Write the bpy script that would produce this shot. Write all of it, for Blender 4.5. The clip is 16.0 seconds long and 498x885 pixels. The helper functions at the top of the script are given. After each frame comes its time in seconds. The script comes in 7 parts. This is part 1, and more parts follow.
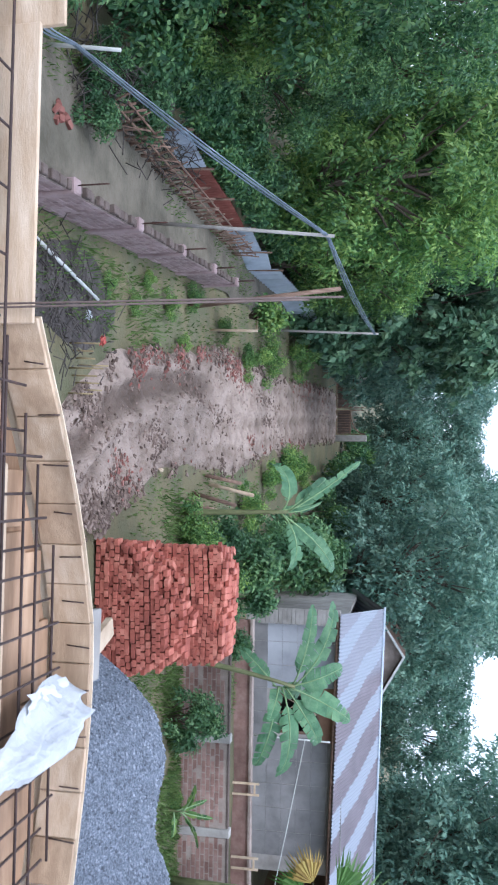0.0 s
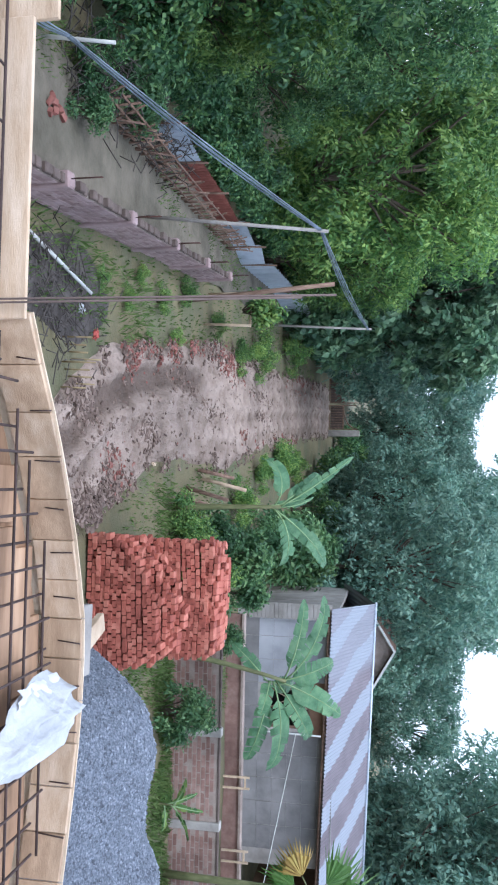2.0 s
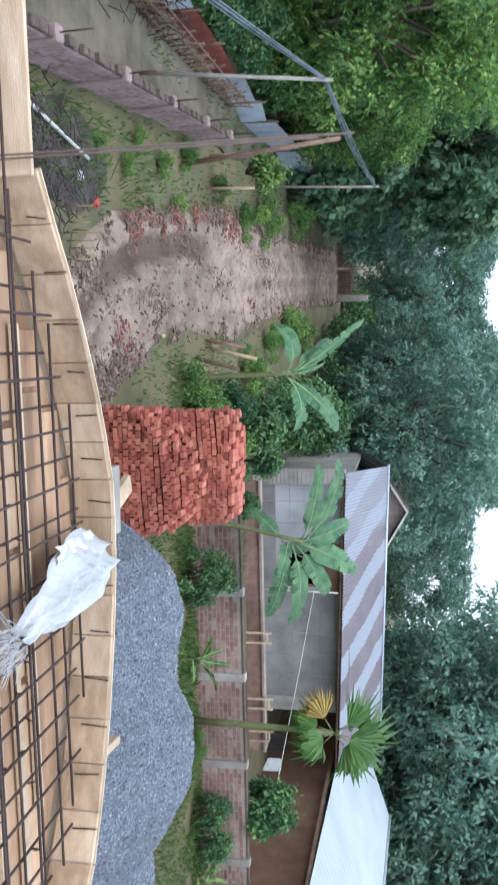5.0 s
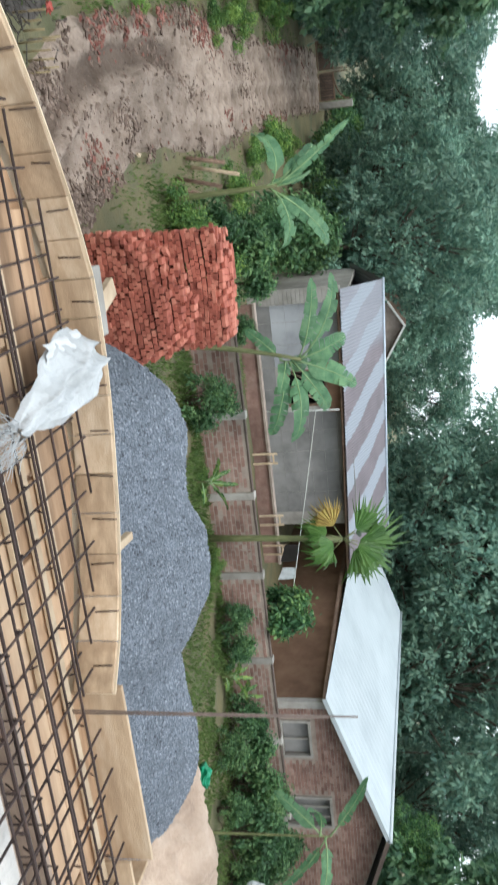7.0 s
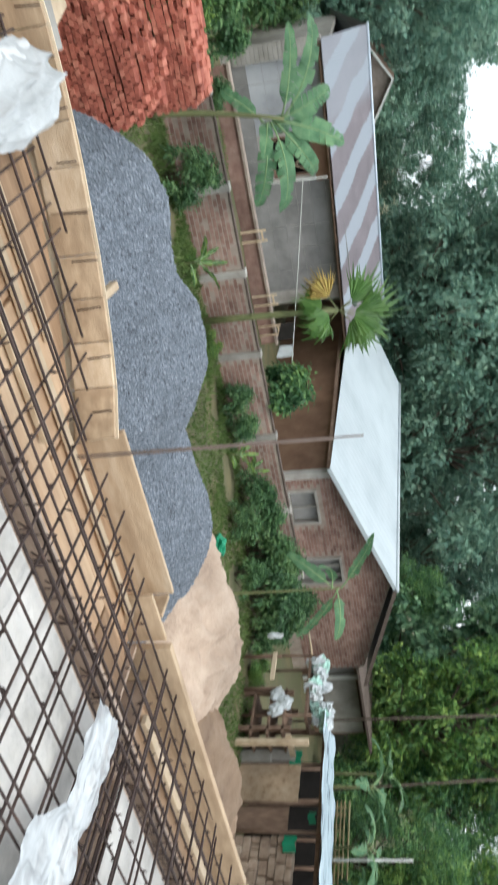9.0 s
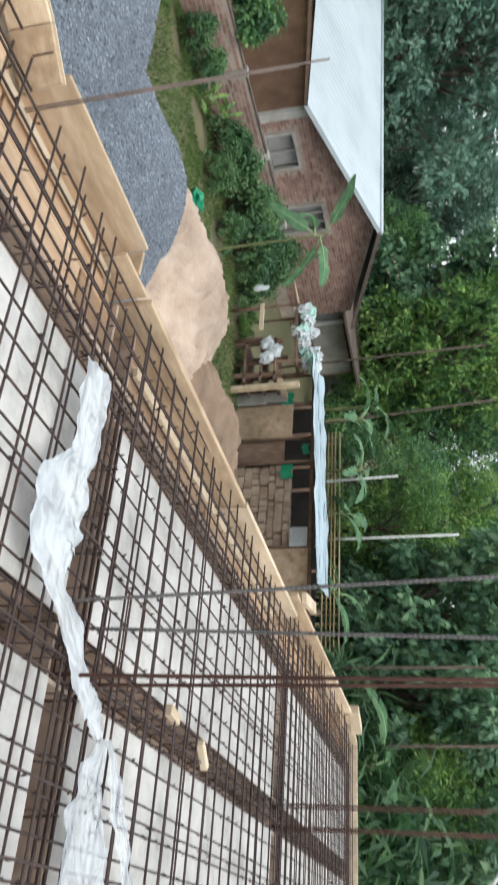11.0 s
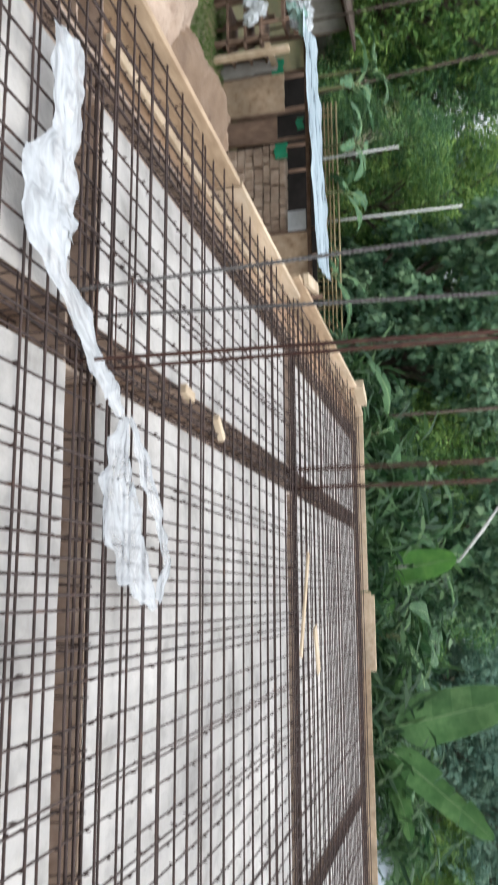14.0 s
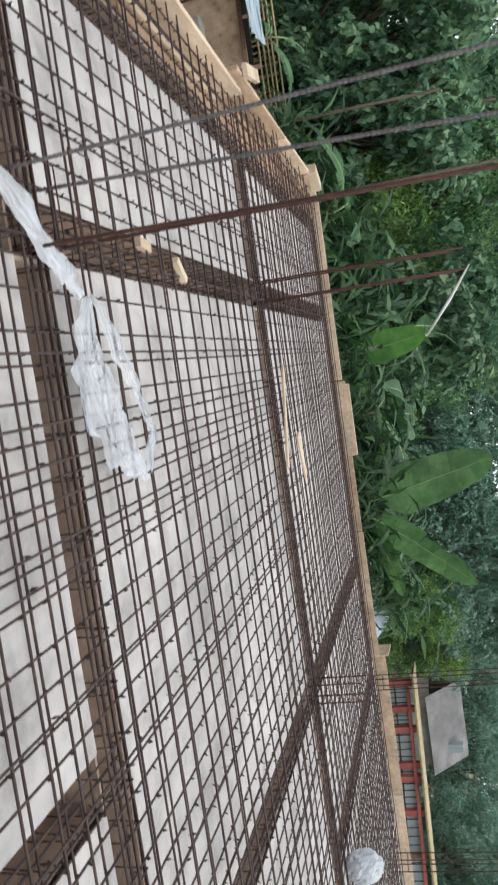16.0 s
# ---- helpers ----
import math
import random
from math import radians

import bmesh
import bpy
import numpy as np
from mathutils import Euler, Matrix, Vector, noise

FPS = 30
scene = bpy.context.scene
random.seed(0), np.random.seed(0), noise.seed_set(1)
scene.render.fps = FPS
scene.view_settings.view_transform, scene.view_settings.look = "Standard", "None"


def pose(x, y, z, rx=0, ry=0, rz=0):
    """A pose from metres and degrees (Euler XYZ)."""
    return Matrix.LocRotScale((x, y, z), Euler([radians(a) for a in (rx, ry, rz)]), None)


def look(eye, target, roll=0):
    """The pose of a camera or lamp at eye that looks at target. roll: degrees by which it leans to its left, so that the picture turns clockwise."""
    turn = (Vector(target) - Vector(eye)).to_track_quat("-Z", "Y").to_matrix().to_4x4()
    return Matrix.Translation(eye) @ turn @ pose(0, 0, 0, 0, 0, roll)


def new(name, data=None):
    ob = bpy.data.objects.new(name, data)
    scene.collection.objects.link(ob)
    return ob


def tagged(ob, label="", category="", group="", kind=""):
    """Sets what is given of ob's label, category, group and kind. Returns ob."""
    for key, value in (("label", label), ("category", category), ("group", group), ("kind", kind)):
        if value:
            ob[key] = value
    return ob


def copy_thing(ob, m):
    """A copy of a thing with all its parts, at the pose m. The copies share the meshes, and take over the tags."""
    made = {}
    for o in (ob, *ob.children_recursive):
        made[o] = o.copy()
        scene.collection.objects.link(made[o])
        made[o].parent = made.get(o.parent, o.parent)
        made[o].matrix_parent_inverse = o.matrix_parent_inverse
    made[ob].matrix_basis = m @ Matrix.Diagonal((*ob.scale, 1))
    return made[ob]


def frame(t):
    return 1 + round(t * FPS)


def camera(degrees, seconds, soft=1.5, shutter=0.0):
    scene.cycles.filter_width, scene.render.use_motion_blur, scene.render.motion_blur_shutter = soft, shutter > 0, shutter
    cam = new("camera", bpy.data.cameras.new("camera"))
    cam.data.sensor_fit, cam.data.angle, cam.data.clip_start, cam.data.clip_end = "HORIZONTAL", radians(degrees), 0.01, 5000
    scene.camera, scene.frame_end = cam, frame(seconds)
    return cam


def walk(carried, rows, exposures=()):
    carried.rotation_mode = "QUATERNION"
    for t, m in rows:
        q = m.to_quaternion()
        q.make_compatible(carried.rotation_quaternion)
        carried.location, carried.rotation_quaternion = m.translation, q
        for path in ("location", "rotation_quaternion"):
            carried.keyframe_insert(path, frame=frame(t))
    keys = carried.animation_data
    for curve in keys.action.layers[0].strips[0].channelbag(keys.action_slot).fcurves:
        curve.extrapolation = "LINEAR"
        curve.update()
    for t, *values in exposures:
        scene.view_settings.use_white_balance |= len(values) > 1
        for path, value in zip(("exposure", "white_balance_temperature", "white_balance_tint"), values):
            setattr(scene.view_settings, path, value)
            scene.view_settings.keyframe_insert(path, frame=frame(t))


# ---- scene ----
# camera: held sideways, panning to the right on an unfinished roof slab
LENS = 33.64
PATH = [
    (0.0, -0.337, 0.026, 1.557, -2.86, -11.03, 0.30),
    (0.5, -0.317, -0.099, 1.617, -2.66, -10.58, 0.57),
    (1.0, -0.344, 0.016, 1.561, -2.55, -10.40, 0.46),
    (1.5, -0.344, 0.009, 1.565, -2.55, -10.47, 0.54),
    (2.0, -0.348, 0.023, 1.561, -2.46, -10.53, 0.74),
    (2.5, -0.349, 0.021, 1.562, -2.63, -10.69, 0.83),
    (3.0, -0.352, 0.004, 1.567, -3.39, -11.10, 1.07),
    (3.5, -0.365, 0.006, 1.554, -4.22, -11.37, 0.67),
    (4.0, -0.351, -0.003, 1.535, -2.30, -12.13, -1.27),
    (4.2, -0.346, -0.010, 1.515, 0.63, -11.40, -0.08),
    (6.3, -0.135, 0.024, 1.527, 13.14, -11.69, -2.63),
    (6.5, -0.123, -0.004, 1.539, 14.84, -11.61, -2.55),
    (7.0, -0.074, -0.014, 1.550, 18.50, -11.34, -2.60),
    (7.5, -0.014, -0.022, 1.547, 21.76, -11.10, -2.78),
    (8.0, 0.070, -0.022, 1.548, 25.67, -10.47, -3.38),
    (8.5, 0.144, -0.029, 1.538, 29.31, -10.89, -3.71),
    (9.0, 0.239, 0.023, 1.509, 33.24, -11.95, -4.30),
    (9.5, 0.267, 0.006, 1.529, 40.11, -11.50, -5.23),
    (10.0, 0.294, 0.058, 1.529, 47.70, -12.08, -4.61),
    (10.2, 0.277, 0.030, 1.553, 49.82, -12.39, -4.44),
    (12.3, 0.237, -0.035, 1.570, 67.54, -13.21, -2.92),
    (12.5, 0.248, -0.041, 1.562, 68.73, -13.80, -2.92),
    (13.0, 0.254, -0.063, 1.566, 72.40, -14.15, -3.00),
    (13.5, 0.243, -0.079, 1.570, 75.28, -13.66, -2.78),
    (14.0, 0.238, -0.093, 1.567, 79.13, -14.14, -3.06),
    (14.5, 0.216, -0.090, 1.552, 85.27, -11.90, -2.40),
    (15.0, 0.229, -0.020, 1.522, 86.63, -9.79, -3.68),
    (15.5, 0.297, 0.146, 1.494, 94.77, -12.69, -4.62),
    (16.0, 0.276, 0.284, 1.525, 94.94, -13.13, -7.14),
]


def aim(x, y, z, yaw, pitch, roll):
    """Pose from heading (degrees to the right of +y), pitch up and lean of a camera held on its side."""
    a, b = radians(yaw), radians(pitch)
    ahead = Vector((math.sin(a) * math.cos(b), math.cos(a) * math.cos(b), math.sin(b)))
    eye = Vector((x, y, z))
    return look(eye, eye + ahead, 90 + roll)


cam = camera(LENS, 16.0, soft=2.1, shutter=0.6)
walk(cam, [(row[0], aim(*row[1:])) for row in PATH], [(0.0, 0.62, 5500, 14), (4.2, 0.62, 5600, 13), (6.3, 0.5, 6250, 5), (10.0, 0.45, 6500, 5), (13.0, 0.44, 6550, 8), (14.2, 0.46, 6550, 9), (15.0, 0.24, 6600, 9), (16.0, 0.2, 6600, 10)])

# ---- light: a bright overcast sky ----
world = bpy.data.worlds.new("world")
scene.world = world
world.use_nodes = True
wn, wl = world.node_tree.nodes, world.node_tree.links
sky = wn.new("ShaderNodeTexSky")
sky.sky_type, sky.sun_disc = "NISHITA", False
sky.sun_elevation, sky.sun_rotation = radians(58), radians(200)
sky.air_density, sky.dust_density, sky.ozone_density = 1.0, 4.0, 1.0
cloud = wn.new("ShaderNodeMix")
cloud.data_type = "RGBA"
cloud.inputs[0].default_value = 0.8
cloud.inputs[7].default_value = (9.0, 9.6, 10.4, 1)
wl.new(sky.outputs[0], cloud.inputs[6])
wl.new(cloud.outputs[2], wn["Background"].inputs[0])
wn["Background"].inputs[1].default_value = 0.14
sun_data = bpy.data.lights.new("sun", "SUN")
sun_data.energy, sun_data.angle, sun_data.color = 1.1, radians(25), (1, 0.97, 0.92)
sun = new("sun", sun_data)
sun.matrix_world = look((0, 0, 40), Vector((0, 0, 40)) - Vector((math.sin(radians(200)) * math.cos(radians(58)), math.cos(radians(200)) * math.cos(radians(58)), math.sin(radians(58)))))

GROUND = -3.2
rng = np.random.default_rng(7)


# ---- building blocks ----
class Mesh:
    """Collects vertices and faces of one mesh."""

    def __init__(self):
        self.v, self.f, self.s = [], [], []

    def add(self, verts, faces, smooth=False):
        n = len(self.v)
        self.v += [tuple(p) for p in verts]
        self.f += [tuple(i + n for i in f) for f in faces]
        self.s += [smooth] * len(faces)
        return self

    def box(self, lo, hi, m=None, jitter=0.0):
        c = [Vector((x, y, z)) for z in (lo[2], hi[2]) for y in (lo[1], hi[1]) for x in (lo[0], hi[0])]
        if jitter:
            c = [p + Vector([random.uniform(-jitter, jitter) for _ in range(3)]) for p in c]
        if m is not None:
            c = [m @ p for p in c]
        return self.add(c, [(0, 2, 3, 1), (4, 5, 7, 6), (0, 1, 5, 4), (2, 6, 7, 3), (0, 4, 6, 2), (1, 3, 7, 5)])

    def block(self, lo, hi, b=0.01, m=None):
        """A box with chamfered upright and top edges."""
        (x0, y0, z0), (x1, y1, z1) = lo, hi
        ring = [(x0 + b, y0), (x1 - b, y0), (x1, y0 + b), (x1, y1 - b), (x1 - b, y1), (x0 + b, y1), (x0, y1 - b), (x0, y0 + b)]
        cx, cy = (x0 + x1) / 2, (y0 + y1) / 2
        inner = [(cx + (x - cx) * (1 - 2 * b / (x1 - x0)), cy + (y - cy) * (1 - 2 * b / (y1 - y0))) for x, y in ring]
        vs = [Vector((x, y, z0)) for x, y in ring] + [Vector((x, y, z1 - b)) for x, y in ring] + [Vector((x, y, z1)) for x, y in inner]
        if m is not None:
            vs = [m @ p for p in vs]
        fs = [tuple(range(7, -1, -1)), tuple(range(16, 24))]
        for k in (0, 8):
            fs += [(k + i, k + (i + 1) % 8, k + 8 + (i + 1) % 8, k + 8 + i) for i in range(8)]
        return self.add(vs, fs)

    def tube(self, path, r, sides=6, caps=True, smooth=True):
        """A tube along points; r is one radius or one for each point."""
        path = [Vector(p) for p in path]
        rs = [float(q) for q in (r if isinstance(r, (list, tuple)) else [r] * len(path))]
        vs = []
        for i, p in enumerate(path):
            d = (path[min(i + 1, len(path) - 1)] - path[max(i - 1, 0)]).normalized()
            a = d.cross(Vector((0, 0, 1)) if abs(d.z) < 0.9 else Vector((1, 0, 0))).normalized()
            b = d.cross(a)
            vs += [p + rs[i] * (math.cos(2 * math.pi * k / sides) * a + math.sin(2 * math.pi * k / sides) * b) for k in range(sides)]
        fs = []
        for i in range(len(path) - 1):
            o = i * sides
            fs += [(o + k, o + (k + 1) % sides, o + sides + (k + 1) % sides, o + sides + k) for k in range(sides)]
        if caps:
            fs += [tuple(range(sides - 1, -1, -1)), tuple(range(len(vs) - sides, len(vs)))]
        return self.add(vs, fs, smooth)

    def sheet(self, nx, ny, fn, smooth=True):
        """A grid of points fn(u, v)."""
        vs = [fn(i / nx, j / ny) for j in range(ny + 1) for i in range(nx + 1)]
        fs = [(j * (nx + 1) + i, j * (nx + 1) + i + 1, (j + 1) * (nx + 1) + i + 1, (j + 1) * (nx + 1) + i) for j in range(ny) for i in range(nx)]
        return self.add(vs, fs, smooth)

    def poly(self, pts, z0, z1):
        """An upright prism over a flat outline (counter-clockwise)."""
        n = len(pts)
        vs = [(x, y, z0) for x, y in pts] + [(x, y, z1) for x, y in pts]
        return self.add(vs, [tuple(range(n - 1, -1, -1)), tuple(range(n, 2 * n))] + [(i, (i + 1) % n, n + (i + 1) % n, n + i) for i in range(n)])

    def data(self, name, material):
        me = bpy.data.meshes.new(name)
        me.from_pydata(self.v, [], self.f)
        me.polygons.foreach_set("use_smooth", self.s)
        if material:
            me.materials.append(material)
        me.update()
        return me


def part(name, mesh, material, parent=None, label=""):
    """One mesh object, under a thing or a part."""
    ob = new(name, mesh.data(name, material) if isinstance(mesh, Mesh) else mesh)
    if parent is not None:
        ob.parent = parent
    if label:
        ob["label"] = label
    return ob


def thing(name, label, category, at=(0, 0, 0), group="", kind="", rz=0.0):
    ob = new(name)
    ob.empty_display_size = 0.2
    ob.matrix_basis = pose(*at, 0, 0, rz)
    return tagged(ob, label, category, group, kind)


def single(name, mesh, material, label, category, group="", kind=""):
    return tagged(part(name, mesh, material), label, category, group, kind)


def noise2(x, y, s=1.0, seed=0.0):
    return noise.noise(Vector((x * s, y * s, seed)))


# ---- materials ----
def shade(name, stops, scale=4.0, rough=0.8, metal=0.0, bump=0.3, bump_scale=None, detail=6.0, island=0.0, spec=0.3, stretch=None, through_light=0.0, obj=0.0, grime=0.25, dist=0.02):
    """A noisy surface: colours from a ramp over noise, a second larger stain, fine relief; island / obj vary it piece by piece."""
    mt = bpy.data.materials.new(name)
    mt.use_nodes = True
    n, l = mt.node_tree.nodes, mt.node_tree.links
    b = n["Principled BSDF"]
    geo = n.new("ShaderNodeNewGeometry")
    co = geo.outputs["Position"]
    if stretch:
        mp = n.new("ShaderNodeMapping")
        mp.inputs["Scale"].default_value = stretch
        l.new(co, mp.inputs[0])
        co = mp.outputs[0]
    nz = n.new("ShaderNodeTexNoise")
    nz.inputs["Scale"].default_value, nz.inputs["Detail"].default_value = scale, detail
    nz.inputs["Roughness"].default_value = 0.62
    l.new(co, nz.inputs[0])
    ramp = n.new("ShaderNodeValToRGB")
    els = ramp.color_ramp.elements
    while len(els) < len(stops):
        els.new(0.5)
    for e, (p, c) in zip(els, stops):
        e.position, e.color = p, (*c, 1)
    fac = nz.outputs[0]
    if island or obj:
        rnd = geo.outputs["Random Per Island"]
        if obj:
            rnd = n.new("ShaderNodeObjectInfo").outputs["Random"]
        mr = n.new("ShaderNodeMapRange")
        amount = island or obj
        mr.inputs[3].default_value, mr.inputs[4].default_value = -amount, amount
        l.new(rnd, mr.inputs[0])
        ad = n.new("ShaderNodeMath")
        l.new(fac, ad.inputs[0]), l.new(mr.outputs[0], ad.inputs[1])
        fac = ad.outputs[0]
    l.new(fac, ramp.inputs[0])
    col = ramp.outputs[0]
    if grime:
        big = n.new("ShaderNodeTexNoise")
        big.inputs["Scale"].default_value, big.inputs["Detail"].default_value = scale * 0.17, 4.0
        l.new(co, big.inputs[0])
        gr = n.new("ShaderNodeMapRange")
        gr.inputs[1].default_value, gr.inputs[2].default_value = 0.35, 0.7
        gr.inputs[3].default_value, gr.inputs[4].default_value = 1.0 + grime * 0.4, 1.0 - grime
        l.new(big.outputs[0], gr.inputs[0])
        mx = n.new("ShaderNodeMix")
        mx.data_type, mx.blend_type = "RGBA", "MULTIPLY"
        mx.inputs[0].default_value = 1.0
        l.new(col, mx.inputs[6]), l.new(gr.outputs[0], mx.inputs[7])
        col = mx.outputs[2]
    l.new(col, b.inputs["Base Color"])
    b.inputs["Roughness"].default_value, b.inputs["Metallic"].default_value = rough, metal
    b.inputs["Specular IOR Level"].default_value = spec
    if bump:
        fine = n.new("ShaderNodeTexNoise")
        fine.inputs["Scale"].default_value, fine.inputs["Detail"].default_value = bump_scale or scale * 4, 4.0
        l.new(co, fine.inputs[0])
        bp = n.new("ShaderNodeBump")
        bp.inputs["Strength"].default_value, bp.inputs["Distance"].default_value = bump, dist
        l.new(fine.outputs[0], bp.inputs["Height"])
        l.new(bp.outputs[0], b.inputs["Normal"])
    if through_light:
        tr = n.new("ShaderNodeBsdfTranslucent")
        mxs = n.new("ShaderNodeMixShader")
        mxs.inputs[0].default_value = through_light
        l.new(col, tr.inputs[0])
        l.new(b.outputs[0], mxs.inputs[1]), l.new(tr.outputs[0], mxs.inputs[2])
        l.new(mxs.outputs[0], n["Material Output"].inputs[0])
    return mt


def leafy(name, dark, mid, light, rough=0.5):
    return shade(name, [(0.26, dark), (0.5, mid), (0.76, light)], 1.1, rough, 0, 0, None, 3, island=0.2, spec=0.35, through_light=0.36, grime=0.35)


M_REED = leafy("long_leaf", (0.02, 0.06, 0.027), (0.048, 0.115, 0.045), (0.115, 0.215, 0.08))
M_REBAR = shade("rebar_steel", [(0.25, (0.036, 0.027, 0.025)), (0.6, (0.075, 0.05, 0.044)), (0.85, (0.17, 0.085, 0.055))], 9, 0.65, 0.35, 0.5, 260, grime=0.2, dist=0.004)
M_STEEL = shade("grey_ribbed_steel", [(0.25, (0.09, 0.085, 0.085)), (0.6, (0.16, 0.15, 0.145)), (0.85, (0.22, 0.18, 0.15))], 9, 0.6, 0.35, 0.5, 200, grime=0.2, dist=0.004)
M_DULLRUST = shade("dull_brown_steel", [(0.25, (0.13, 0.098, 0.085)), (0.6, (0.21, 0.16, 0.14)), (0.85, (0.28, 0.21, 0.18))], 9, 0.75, 0.2, 0.4, 200, grime=0.2, dist=0.004)
M_RUST = shade("rusty_steel", [(0.25, (0.045, 0.024, 0.021)), (0.6, (0.088, 0.042, 0.031)), (0.85, (0.16, 0.075, 0.042))], 9, 0.75, 0.2, 0.5, 260, dist=0.004)
M_MAT = shade("woven_mat", [(0.25, (0.31, 0.295, 0.275)), (0.5, (0.515, 0.49, 0.464)), (0.8, (0.655, 0.625, 0.595))], 3.2, 0.8, 0, 0.6, 20, grime=0.25)
M_PLY = shade("formwork_plywood", [(0.2, (0.22, 0.136, 0.08)), (0.5, (0.42, 0.272, 0.168)), (0.8, (0.57, 0.41, 0.275))], 3.0, 0.7, 0, 0.35, 30, obj=0.22, stretch=(0.5, 2.5, 2.5), grime=0.4, dist=0.006)
M_TROUGH = shade("stained_trough_board", [(0.2, (0.23, 0.165, 0.125)), (0.5, (0.42, 0.31, 0.24)), (0.8, (0.56, 0.45, 0.365))], 3.0, 0.75, 0, 0.35, 30, obj=0.15, stretch=(0.5, 2.5, 2.5), grime=0.4, dist=0.006)
M_BOARD = shade("edge_board_wood", [(0.2, (0.33, 0.228, 0.145)), (0.5, (0.50, 0.366, 0.242)), (0.8, (0.65, 0.52, 0.385))], 3.5, 0.65, 0, 0.25, 40, stretch=(1, 5, 5), obj=0.16, grime=0.3)
M_DARKWOOD = shade("weathered_wood", [(0.2, (0.09, 0.055, 0.04)), (0.5, (0.19, 0.12, 0.085)), (0.8, (0.32, 0.22, 0.16))], 4, 0.8, 0, 0.4, 40, stretch=(5, 5, 1), obj=0.1)
M_PALEWOOD = shade("pale_wood", [(0.2, (0.36, 0.26, 0.17)), (0.5, (0.55, 0.43, 0.30)), (0.8, (0.68, 0.56, 0.42))], 4, 0.75, 0, 0.3, 40, obj=0.1)
M_BRICK = shade("red_brick", [(0.15, (0.21, 0.06, 0.042)), (0.5, (0.36, 0.108, 0.074)), (0.85, (0.50, 0.20, 0.14))], 6, 0.9, 0, 0.5, 55, obj=0.25, grime=0.25, dist=0.006)
M_BRICKS = shade("red_bricks", [(0.15, (0.21, 0.06, 0.042)), (0.5, (0.36, 0.108, 0.074)), (0.85, (0.50, 0.20, 0.14))], 6, 0.9, 0, 0.5, 55, island=0.25, grime=0.25, dist=0.006)
M_WALLBRICK = shade("wall_brick", [(0.15, (0.16, 0.09, 0.073)), (0.5, (0.26, 0.158, 0.13)), (0.85, (0.36, 0.255, 0.215))], 5, 0.9, 0, 0.4, 60, island=0.2, grime=0.35, dist=0.006)
M_PIECEBRICK = shade("wall_brick_piece", [(0.15, (0.16, 0.09, 0.073)), (0.5, (0.26, 0.158, 0.13)), (0.85, (0.36, 0.255, 0.215))], 5, 0.9, 0, 0.4, 60, obj=0.2, grime=0.35, dist=0.006)
M_MORTAR = shade("mortar", [(0.2, (0.22, 0.17, 0.14)), (0.6, (0.34, 0.28, 0.24)), (0.85, (0.42, 0.37, 0.33))], 5, 0.95, 0, 0.5, 50)
M_CEMENT = shade("cement", [(0.2, (0.22, 0.20, 0.18)), (0.5, (0.36, 0.34, 0.31)), (0.85, (0.50, 0.47, 0.44))], 2.5, 0.9, 0, 0.4, 40, grime=0.4)
M_BLOCK = shade("grey_block", [(0.2, (0.10, 0.098, 0.098)), (0.45, (0.20, 0.195, 0.19)), (0.85, (0.33, 0.32, 0.315))], 1.1, 0.9, 0, 0.4, 40, detail=9, grime=0.45, dist=0.008)
M_GRAVEL = shade("blue_grey_gravel", [(0.3, (0.06, 0.07, 0.09)), (0.5, (0.15, 0.172, 0.205)), (0.72, (0.29, 0.32, 0.37))], 38, 0.9, 0, 1.0, 40, detail=4, grime=0.2, dist=0.04)
M_STONE = shade("gravel_stone", [(0.2, (0.08, 0.09, 0.11)), (0.5, (0.175, 0.197, 0.232)), (0.85, (0.31, 0.34, 0.385))], 5, 0.9, 0, 0.3, island=0.3, grime=0.1)
M_SAND = shade("sand", [(0.2, (0.25, 0.18, 0.138)), (0.45, (0.42, 0.316, 0.245)), (0.85, (0.56, 0.445, 0.36))], 2.2, 0.95, 0, 0.9, 18, grime=0.3, dist=0.03)
M_DAMPSAND = shade("damp_sand", [(0.2, (0.16, 0.105, 0.075)), (0.5, (0.26, 0.18, 0.125)), (0.85, (0.36, 0.26, 0.19))], 1.6, 0.95, 0, 0.7, 25, grime=0.3, dist=0.03)
M_WHITEROOF = shade("white_metal_roof", [(0.2, (0.34, 0.38, 0.405)), (0.5, (0.42, 0.465, 0.49)), (0.85, (0.48, 0.52, 0.545))], 0.8, 0.5, 0.1, 0.15, 12, grime=0.15)
# near-black: shade of unlit depths put into colour; also a dark cloth
M_DARK = shade("room_shade_and_dark_cloth", [(0.3, (0.012, 0.010, 0.009)), (0.7, (0.035, 0.03, 0.027))], 2, 0.9, 0, 0)
M_BARK = shade("bark", [(0.2, (0.05, 0.035, 0.025)), (0.5, (0.11, 0.085, 0.065)), (0.85, (0.19, 0.16, 0.13))], 6, 0.9, 0, 0.8, 20, stretch=(4, 4, 1))
M_LEAF = leafy("leaf_green", (0.033, 0.098, 0.047), (0.089, 0.208, 0.084), (0.23, 0.38, 0.122))
M_LEAFDARK = leafy("leaf_dark", (0.047, 0.115, 0.066), (0.122, 0.242, 0.132), (0.265, 0.41, 0.22))
M_LEAFLIGHT = leafy("leaf_light", (0.055, 0.14, 0.045), (0.14, 0.28, 0.075), (0.33, 0.47, 0.12))
# haze over the far trees is put into this pale bluish leaf colour
M_LEAFHAZE = leafy("leaf_hazed", (0.095, 0.20, 0.155), (0.18, 0.32, 0.24), (0.29, 0.43, 0.31))
M_GRASS = leafy("grass_blade", (0.07, 0.125, 0.035), (0.13, 0.215, 0.06), (0.215, 0.29, 0.10), 0.7)
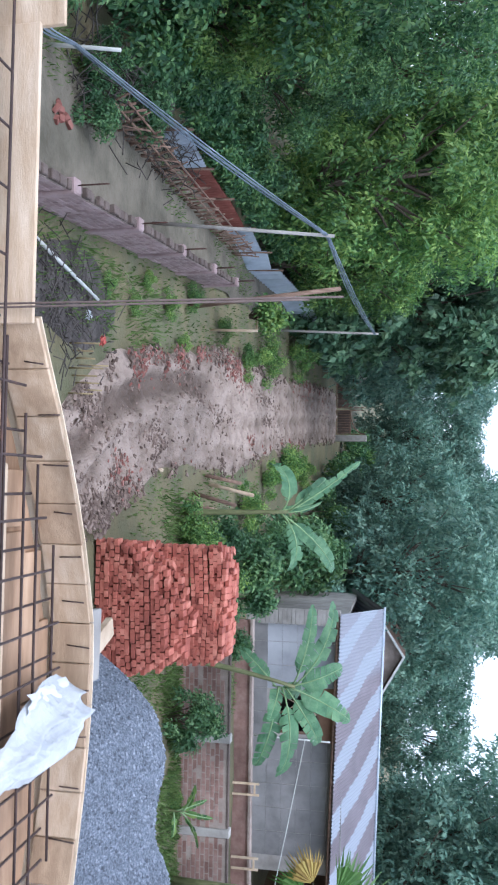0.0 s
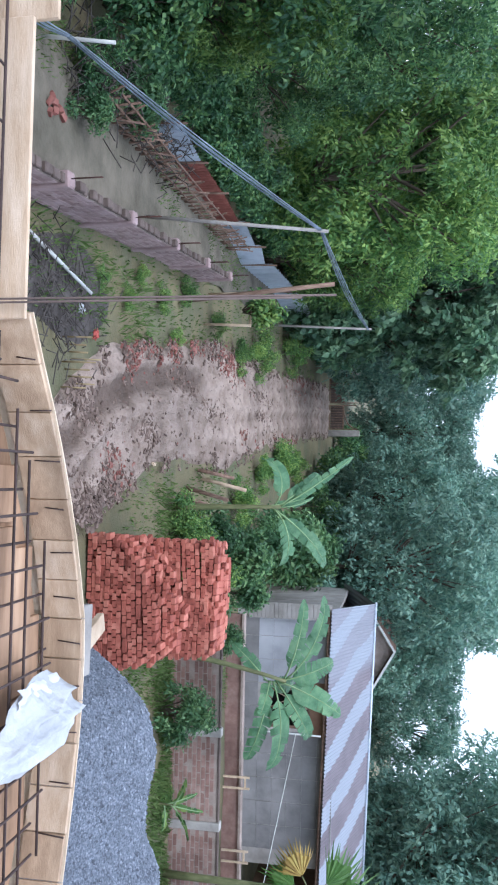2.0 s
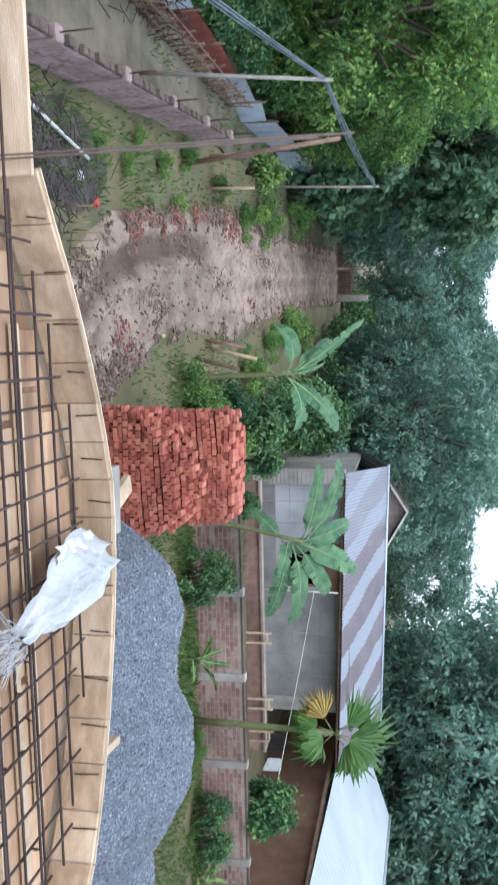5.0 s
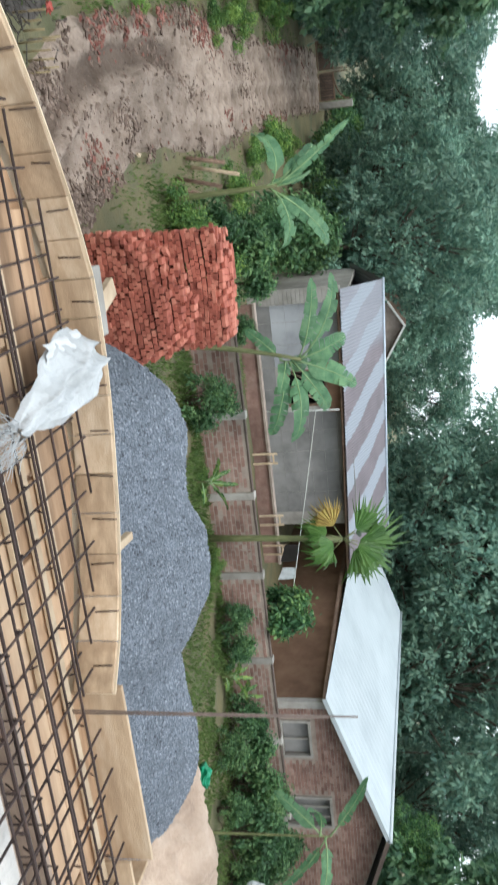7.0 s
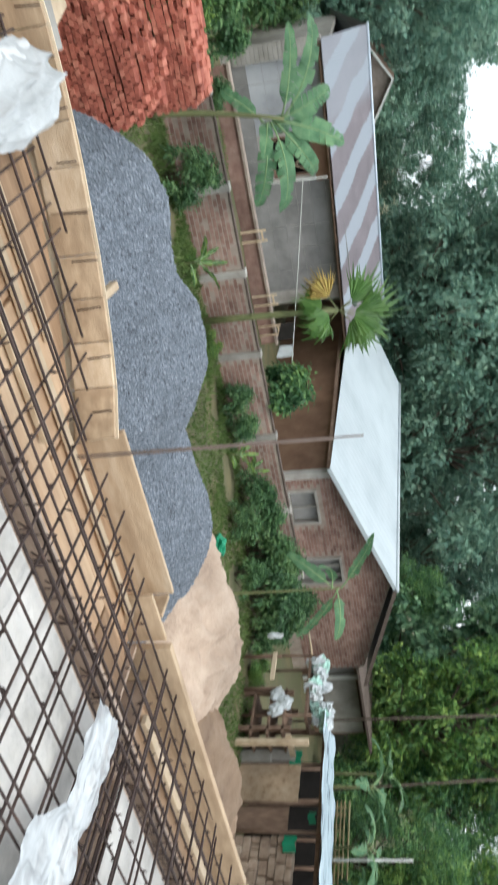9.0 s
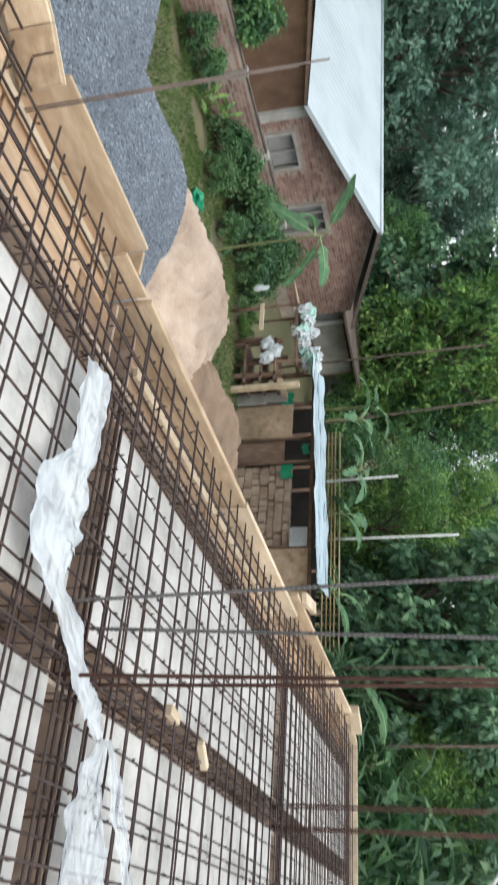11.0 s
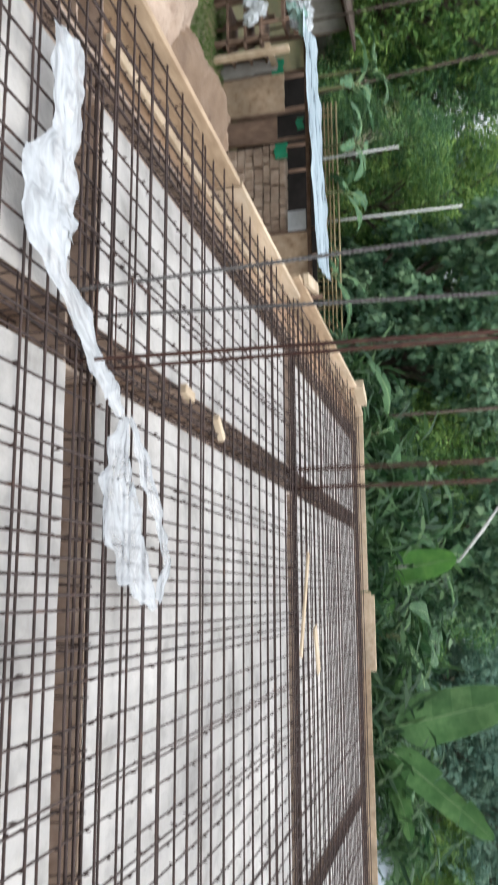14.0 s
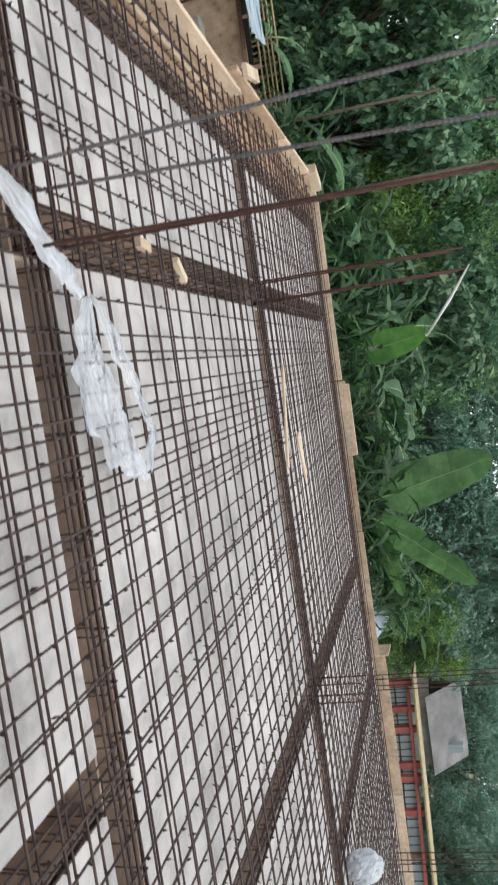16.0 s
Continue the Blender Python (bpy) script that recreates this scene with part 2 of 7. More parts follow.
M_SHRUB = leafy("shrub_leaf", (0.045, 0.11, 0.05), (0.10, 0.215, 0.09), (0.23, 0.37, 0.15))
M_BANANABROAD = shade("banana_leaf_broad", [(0.2, (0.05, 0.135, 0.045)), (0.5, (0.10, 0.215, 0.075)), (0.85, (0.19, 0.34, 0.13))], 5, 0.42, 0, 0.2, 30, island=0.12, spec=0.4, through_light=0.35, grime=0.3)
# red made pinker: haze before the far columns is in the colour
M_HAZEDRED = shade("hazed_red_paint", [(0.2, (0.30, 0.075, 0.065)), (0.5, (0.42, 0.125, 0.11)), (0.85, (0.52, 0.2, 0.17))], 2, 0.7, 0, 0.2, 30)
M_BANANA = shade("banana_leaf", [(0.2, (0.06, 0.16, 0.08)), (0.5, (0.125, 0.265, 0.135)), (0.85, (0.23, 0.40, 0.20))], 5, 0.45, 0, 0.3, 30, island=0.1, spec=0.35, through_light=0.35, grime=0.25)
M_BANANADULL = shade("banana_leaf_dull", [(0.2, (0.035, 0.10, 0.04)), (0.5, (0.075, 0.175, 0.07)), (0.85, (0.14, 0.27, 0.115))], 5, 0.45, 0, 0.3, 30, island=0.14, spec=0.35, through_light=0.3, grime=0.35)
M_BANANABRIGHT = shade("banana_leaf_bright", [(0.2, (0.05, 0.17, 0.03)), (0.5, (0.10, 0.27, 0.05)), (0.85, (0.18, 0.39, 0.085))], 5, 0.4, 0, 0.1, 30, island=0.05, spec=0.4, through_light=0.35)


def veins(mt, waves=26.0, depth=0.35):
    """Fine cross veins over a banana leaf, along its own axis."""
    n, l = mt.node_tree.nodes, mt.node_tree.links
    b = n["Principled BSDF"]
    tc = n.new("ShaderNodeTexCoord")
    wv = n.new("ShaderNodeTexWave")
    wv.inputs["Scale"].default_value, wv.inputs["Distortion"].default_value = waves, 1.2
    l.new(tc.outputs["Object"], wv.inputs[0])
    bp = n.new("ShaderNodeBump")
    bp.inputs["Strength"].default_value, bp.inputs["Distance"].default_value = depth, 0.02
    l.new(wv.outputs["Fac"], bp.inputs["Height"])
    l.new(bp.outputs[0], b.inputs["Normal"])
    src = b.inputs["Base Color"].links[0].from_socket
    mr = n.new("ShaderNodeMapRange")
    mr.inputs[3].default_value, mr.inputs[4].default_value = 0.82, 1.1
    l.new(wv.outputs["Fac"], mr.inputs[0])
    mx = n.new("ShaderNodeMix")
    mx.data_type, mx.blend_type = "RGBA", "MULTIPLY"
    mx.inputs[0].default_value = 1.0
    l.new(src, mx.inputs[6]), l.new(mr.outputs[0], mx.inputs[7])
    l.new(mx.outputs[2], b.inputs["Base Color"])


for leaf_m in (M_BANANA, M_BANANADULL, M_BANANABRIGHT):
    veins(leaf_m)
M_RIB = shade("leaf_midrib", [(0.2, (0.14, 0.24, 0.10)), (0.5, (0.24, 0.36, 0.17)), (0.85, (0.34, 0.45, 0.25))], 4, 0.6, 0, 0.2, 30)
M_STEM = shade("banana_stem", [(0.2, (0.075, 0.085, 0.04)), (0.5, (0.145, 0.16, 0.07)), (0.85, (0.25, 0.245, 0.125))], 4, 0.6, 0, 0.2, 30, stretch=(3, 3, 1))
M_DRYLEAF = shade("dry_leaf", [(0.2, (0.14, 0.09, 0.03)), (0.5, (0.28, 0.19, 0.05)), (0.85, (0.34, 0.30, 0.09))], 4, 0.7, 0, 0.2, island=0.2)
M_WHITEPLASTIC = shade("white_plastic", [(0.2, (0.33, 0.34, 0.345)), (0.5, (0.46, 0.475, 0.485)), (0.85, (0.57, 0.58, 0.59))], 5, 0.5, 0, 0.7, 18, grime=0.4, dist=0.03)
# dark streaks are wrinkle shade put into the tarpaulin's colour
M_BLUETARP = shade("blue_tarp_painted_wrinkles", [(0.37, (0.07, 0.09, 0.11)), (0.44, (0.32, 0.40, 0.45)), (0.8, (0.48, 0.55, 0.59))], 2.5, 0.5, 0, 0.4, 10, stretch=(5, 0.35, 5), spec=0.3)
M_TIN = shade("corrugated_tin", [(0.2, (0.30, 0.35, 0.41)), (0.5, (0.47, 0.53, 0.60)), (0.85, (0.60, 0.66, 0.72))], 2, 0.5, 0.4, 0.1, 20, grime=0.3)
M_RUSTTIN = shade("rusted_tin", [(0.2, (0.12, 0.04, 0.03)), (0.5, (0.22, 0.075, 0.055)), (0.8, (0.32, 0.14, 0.10))], 3, 0.75, 0.1, 0.2, 30)
M_POLE = shade("pale_pole", [(0.2, (0.35, 0.36, 0.34)), (0.5, (0.52, 0.53, 0.50)), (0.85, (0.64, 0.64, 0.60))], 3, 0.7, 0, 0.2, 30)
M_CABLE = shade("grey_cable", [(0.3, (0.10, 0.13, 0.16)), (0.7, (0.24, 0.29, 0.34))], 3, 0.5, 0, 0)
M_REDPAINT = shade("red_paint", [(0.2, (0.26, 0.05, 0.04)), (0.5, (0.42, 0.09, 0.07)), (0.85, (0.5, 0.14, 0.11))], 3, 0.7, 0, 0.2)
M_GREENPLASTIC = shade("green_plastic", [(0.2, (0.01, 0.16, 0.08)), (0.7, (0.02, 0.32, 0.17))], 4, 0.5, 0, 0.2)
M_BROWNWALL = shade("brown_wall", [(0.2, (0.12, 0.065, 0.04)), (0.5, (0.22, 0.125, 0.08)), (0.85, (0.32, 0.20, 0.13))], 1.5, 0.85, 0, 0.3, 30, grime=0.35)
M_DARKMORTAR = shade("dark_recessed_mortar", [(0.2, (0.07, 0.05, 0.042)), (0.6, (0.13, 0.10, 0.085)), (0.85, (0.19, 0.155, 0.135))], 5, 0.95, 0, 0.5, 50)
M_PALEBLOCK = shade("pale_block", [(0.2, (0.30, 0.315, 0.335)), (0.5, (0.44, 0.455, 0.48)), (0.85, (0.55, 0.565, 0.585))], 1.2, 0.9, 0, 0.4, 40, grime=0.4)

# ---- ground ----
def ground_mat():
    mt = shade("ground_grass_and_earth", [(0.2, (0.15, 0.115, 0.08)), (0.42, (0.17, 0.15, 0.08)), (0.55, (0.13, 0.125, 0.072)), (0.8, (0.12, 0.15, 0.065))], 0.8, 0.95, 0, 0.9, 18, detail=10, grime=0.3, dist=0.04)
    return mt


M_GROUND = ground_mat()
M_EARTH = shade("road_earth", [(0.28, (0.16, 0.118, 0.09)), (0.42, (0.27, 0.206, 0.163)), (0.56, (0.355, 0.278, 0.226)), (0.8, (0.42, 0.34, 0.283))], 2.0, 0.95, 0, 1.0, 20, detail=10, stretch=(1.0, 0.6, 1.0), grime=0.3, dist=0.06)
M_PATH = shade("path_earth", [(0.28, (0.075, 0.068, 0.046)), (0.45, (0.125, 0.112, 0.082)), (0.6, (0.17, 0.148, 0.112)), (0.8, (0.215, 0.188, 0.147))], 1.5, 0.95, 0, 0.8, 14, detail=9, grime=0.4, dist=0.04)


DARK_BAND = [(-0.6, 10.4), (-0.91, 11.25), (-1.56, 12.46), (-2.11, 14.5), (-2.42, 16.6), (-2.5, 18.4)]


def rut(x, y):
    """Relief of the churned earth road."""
    c = road_mid(y)
    r = 0.0
    for o, w, d in ((-0.85, 0.22, 0.06), (-0.35, 0.16, 0.045), (0.4, 0.2, 0.055), (0.95, 0.2, 0.04)):
        e = x - c - o * road_half(y) / 1.7
        r += -d * math.exp(-((e / w) ** 2)) + 0.45 * d * math.exp(-(((abs(e) - 2.0 * w) / (0.6 * w)) ** 2))
    if y < 19:
        # the deep wheel track that swings round to the building
        e = abs(x - float(np.interp(y, [p[1] for p in DARK_BAND], [p[0] for p in DARK_BAND])))
        r += (-0.09 * math.exp(-((e / 0.2) ** 2)) + 0.06 * math.exp(-(((e - 0.38) / 0.12) ** 2))) * min(1.0, 19 - y)
    return r + 0.055 * noise2(x, y, 1.3) + 0.045 * noise2(x, y, 4.0, 3) + 0.05 * abs(noise2(x, y * 1.4, 7.5, 8)) * (1 + 1.5 * noise2(x, y, 0.6, 4))


def road_mid(y):
    return float(np.interp(y, [6, 10, 11, 12, 13, 15, 18, 22, 26, 30, 41, 54, 60], [2.6, 0.3, -0.4, -0.9, -1.2, -1.65, -2.0, -2.25, -2.6, -2.85, -3.8, -4.7, -5.0]))


def road_half(y):
    return float(np.interp(y, [6, 10, 11, 12, 13, 15, 18, 22, 26, 30, 41, 54, 60], [1.5, 1.3, 1.25, 1.4, 1.35, 1.3, 1.45, 1.85, 1.6, 1.45, 1.6, 1.75, 1.8]))


def ground_point(u, v):
    # finer towards the building
    x = 600 * (abs(2 * u - 1) ** 3) * (1 if u > 0.5 else -1) + 4
    y = 600 * (abs(2 * v - 1) ** 3) * (1 if v > 0.5 else -1) + 14
    d = math.hypot(x - 4, y - 14)
    return (x, y, GROUND - 0.03 + (0.07 * noise2(x, y, 0.35) + 0.04 * noise2(x, y, 1.1, 5)) * min(1, 40 / (d + 1)))


single("ground", Mesh().sheet(140, 140, ground_point), M_GROUND, "rough ground of short grass and brown earth", "ground", kind="structure")


def road_point(u, v):
    y = 6 + 46.6 * v ** 1.6
    edge = abs(2 * u - 1)
    wob = 0.35 * noise2(y, 7.0 if u > 0.5 else 2.0, 0.6)
    x = road_mid(y) + (2 * u - 1) * (road_half(y) + wob)
    return (x, y, GROUND + 0.13 + rut(x, y) * (1 - edge ** 4) - 0.24 * edge ** 6)


road_ob = single("road", Mesh().sheet(130, 460, road_point), M_EARTH, "churned earth track with darker wheel ruts", "dirt road", kind="structure")
# soil coloured darker by rut depth and in churned streaks
darker = road_ob.data.attributes.new("darker", "FLOAT", "POINT")
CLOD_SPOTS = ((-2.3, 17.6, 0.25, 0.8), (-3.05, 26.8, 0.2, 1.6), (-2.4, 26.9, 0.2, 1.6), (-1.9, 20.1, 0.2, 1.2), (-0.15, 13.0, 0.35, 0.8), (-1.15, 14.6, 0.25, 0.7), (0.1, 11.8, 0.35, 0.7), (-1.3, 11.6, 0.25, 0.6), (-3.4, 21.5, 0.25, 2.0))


def soil_darkness(x, y):
    """Darker soil: one curved wheel track, the far end before the gate and loose patches."""
    xb = float(np.interp(y, [p[1] for p in DARK_BAND], [p[0] for p in DARK_BAND]))
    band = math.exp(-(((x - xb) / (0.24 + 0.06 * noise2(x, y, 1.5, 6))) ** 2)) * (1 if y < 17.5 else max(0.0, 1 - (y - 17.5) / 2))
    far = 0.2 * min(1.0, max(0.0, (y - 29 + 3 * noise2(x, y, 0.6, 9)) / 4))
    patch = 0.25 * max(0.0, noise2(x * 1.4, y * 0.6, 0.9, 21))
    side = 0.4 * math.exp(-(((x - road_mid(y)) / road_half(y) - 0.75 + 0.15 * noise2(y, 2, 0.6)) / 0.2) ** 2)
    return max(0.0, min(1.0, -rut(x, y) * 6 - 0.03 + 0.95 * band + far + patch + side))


darker.data.foreach_set("value", [soil_darkness(v.co.x, v.co.y) for v in road_ob.data.vertices])
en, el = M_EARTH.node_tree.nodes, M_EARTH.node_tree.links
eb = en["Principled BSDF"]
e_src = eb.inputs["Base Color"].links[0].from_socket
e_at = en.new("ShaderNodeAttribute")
e_at.attribute_name = "darker"
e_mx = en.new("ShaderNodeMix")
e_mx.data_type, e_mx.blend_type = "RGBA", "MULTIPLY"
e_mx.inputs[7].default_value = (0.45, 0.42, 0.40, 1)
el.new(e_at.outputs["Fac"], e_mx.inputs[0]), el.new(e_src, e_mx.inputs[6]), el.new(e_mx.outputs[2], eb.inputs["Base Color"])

crumbs, reds = Mesh(), Mesh()
cr = random.Random(5)
RED_SPOTS = ((-2.4, 14.0, 0.35, 0.7), (-2.8, 15.7, 0.35, 1.1), (-3.2, 17.8, 0.25, 0.9), (-0.95, 17.2, 0.25, 0.8), (-1.6, 25.5, 0.3, 2.5), (-1.8, 33.5, 0.3, 3.5), (-4.7, 37, 0.6, 3), (-4.9, 45, 0.5, 3), (-3.3, 22, 0.5, 2), (-0.6, 13.0, 0.3, 0.5))
for k in range(90000):
    y = 8 + 44 * cr.random() ** 1.9
    x = road_mid(y) + cr.uniform(-1, 1) * road_half(y)
    off = abs(x - road_mid(y)) / road_half(y)
    near_red = max(math.exp(-((x - a) / c) ** 2 - ((y - b) / d) ** 2) for a, b, c, d in RED_SPOTS)
    near_clod = max(math.exp(-((x - a) / c) ** 2 - ((y - b) / d) ** 2) for a, b, c, d in CLOD_SPOTS)
    rough = max(0.0, noise2(x, y, 1.6, 2) + 0.1)
    if cr.random() > 0.01 + 0.5 * near_red * rough * 2 + 0.5 * near_clod + 0.3 * rough * (0.25 < abs(x - float(np.interp(y, [p[1] for p in DARK_BAND], [p[0] for p in DARK_BAND]))) < 0.55 and y < 19) + (0.55 * rough if off > 0.72 else 0.12 * rough * rough):
        continue
    s = 0.005 + 0.022 * cr.random() ** 2
    m = pose(x, y, GROUND + 0.125 + rut(x, y), cr.uniform(-40, 40), cr.uniform(-40, 40), cr.gauss(0, 30))
    (reds if cr.random() < 0.85 * near_red else crumbs).box((-s * 1.9, -s, -s * 0.6), (s * 1.9, s, s * 0.7), m, s * 0.3)
M_CRUMB = shade("earth_clods", [(0.1, (0.08, 0.055, 0.044)), (0.4, (0.14, 0.10, 0.08)), (0.7, (0.21, 0.155, 0.125)), (0.95, (0.31, 0.24, 0.20))], 4, 0.95, 0, 0.3, island=0.3)
M_REDBIT = shade("broken_red_brick", [(0.1, (0.15, 0.055, 0.045)), (0.5, (0.235, 0.095, 0.075)), (0.9, (0.31, 0.16, 0.13))], 4, 0.95, 0, 0.3, island=0.3)
single("earth_clods", crumbs, M_CRUMB, "dark clods of earth along the ruts", "clods", kind="stuff")
single("brick_rubble", reds, M_REDBIT, "broken red brick bits pressed into the track", "rubble", kind="stuff")


def lane_point(u, v):
    y = 5 + 24 * v
    x = -4.0 - 0.085 * (y - 6) - 1.9 * u - 0.2 * noise2(y, u, 0.7)
    return (x, y, GROUND + 0.1 + 0.03 * noise2(x, y, 1.5, 9) - 0.1 * abs(2 * u - 1) ** 8)


single("path", Mesh().sheet(16, 90, lane_point), M_PATH, "narrow trodden earth path behind a low wall", "path", kind="structure")

# ---- the unfinished roof slab: formwork deck ----
EDGE_Y = 2.88


def bulge(x):
    """Outer edge of the deck: straight, with a rounded bay and a short square one."""
    if -0.95 <= x <= 2.1:
        s = (x + 0.95) / 3.05
        return float(np.interp(s, [0, 0.05, 0.14, 0.27, 0.4, 0.5, 0.62, 0.76, 0.85, 0.93, 1], [2.93, 3.02, 3.2, 3.4, 3.54, 3.555, 3.5, 3.385, 3.28, 3.16, 2.98]))
    if 2.1 < x < 3.13:
        return 3.08
    return EDGE_Y


deck = thing("floor", "formwork deck of pale woven mats for a roof slab", "floor", kind="structure")


def panel(x0, x1, y0, y1, name="mat_panel"):
    nx, ny = max(2, int((x1 - x0) / 0.25)), max(2, int((y1 - y0) / 0.25))
    ms = Mesh()
    ms.sheet(nx, ny, lambda u, v: (x0 + (x1 - x0) * u, y0 + (y1 - y0) * v, 0.006 * noise2(x0 + (x1 - x0) * u, y0 + (y1 - y0) * v, 2.1) + 0.004 * noise2(u * 40, v * 9, 1.0, 2)))
    ms.box((x0, y0, -0.03), (x1, y1, -0.012))
    return part(name, ms, M_MAT, deck)


for x0, x1, cuts in ((-7.0, 3.28, [(-12, -1.42), (-1.17, 0.87), (1.12, 2.22)]), (3.53, 7.75, [(-12, -2.98), (-2.72, 0.87), (1.12, 2.22)]), (8.0, 12.6, [(-12, -4.75), (-4.5, -2.98), (-2.72, 0.87), (1.12, 2.22)])):
    for y0, y1 in cuts:
        # each bay is laid with separate sheets
        n = max(1, round((x1 - x0) / 2.1))
        for k in range(n):
            panel(x0 + (x1 - x0) * k / n + 0.006, x0 + (x1 - x0) * (k + 1) / n - 0.006, y0, y1)

panel(-7.0, -3.0, 2.23, EDGE_Y - 0.02)
panel(-2.99, -0.95, 2.23, EDGE_Y - 0.02)
# beam boxes sunk between the mats
trough = thing("beam_formwork", "brown plywood boxes for the slab beams", "formwork", kind="structure")


def beam_box(x0, x1, y0, y1, depth=0.32):
    part("bottom_board", Mesh().box((x0 - 0.02, y0 - 0.02, -depth - 0.02), (x1 + 0.02, y1 + 0.02, -depth)), M_TROUGH, trough)
    if x1 - x0 > y1 - y0:
        sides = (((x0, y0 - 0.02, -depth), (x1, y0, -0.006)), ((x0, y1, -depth), (x1, y1 + 0.02, -0.006)))
    else:
        sides = (((x0 - 0.02, y0, -depth), (x0, y1, -0.006)), ((x1, y0, -depth), (x1 + 0.02, y1, -0.006)))
    for lo, hi in sides:
        part("side_board", Mesh().box(lo, hi), M_TROUGH, trough)


BEAMS_X = [(-0.93, 12.6, 2.24, 2.43), (-7.0, 12.6, 0.87, 1.12), (-7.0, 3.28, -1.42, -1.17), (3.53, 12.6, -2.98, -2.72), (8.0, 12.6, -4.75, -4.5)]
BEAMS_Y = [(3.28, 3.53, -12, 2.22), (3.28, 3.53, 2.46, 2.82), (7.75, 8.0, -12, 2.22), (12.6, 12.8, -12, 2.5)]
for b in BEAMS_X:
    beam_box(*b)
for b in BEAMS_Y:
    beam_box(*b)

# plywood floor of the overhang, in planks of uneven tone
overhang = thing("overhang_formwork", "tan plywood planks under the overhanging slab edge", "formwork", kind="structure")
out = [(x, bulge(x) - 0.02) for x in np.linspace(-0.93, 12.78, 160)]
for a, b in ((-0.93, 3.25), (3.56, 12.78)):
    span = [p for p in out if a <= p[0] <= b]
    part("base_sheet", Mesh().poly([(a, 2.46), (b, 2.46), (b, span[-1][1]), *span[::-1], (a, span[0][1])], -0.075, -0.055), M_PLY, overhang)
rows_y = [2.455, 2.72, 2.9, 3.08, 3.26, 3.42, 3.53]
for y0, y1 in zip(rows_y[:-1], rows_y[1:]):
    x = -0.93 - random.uniform(0, 0.4)
    while x < 12.75:
        x1 = x + random.uniform(0.5, 1.25)
        ok = [a for a in np.arange(max(x, -0.92), min(x1, 12.76), 0.03) if bulge(a) - 0.025 > y1 - 0.02 and not 3.24 < a < 3.57]
        if x < 3.24 < x1:
            ok = [a for a in ok if a < 3.3]
        if len(ok) > 4:
            dz = random.uniform(-0.015, 0.0)
            part("plank", Mesh().block((ok[0] + 0.002, y0 + 0.003, -0.054), (ok[-1] - 0.002, y1 - 0.003, -0.02 + dz), 0.003), M_PLY, overhang)
        x = x1
# cross battens laid over the planks
for x0, x1, y0, y1 in ((-0.7, 1.9, 2.66, 2.71), (-0.4, 1.6, 2.98, 3.02), (0.9, 3.1, 2.84, 2.88), (3.6, 7.4, 2.6, 2.66)):
    part("batten", Mesh().block((x0, y0, -0.014), (x1, y1, 0.012), 0.004), M_PALEWOOD, overhang)

# edge boards
edge = thing("edge_formwork", "pale timber boards standing along the slab edge", "formwork", kind="structure")


def board(p, q, z0=-0.2, z1=0.16, thick=0.022, jit=0.006):
    p, q = Vector((*p, 0)), Vector((*q, 0))
    d = (q - p).normalized()
    ang = math.degrees(math.atan2(d.y, d.x))
    m = pose(p.x, p.y, 0, random.uniform(-0.8, 0.8), 0, ang)
    part("edge_board", Mesh().block((0, 0, z0), ((q - p).length, thick, z1 + random.uniform(-jit, jit)), 0.003, m), M_BOARD, edge)


board((-7.0, EDGE_Y + 0.02), (-4.2, EDGE_Y + 0.01), z1=0.17)
board((-4.18, EDGE_Y + 0.01), (-2.1, EDGE_Y + 0.05), z1=0.235)
board((-2.1, EDGE_Y + 0.02), (-0.93, EDGE_Y + 0.02))
bx = [-0.95 + 3.05 * k / 17 for k in range(18)]
for a, b in zip(bx[:-1], bx[1:]):
    board((a, bulge(a)), (b - 0.004, bulge(b)), z0=-0.03, z1=0.158, thick=0.018, jit=0.003)
board((2.12, 3.06), (3.14, 3.06), z1=0.165)
board((3.14, 3.06), (3.13, 2.9), z1=0.15)
board((2.98, 2.88), (3.3, 2.88), z0=-0.1, z1=0.13)
for a, b, ya, yb in ((3.3, 5.5, 2.83, 2.79), (5.52, 7.7, 2.78, 2.72), (7.72, 10.1, 2.95, 2.94), (10.12, 12.1, 2.92, 2.92), (12.12, 12.86, 2.9, 2.66)):
    board((a, ya), (b, yb), z1=0.17, thick=0.045)
y = 2.72
for y2 in (-0.05, -1.15, -2.4, -4.4):
    board((12.86, y), (12.84 + random.uniform(-0.03, 0.03), y2 + 0.02), z1=0.16 if y2 not in (-1.15,) else 0.2, thick=0.03)
    y = y2
board((12.9, -4.42), (13.6, -4.5), z1=0.3)
board((13.6, -4.52), (13.45, -7.0), z1=0.18)
board((13.45, -7.02), (13.3, -12), z1=0.17)
panel(12.83, 13.3, -12, -4.6)
# thin bent plywood strip and white rim outside the rounded bay
rim = Mesh()
for a, b in zip(bx[:-1], bx[1:]):
    p, q = Vector((a, bulge(a) + 0.0, 0)), Vector((b, bulge(b), 0))
    nrm = Vector((-(q - p).y, (q - p).x, 0)).normalized()
    rim.add([p + nrm * 0.021 + Vector((0, 0, z)) for z in (-0.25, 0.166)] + [q + nrm * 0.021 + Vector((0, 0, z)) for z in (-0.25, 0.166)]
            + [p + nrm * 0.029 + Vector((0, 0, z)) for z in (-0.25, 0.166)] + [q + nrm * 0.029 + Vector((0, 0, z)) for z in (-0.25, 0.166)],
            [(0, 1, 3, 2), (4, 6, 7, 5), (1, 5, 7, 3), (0, 2, 6, 4)])
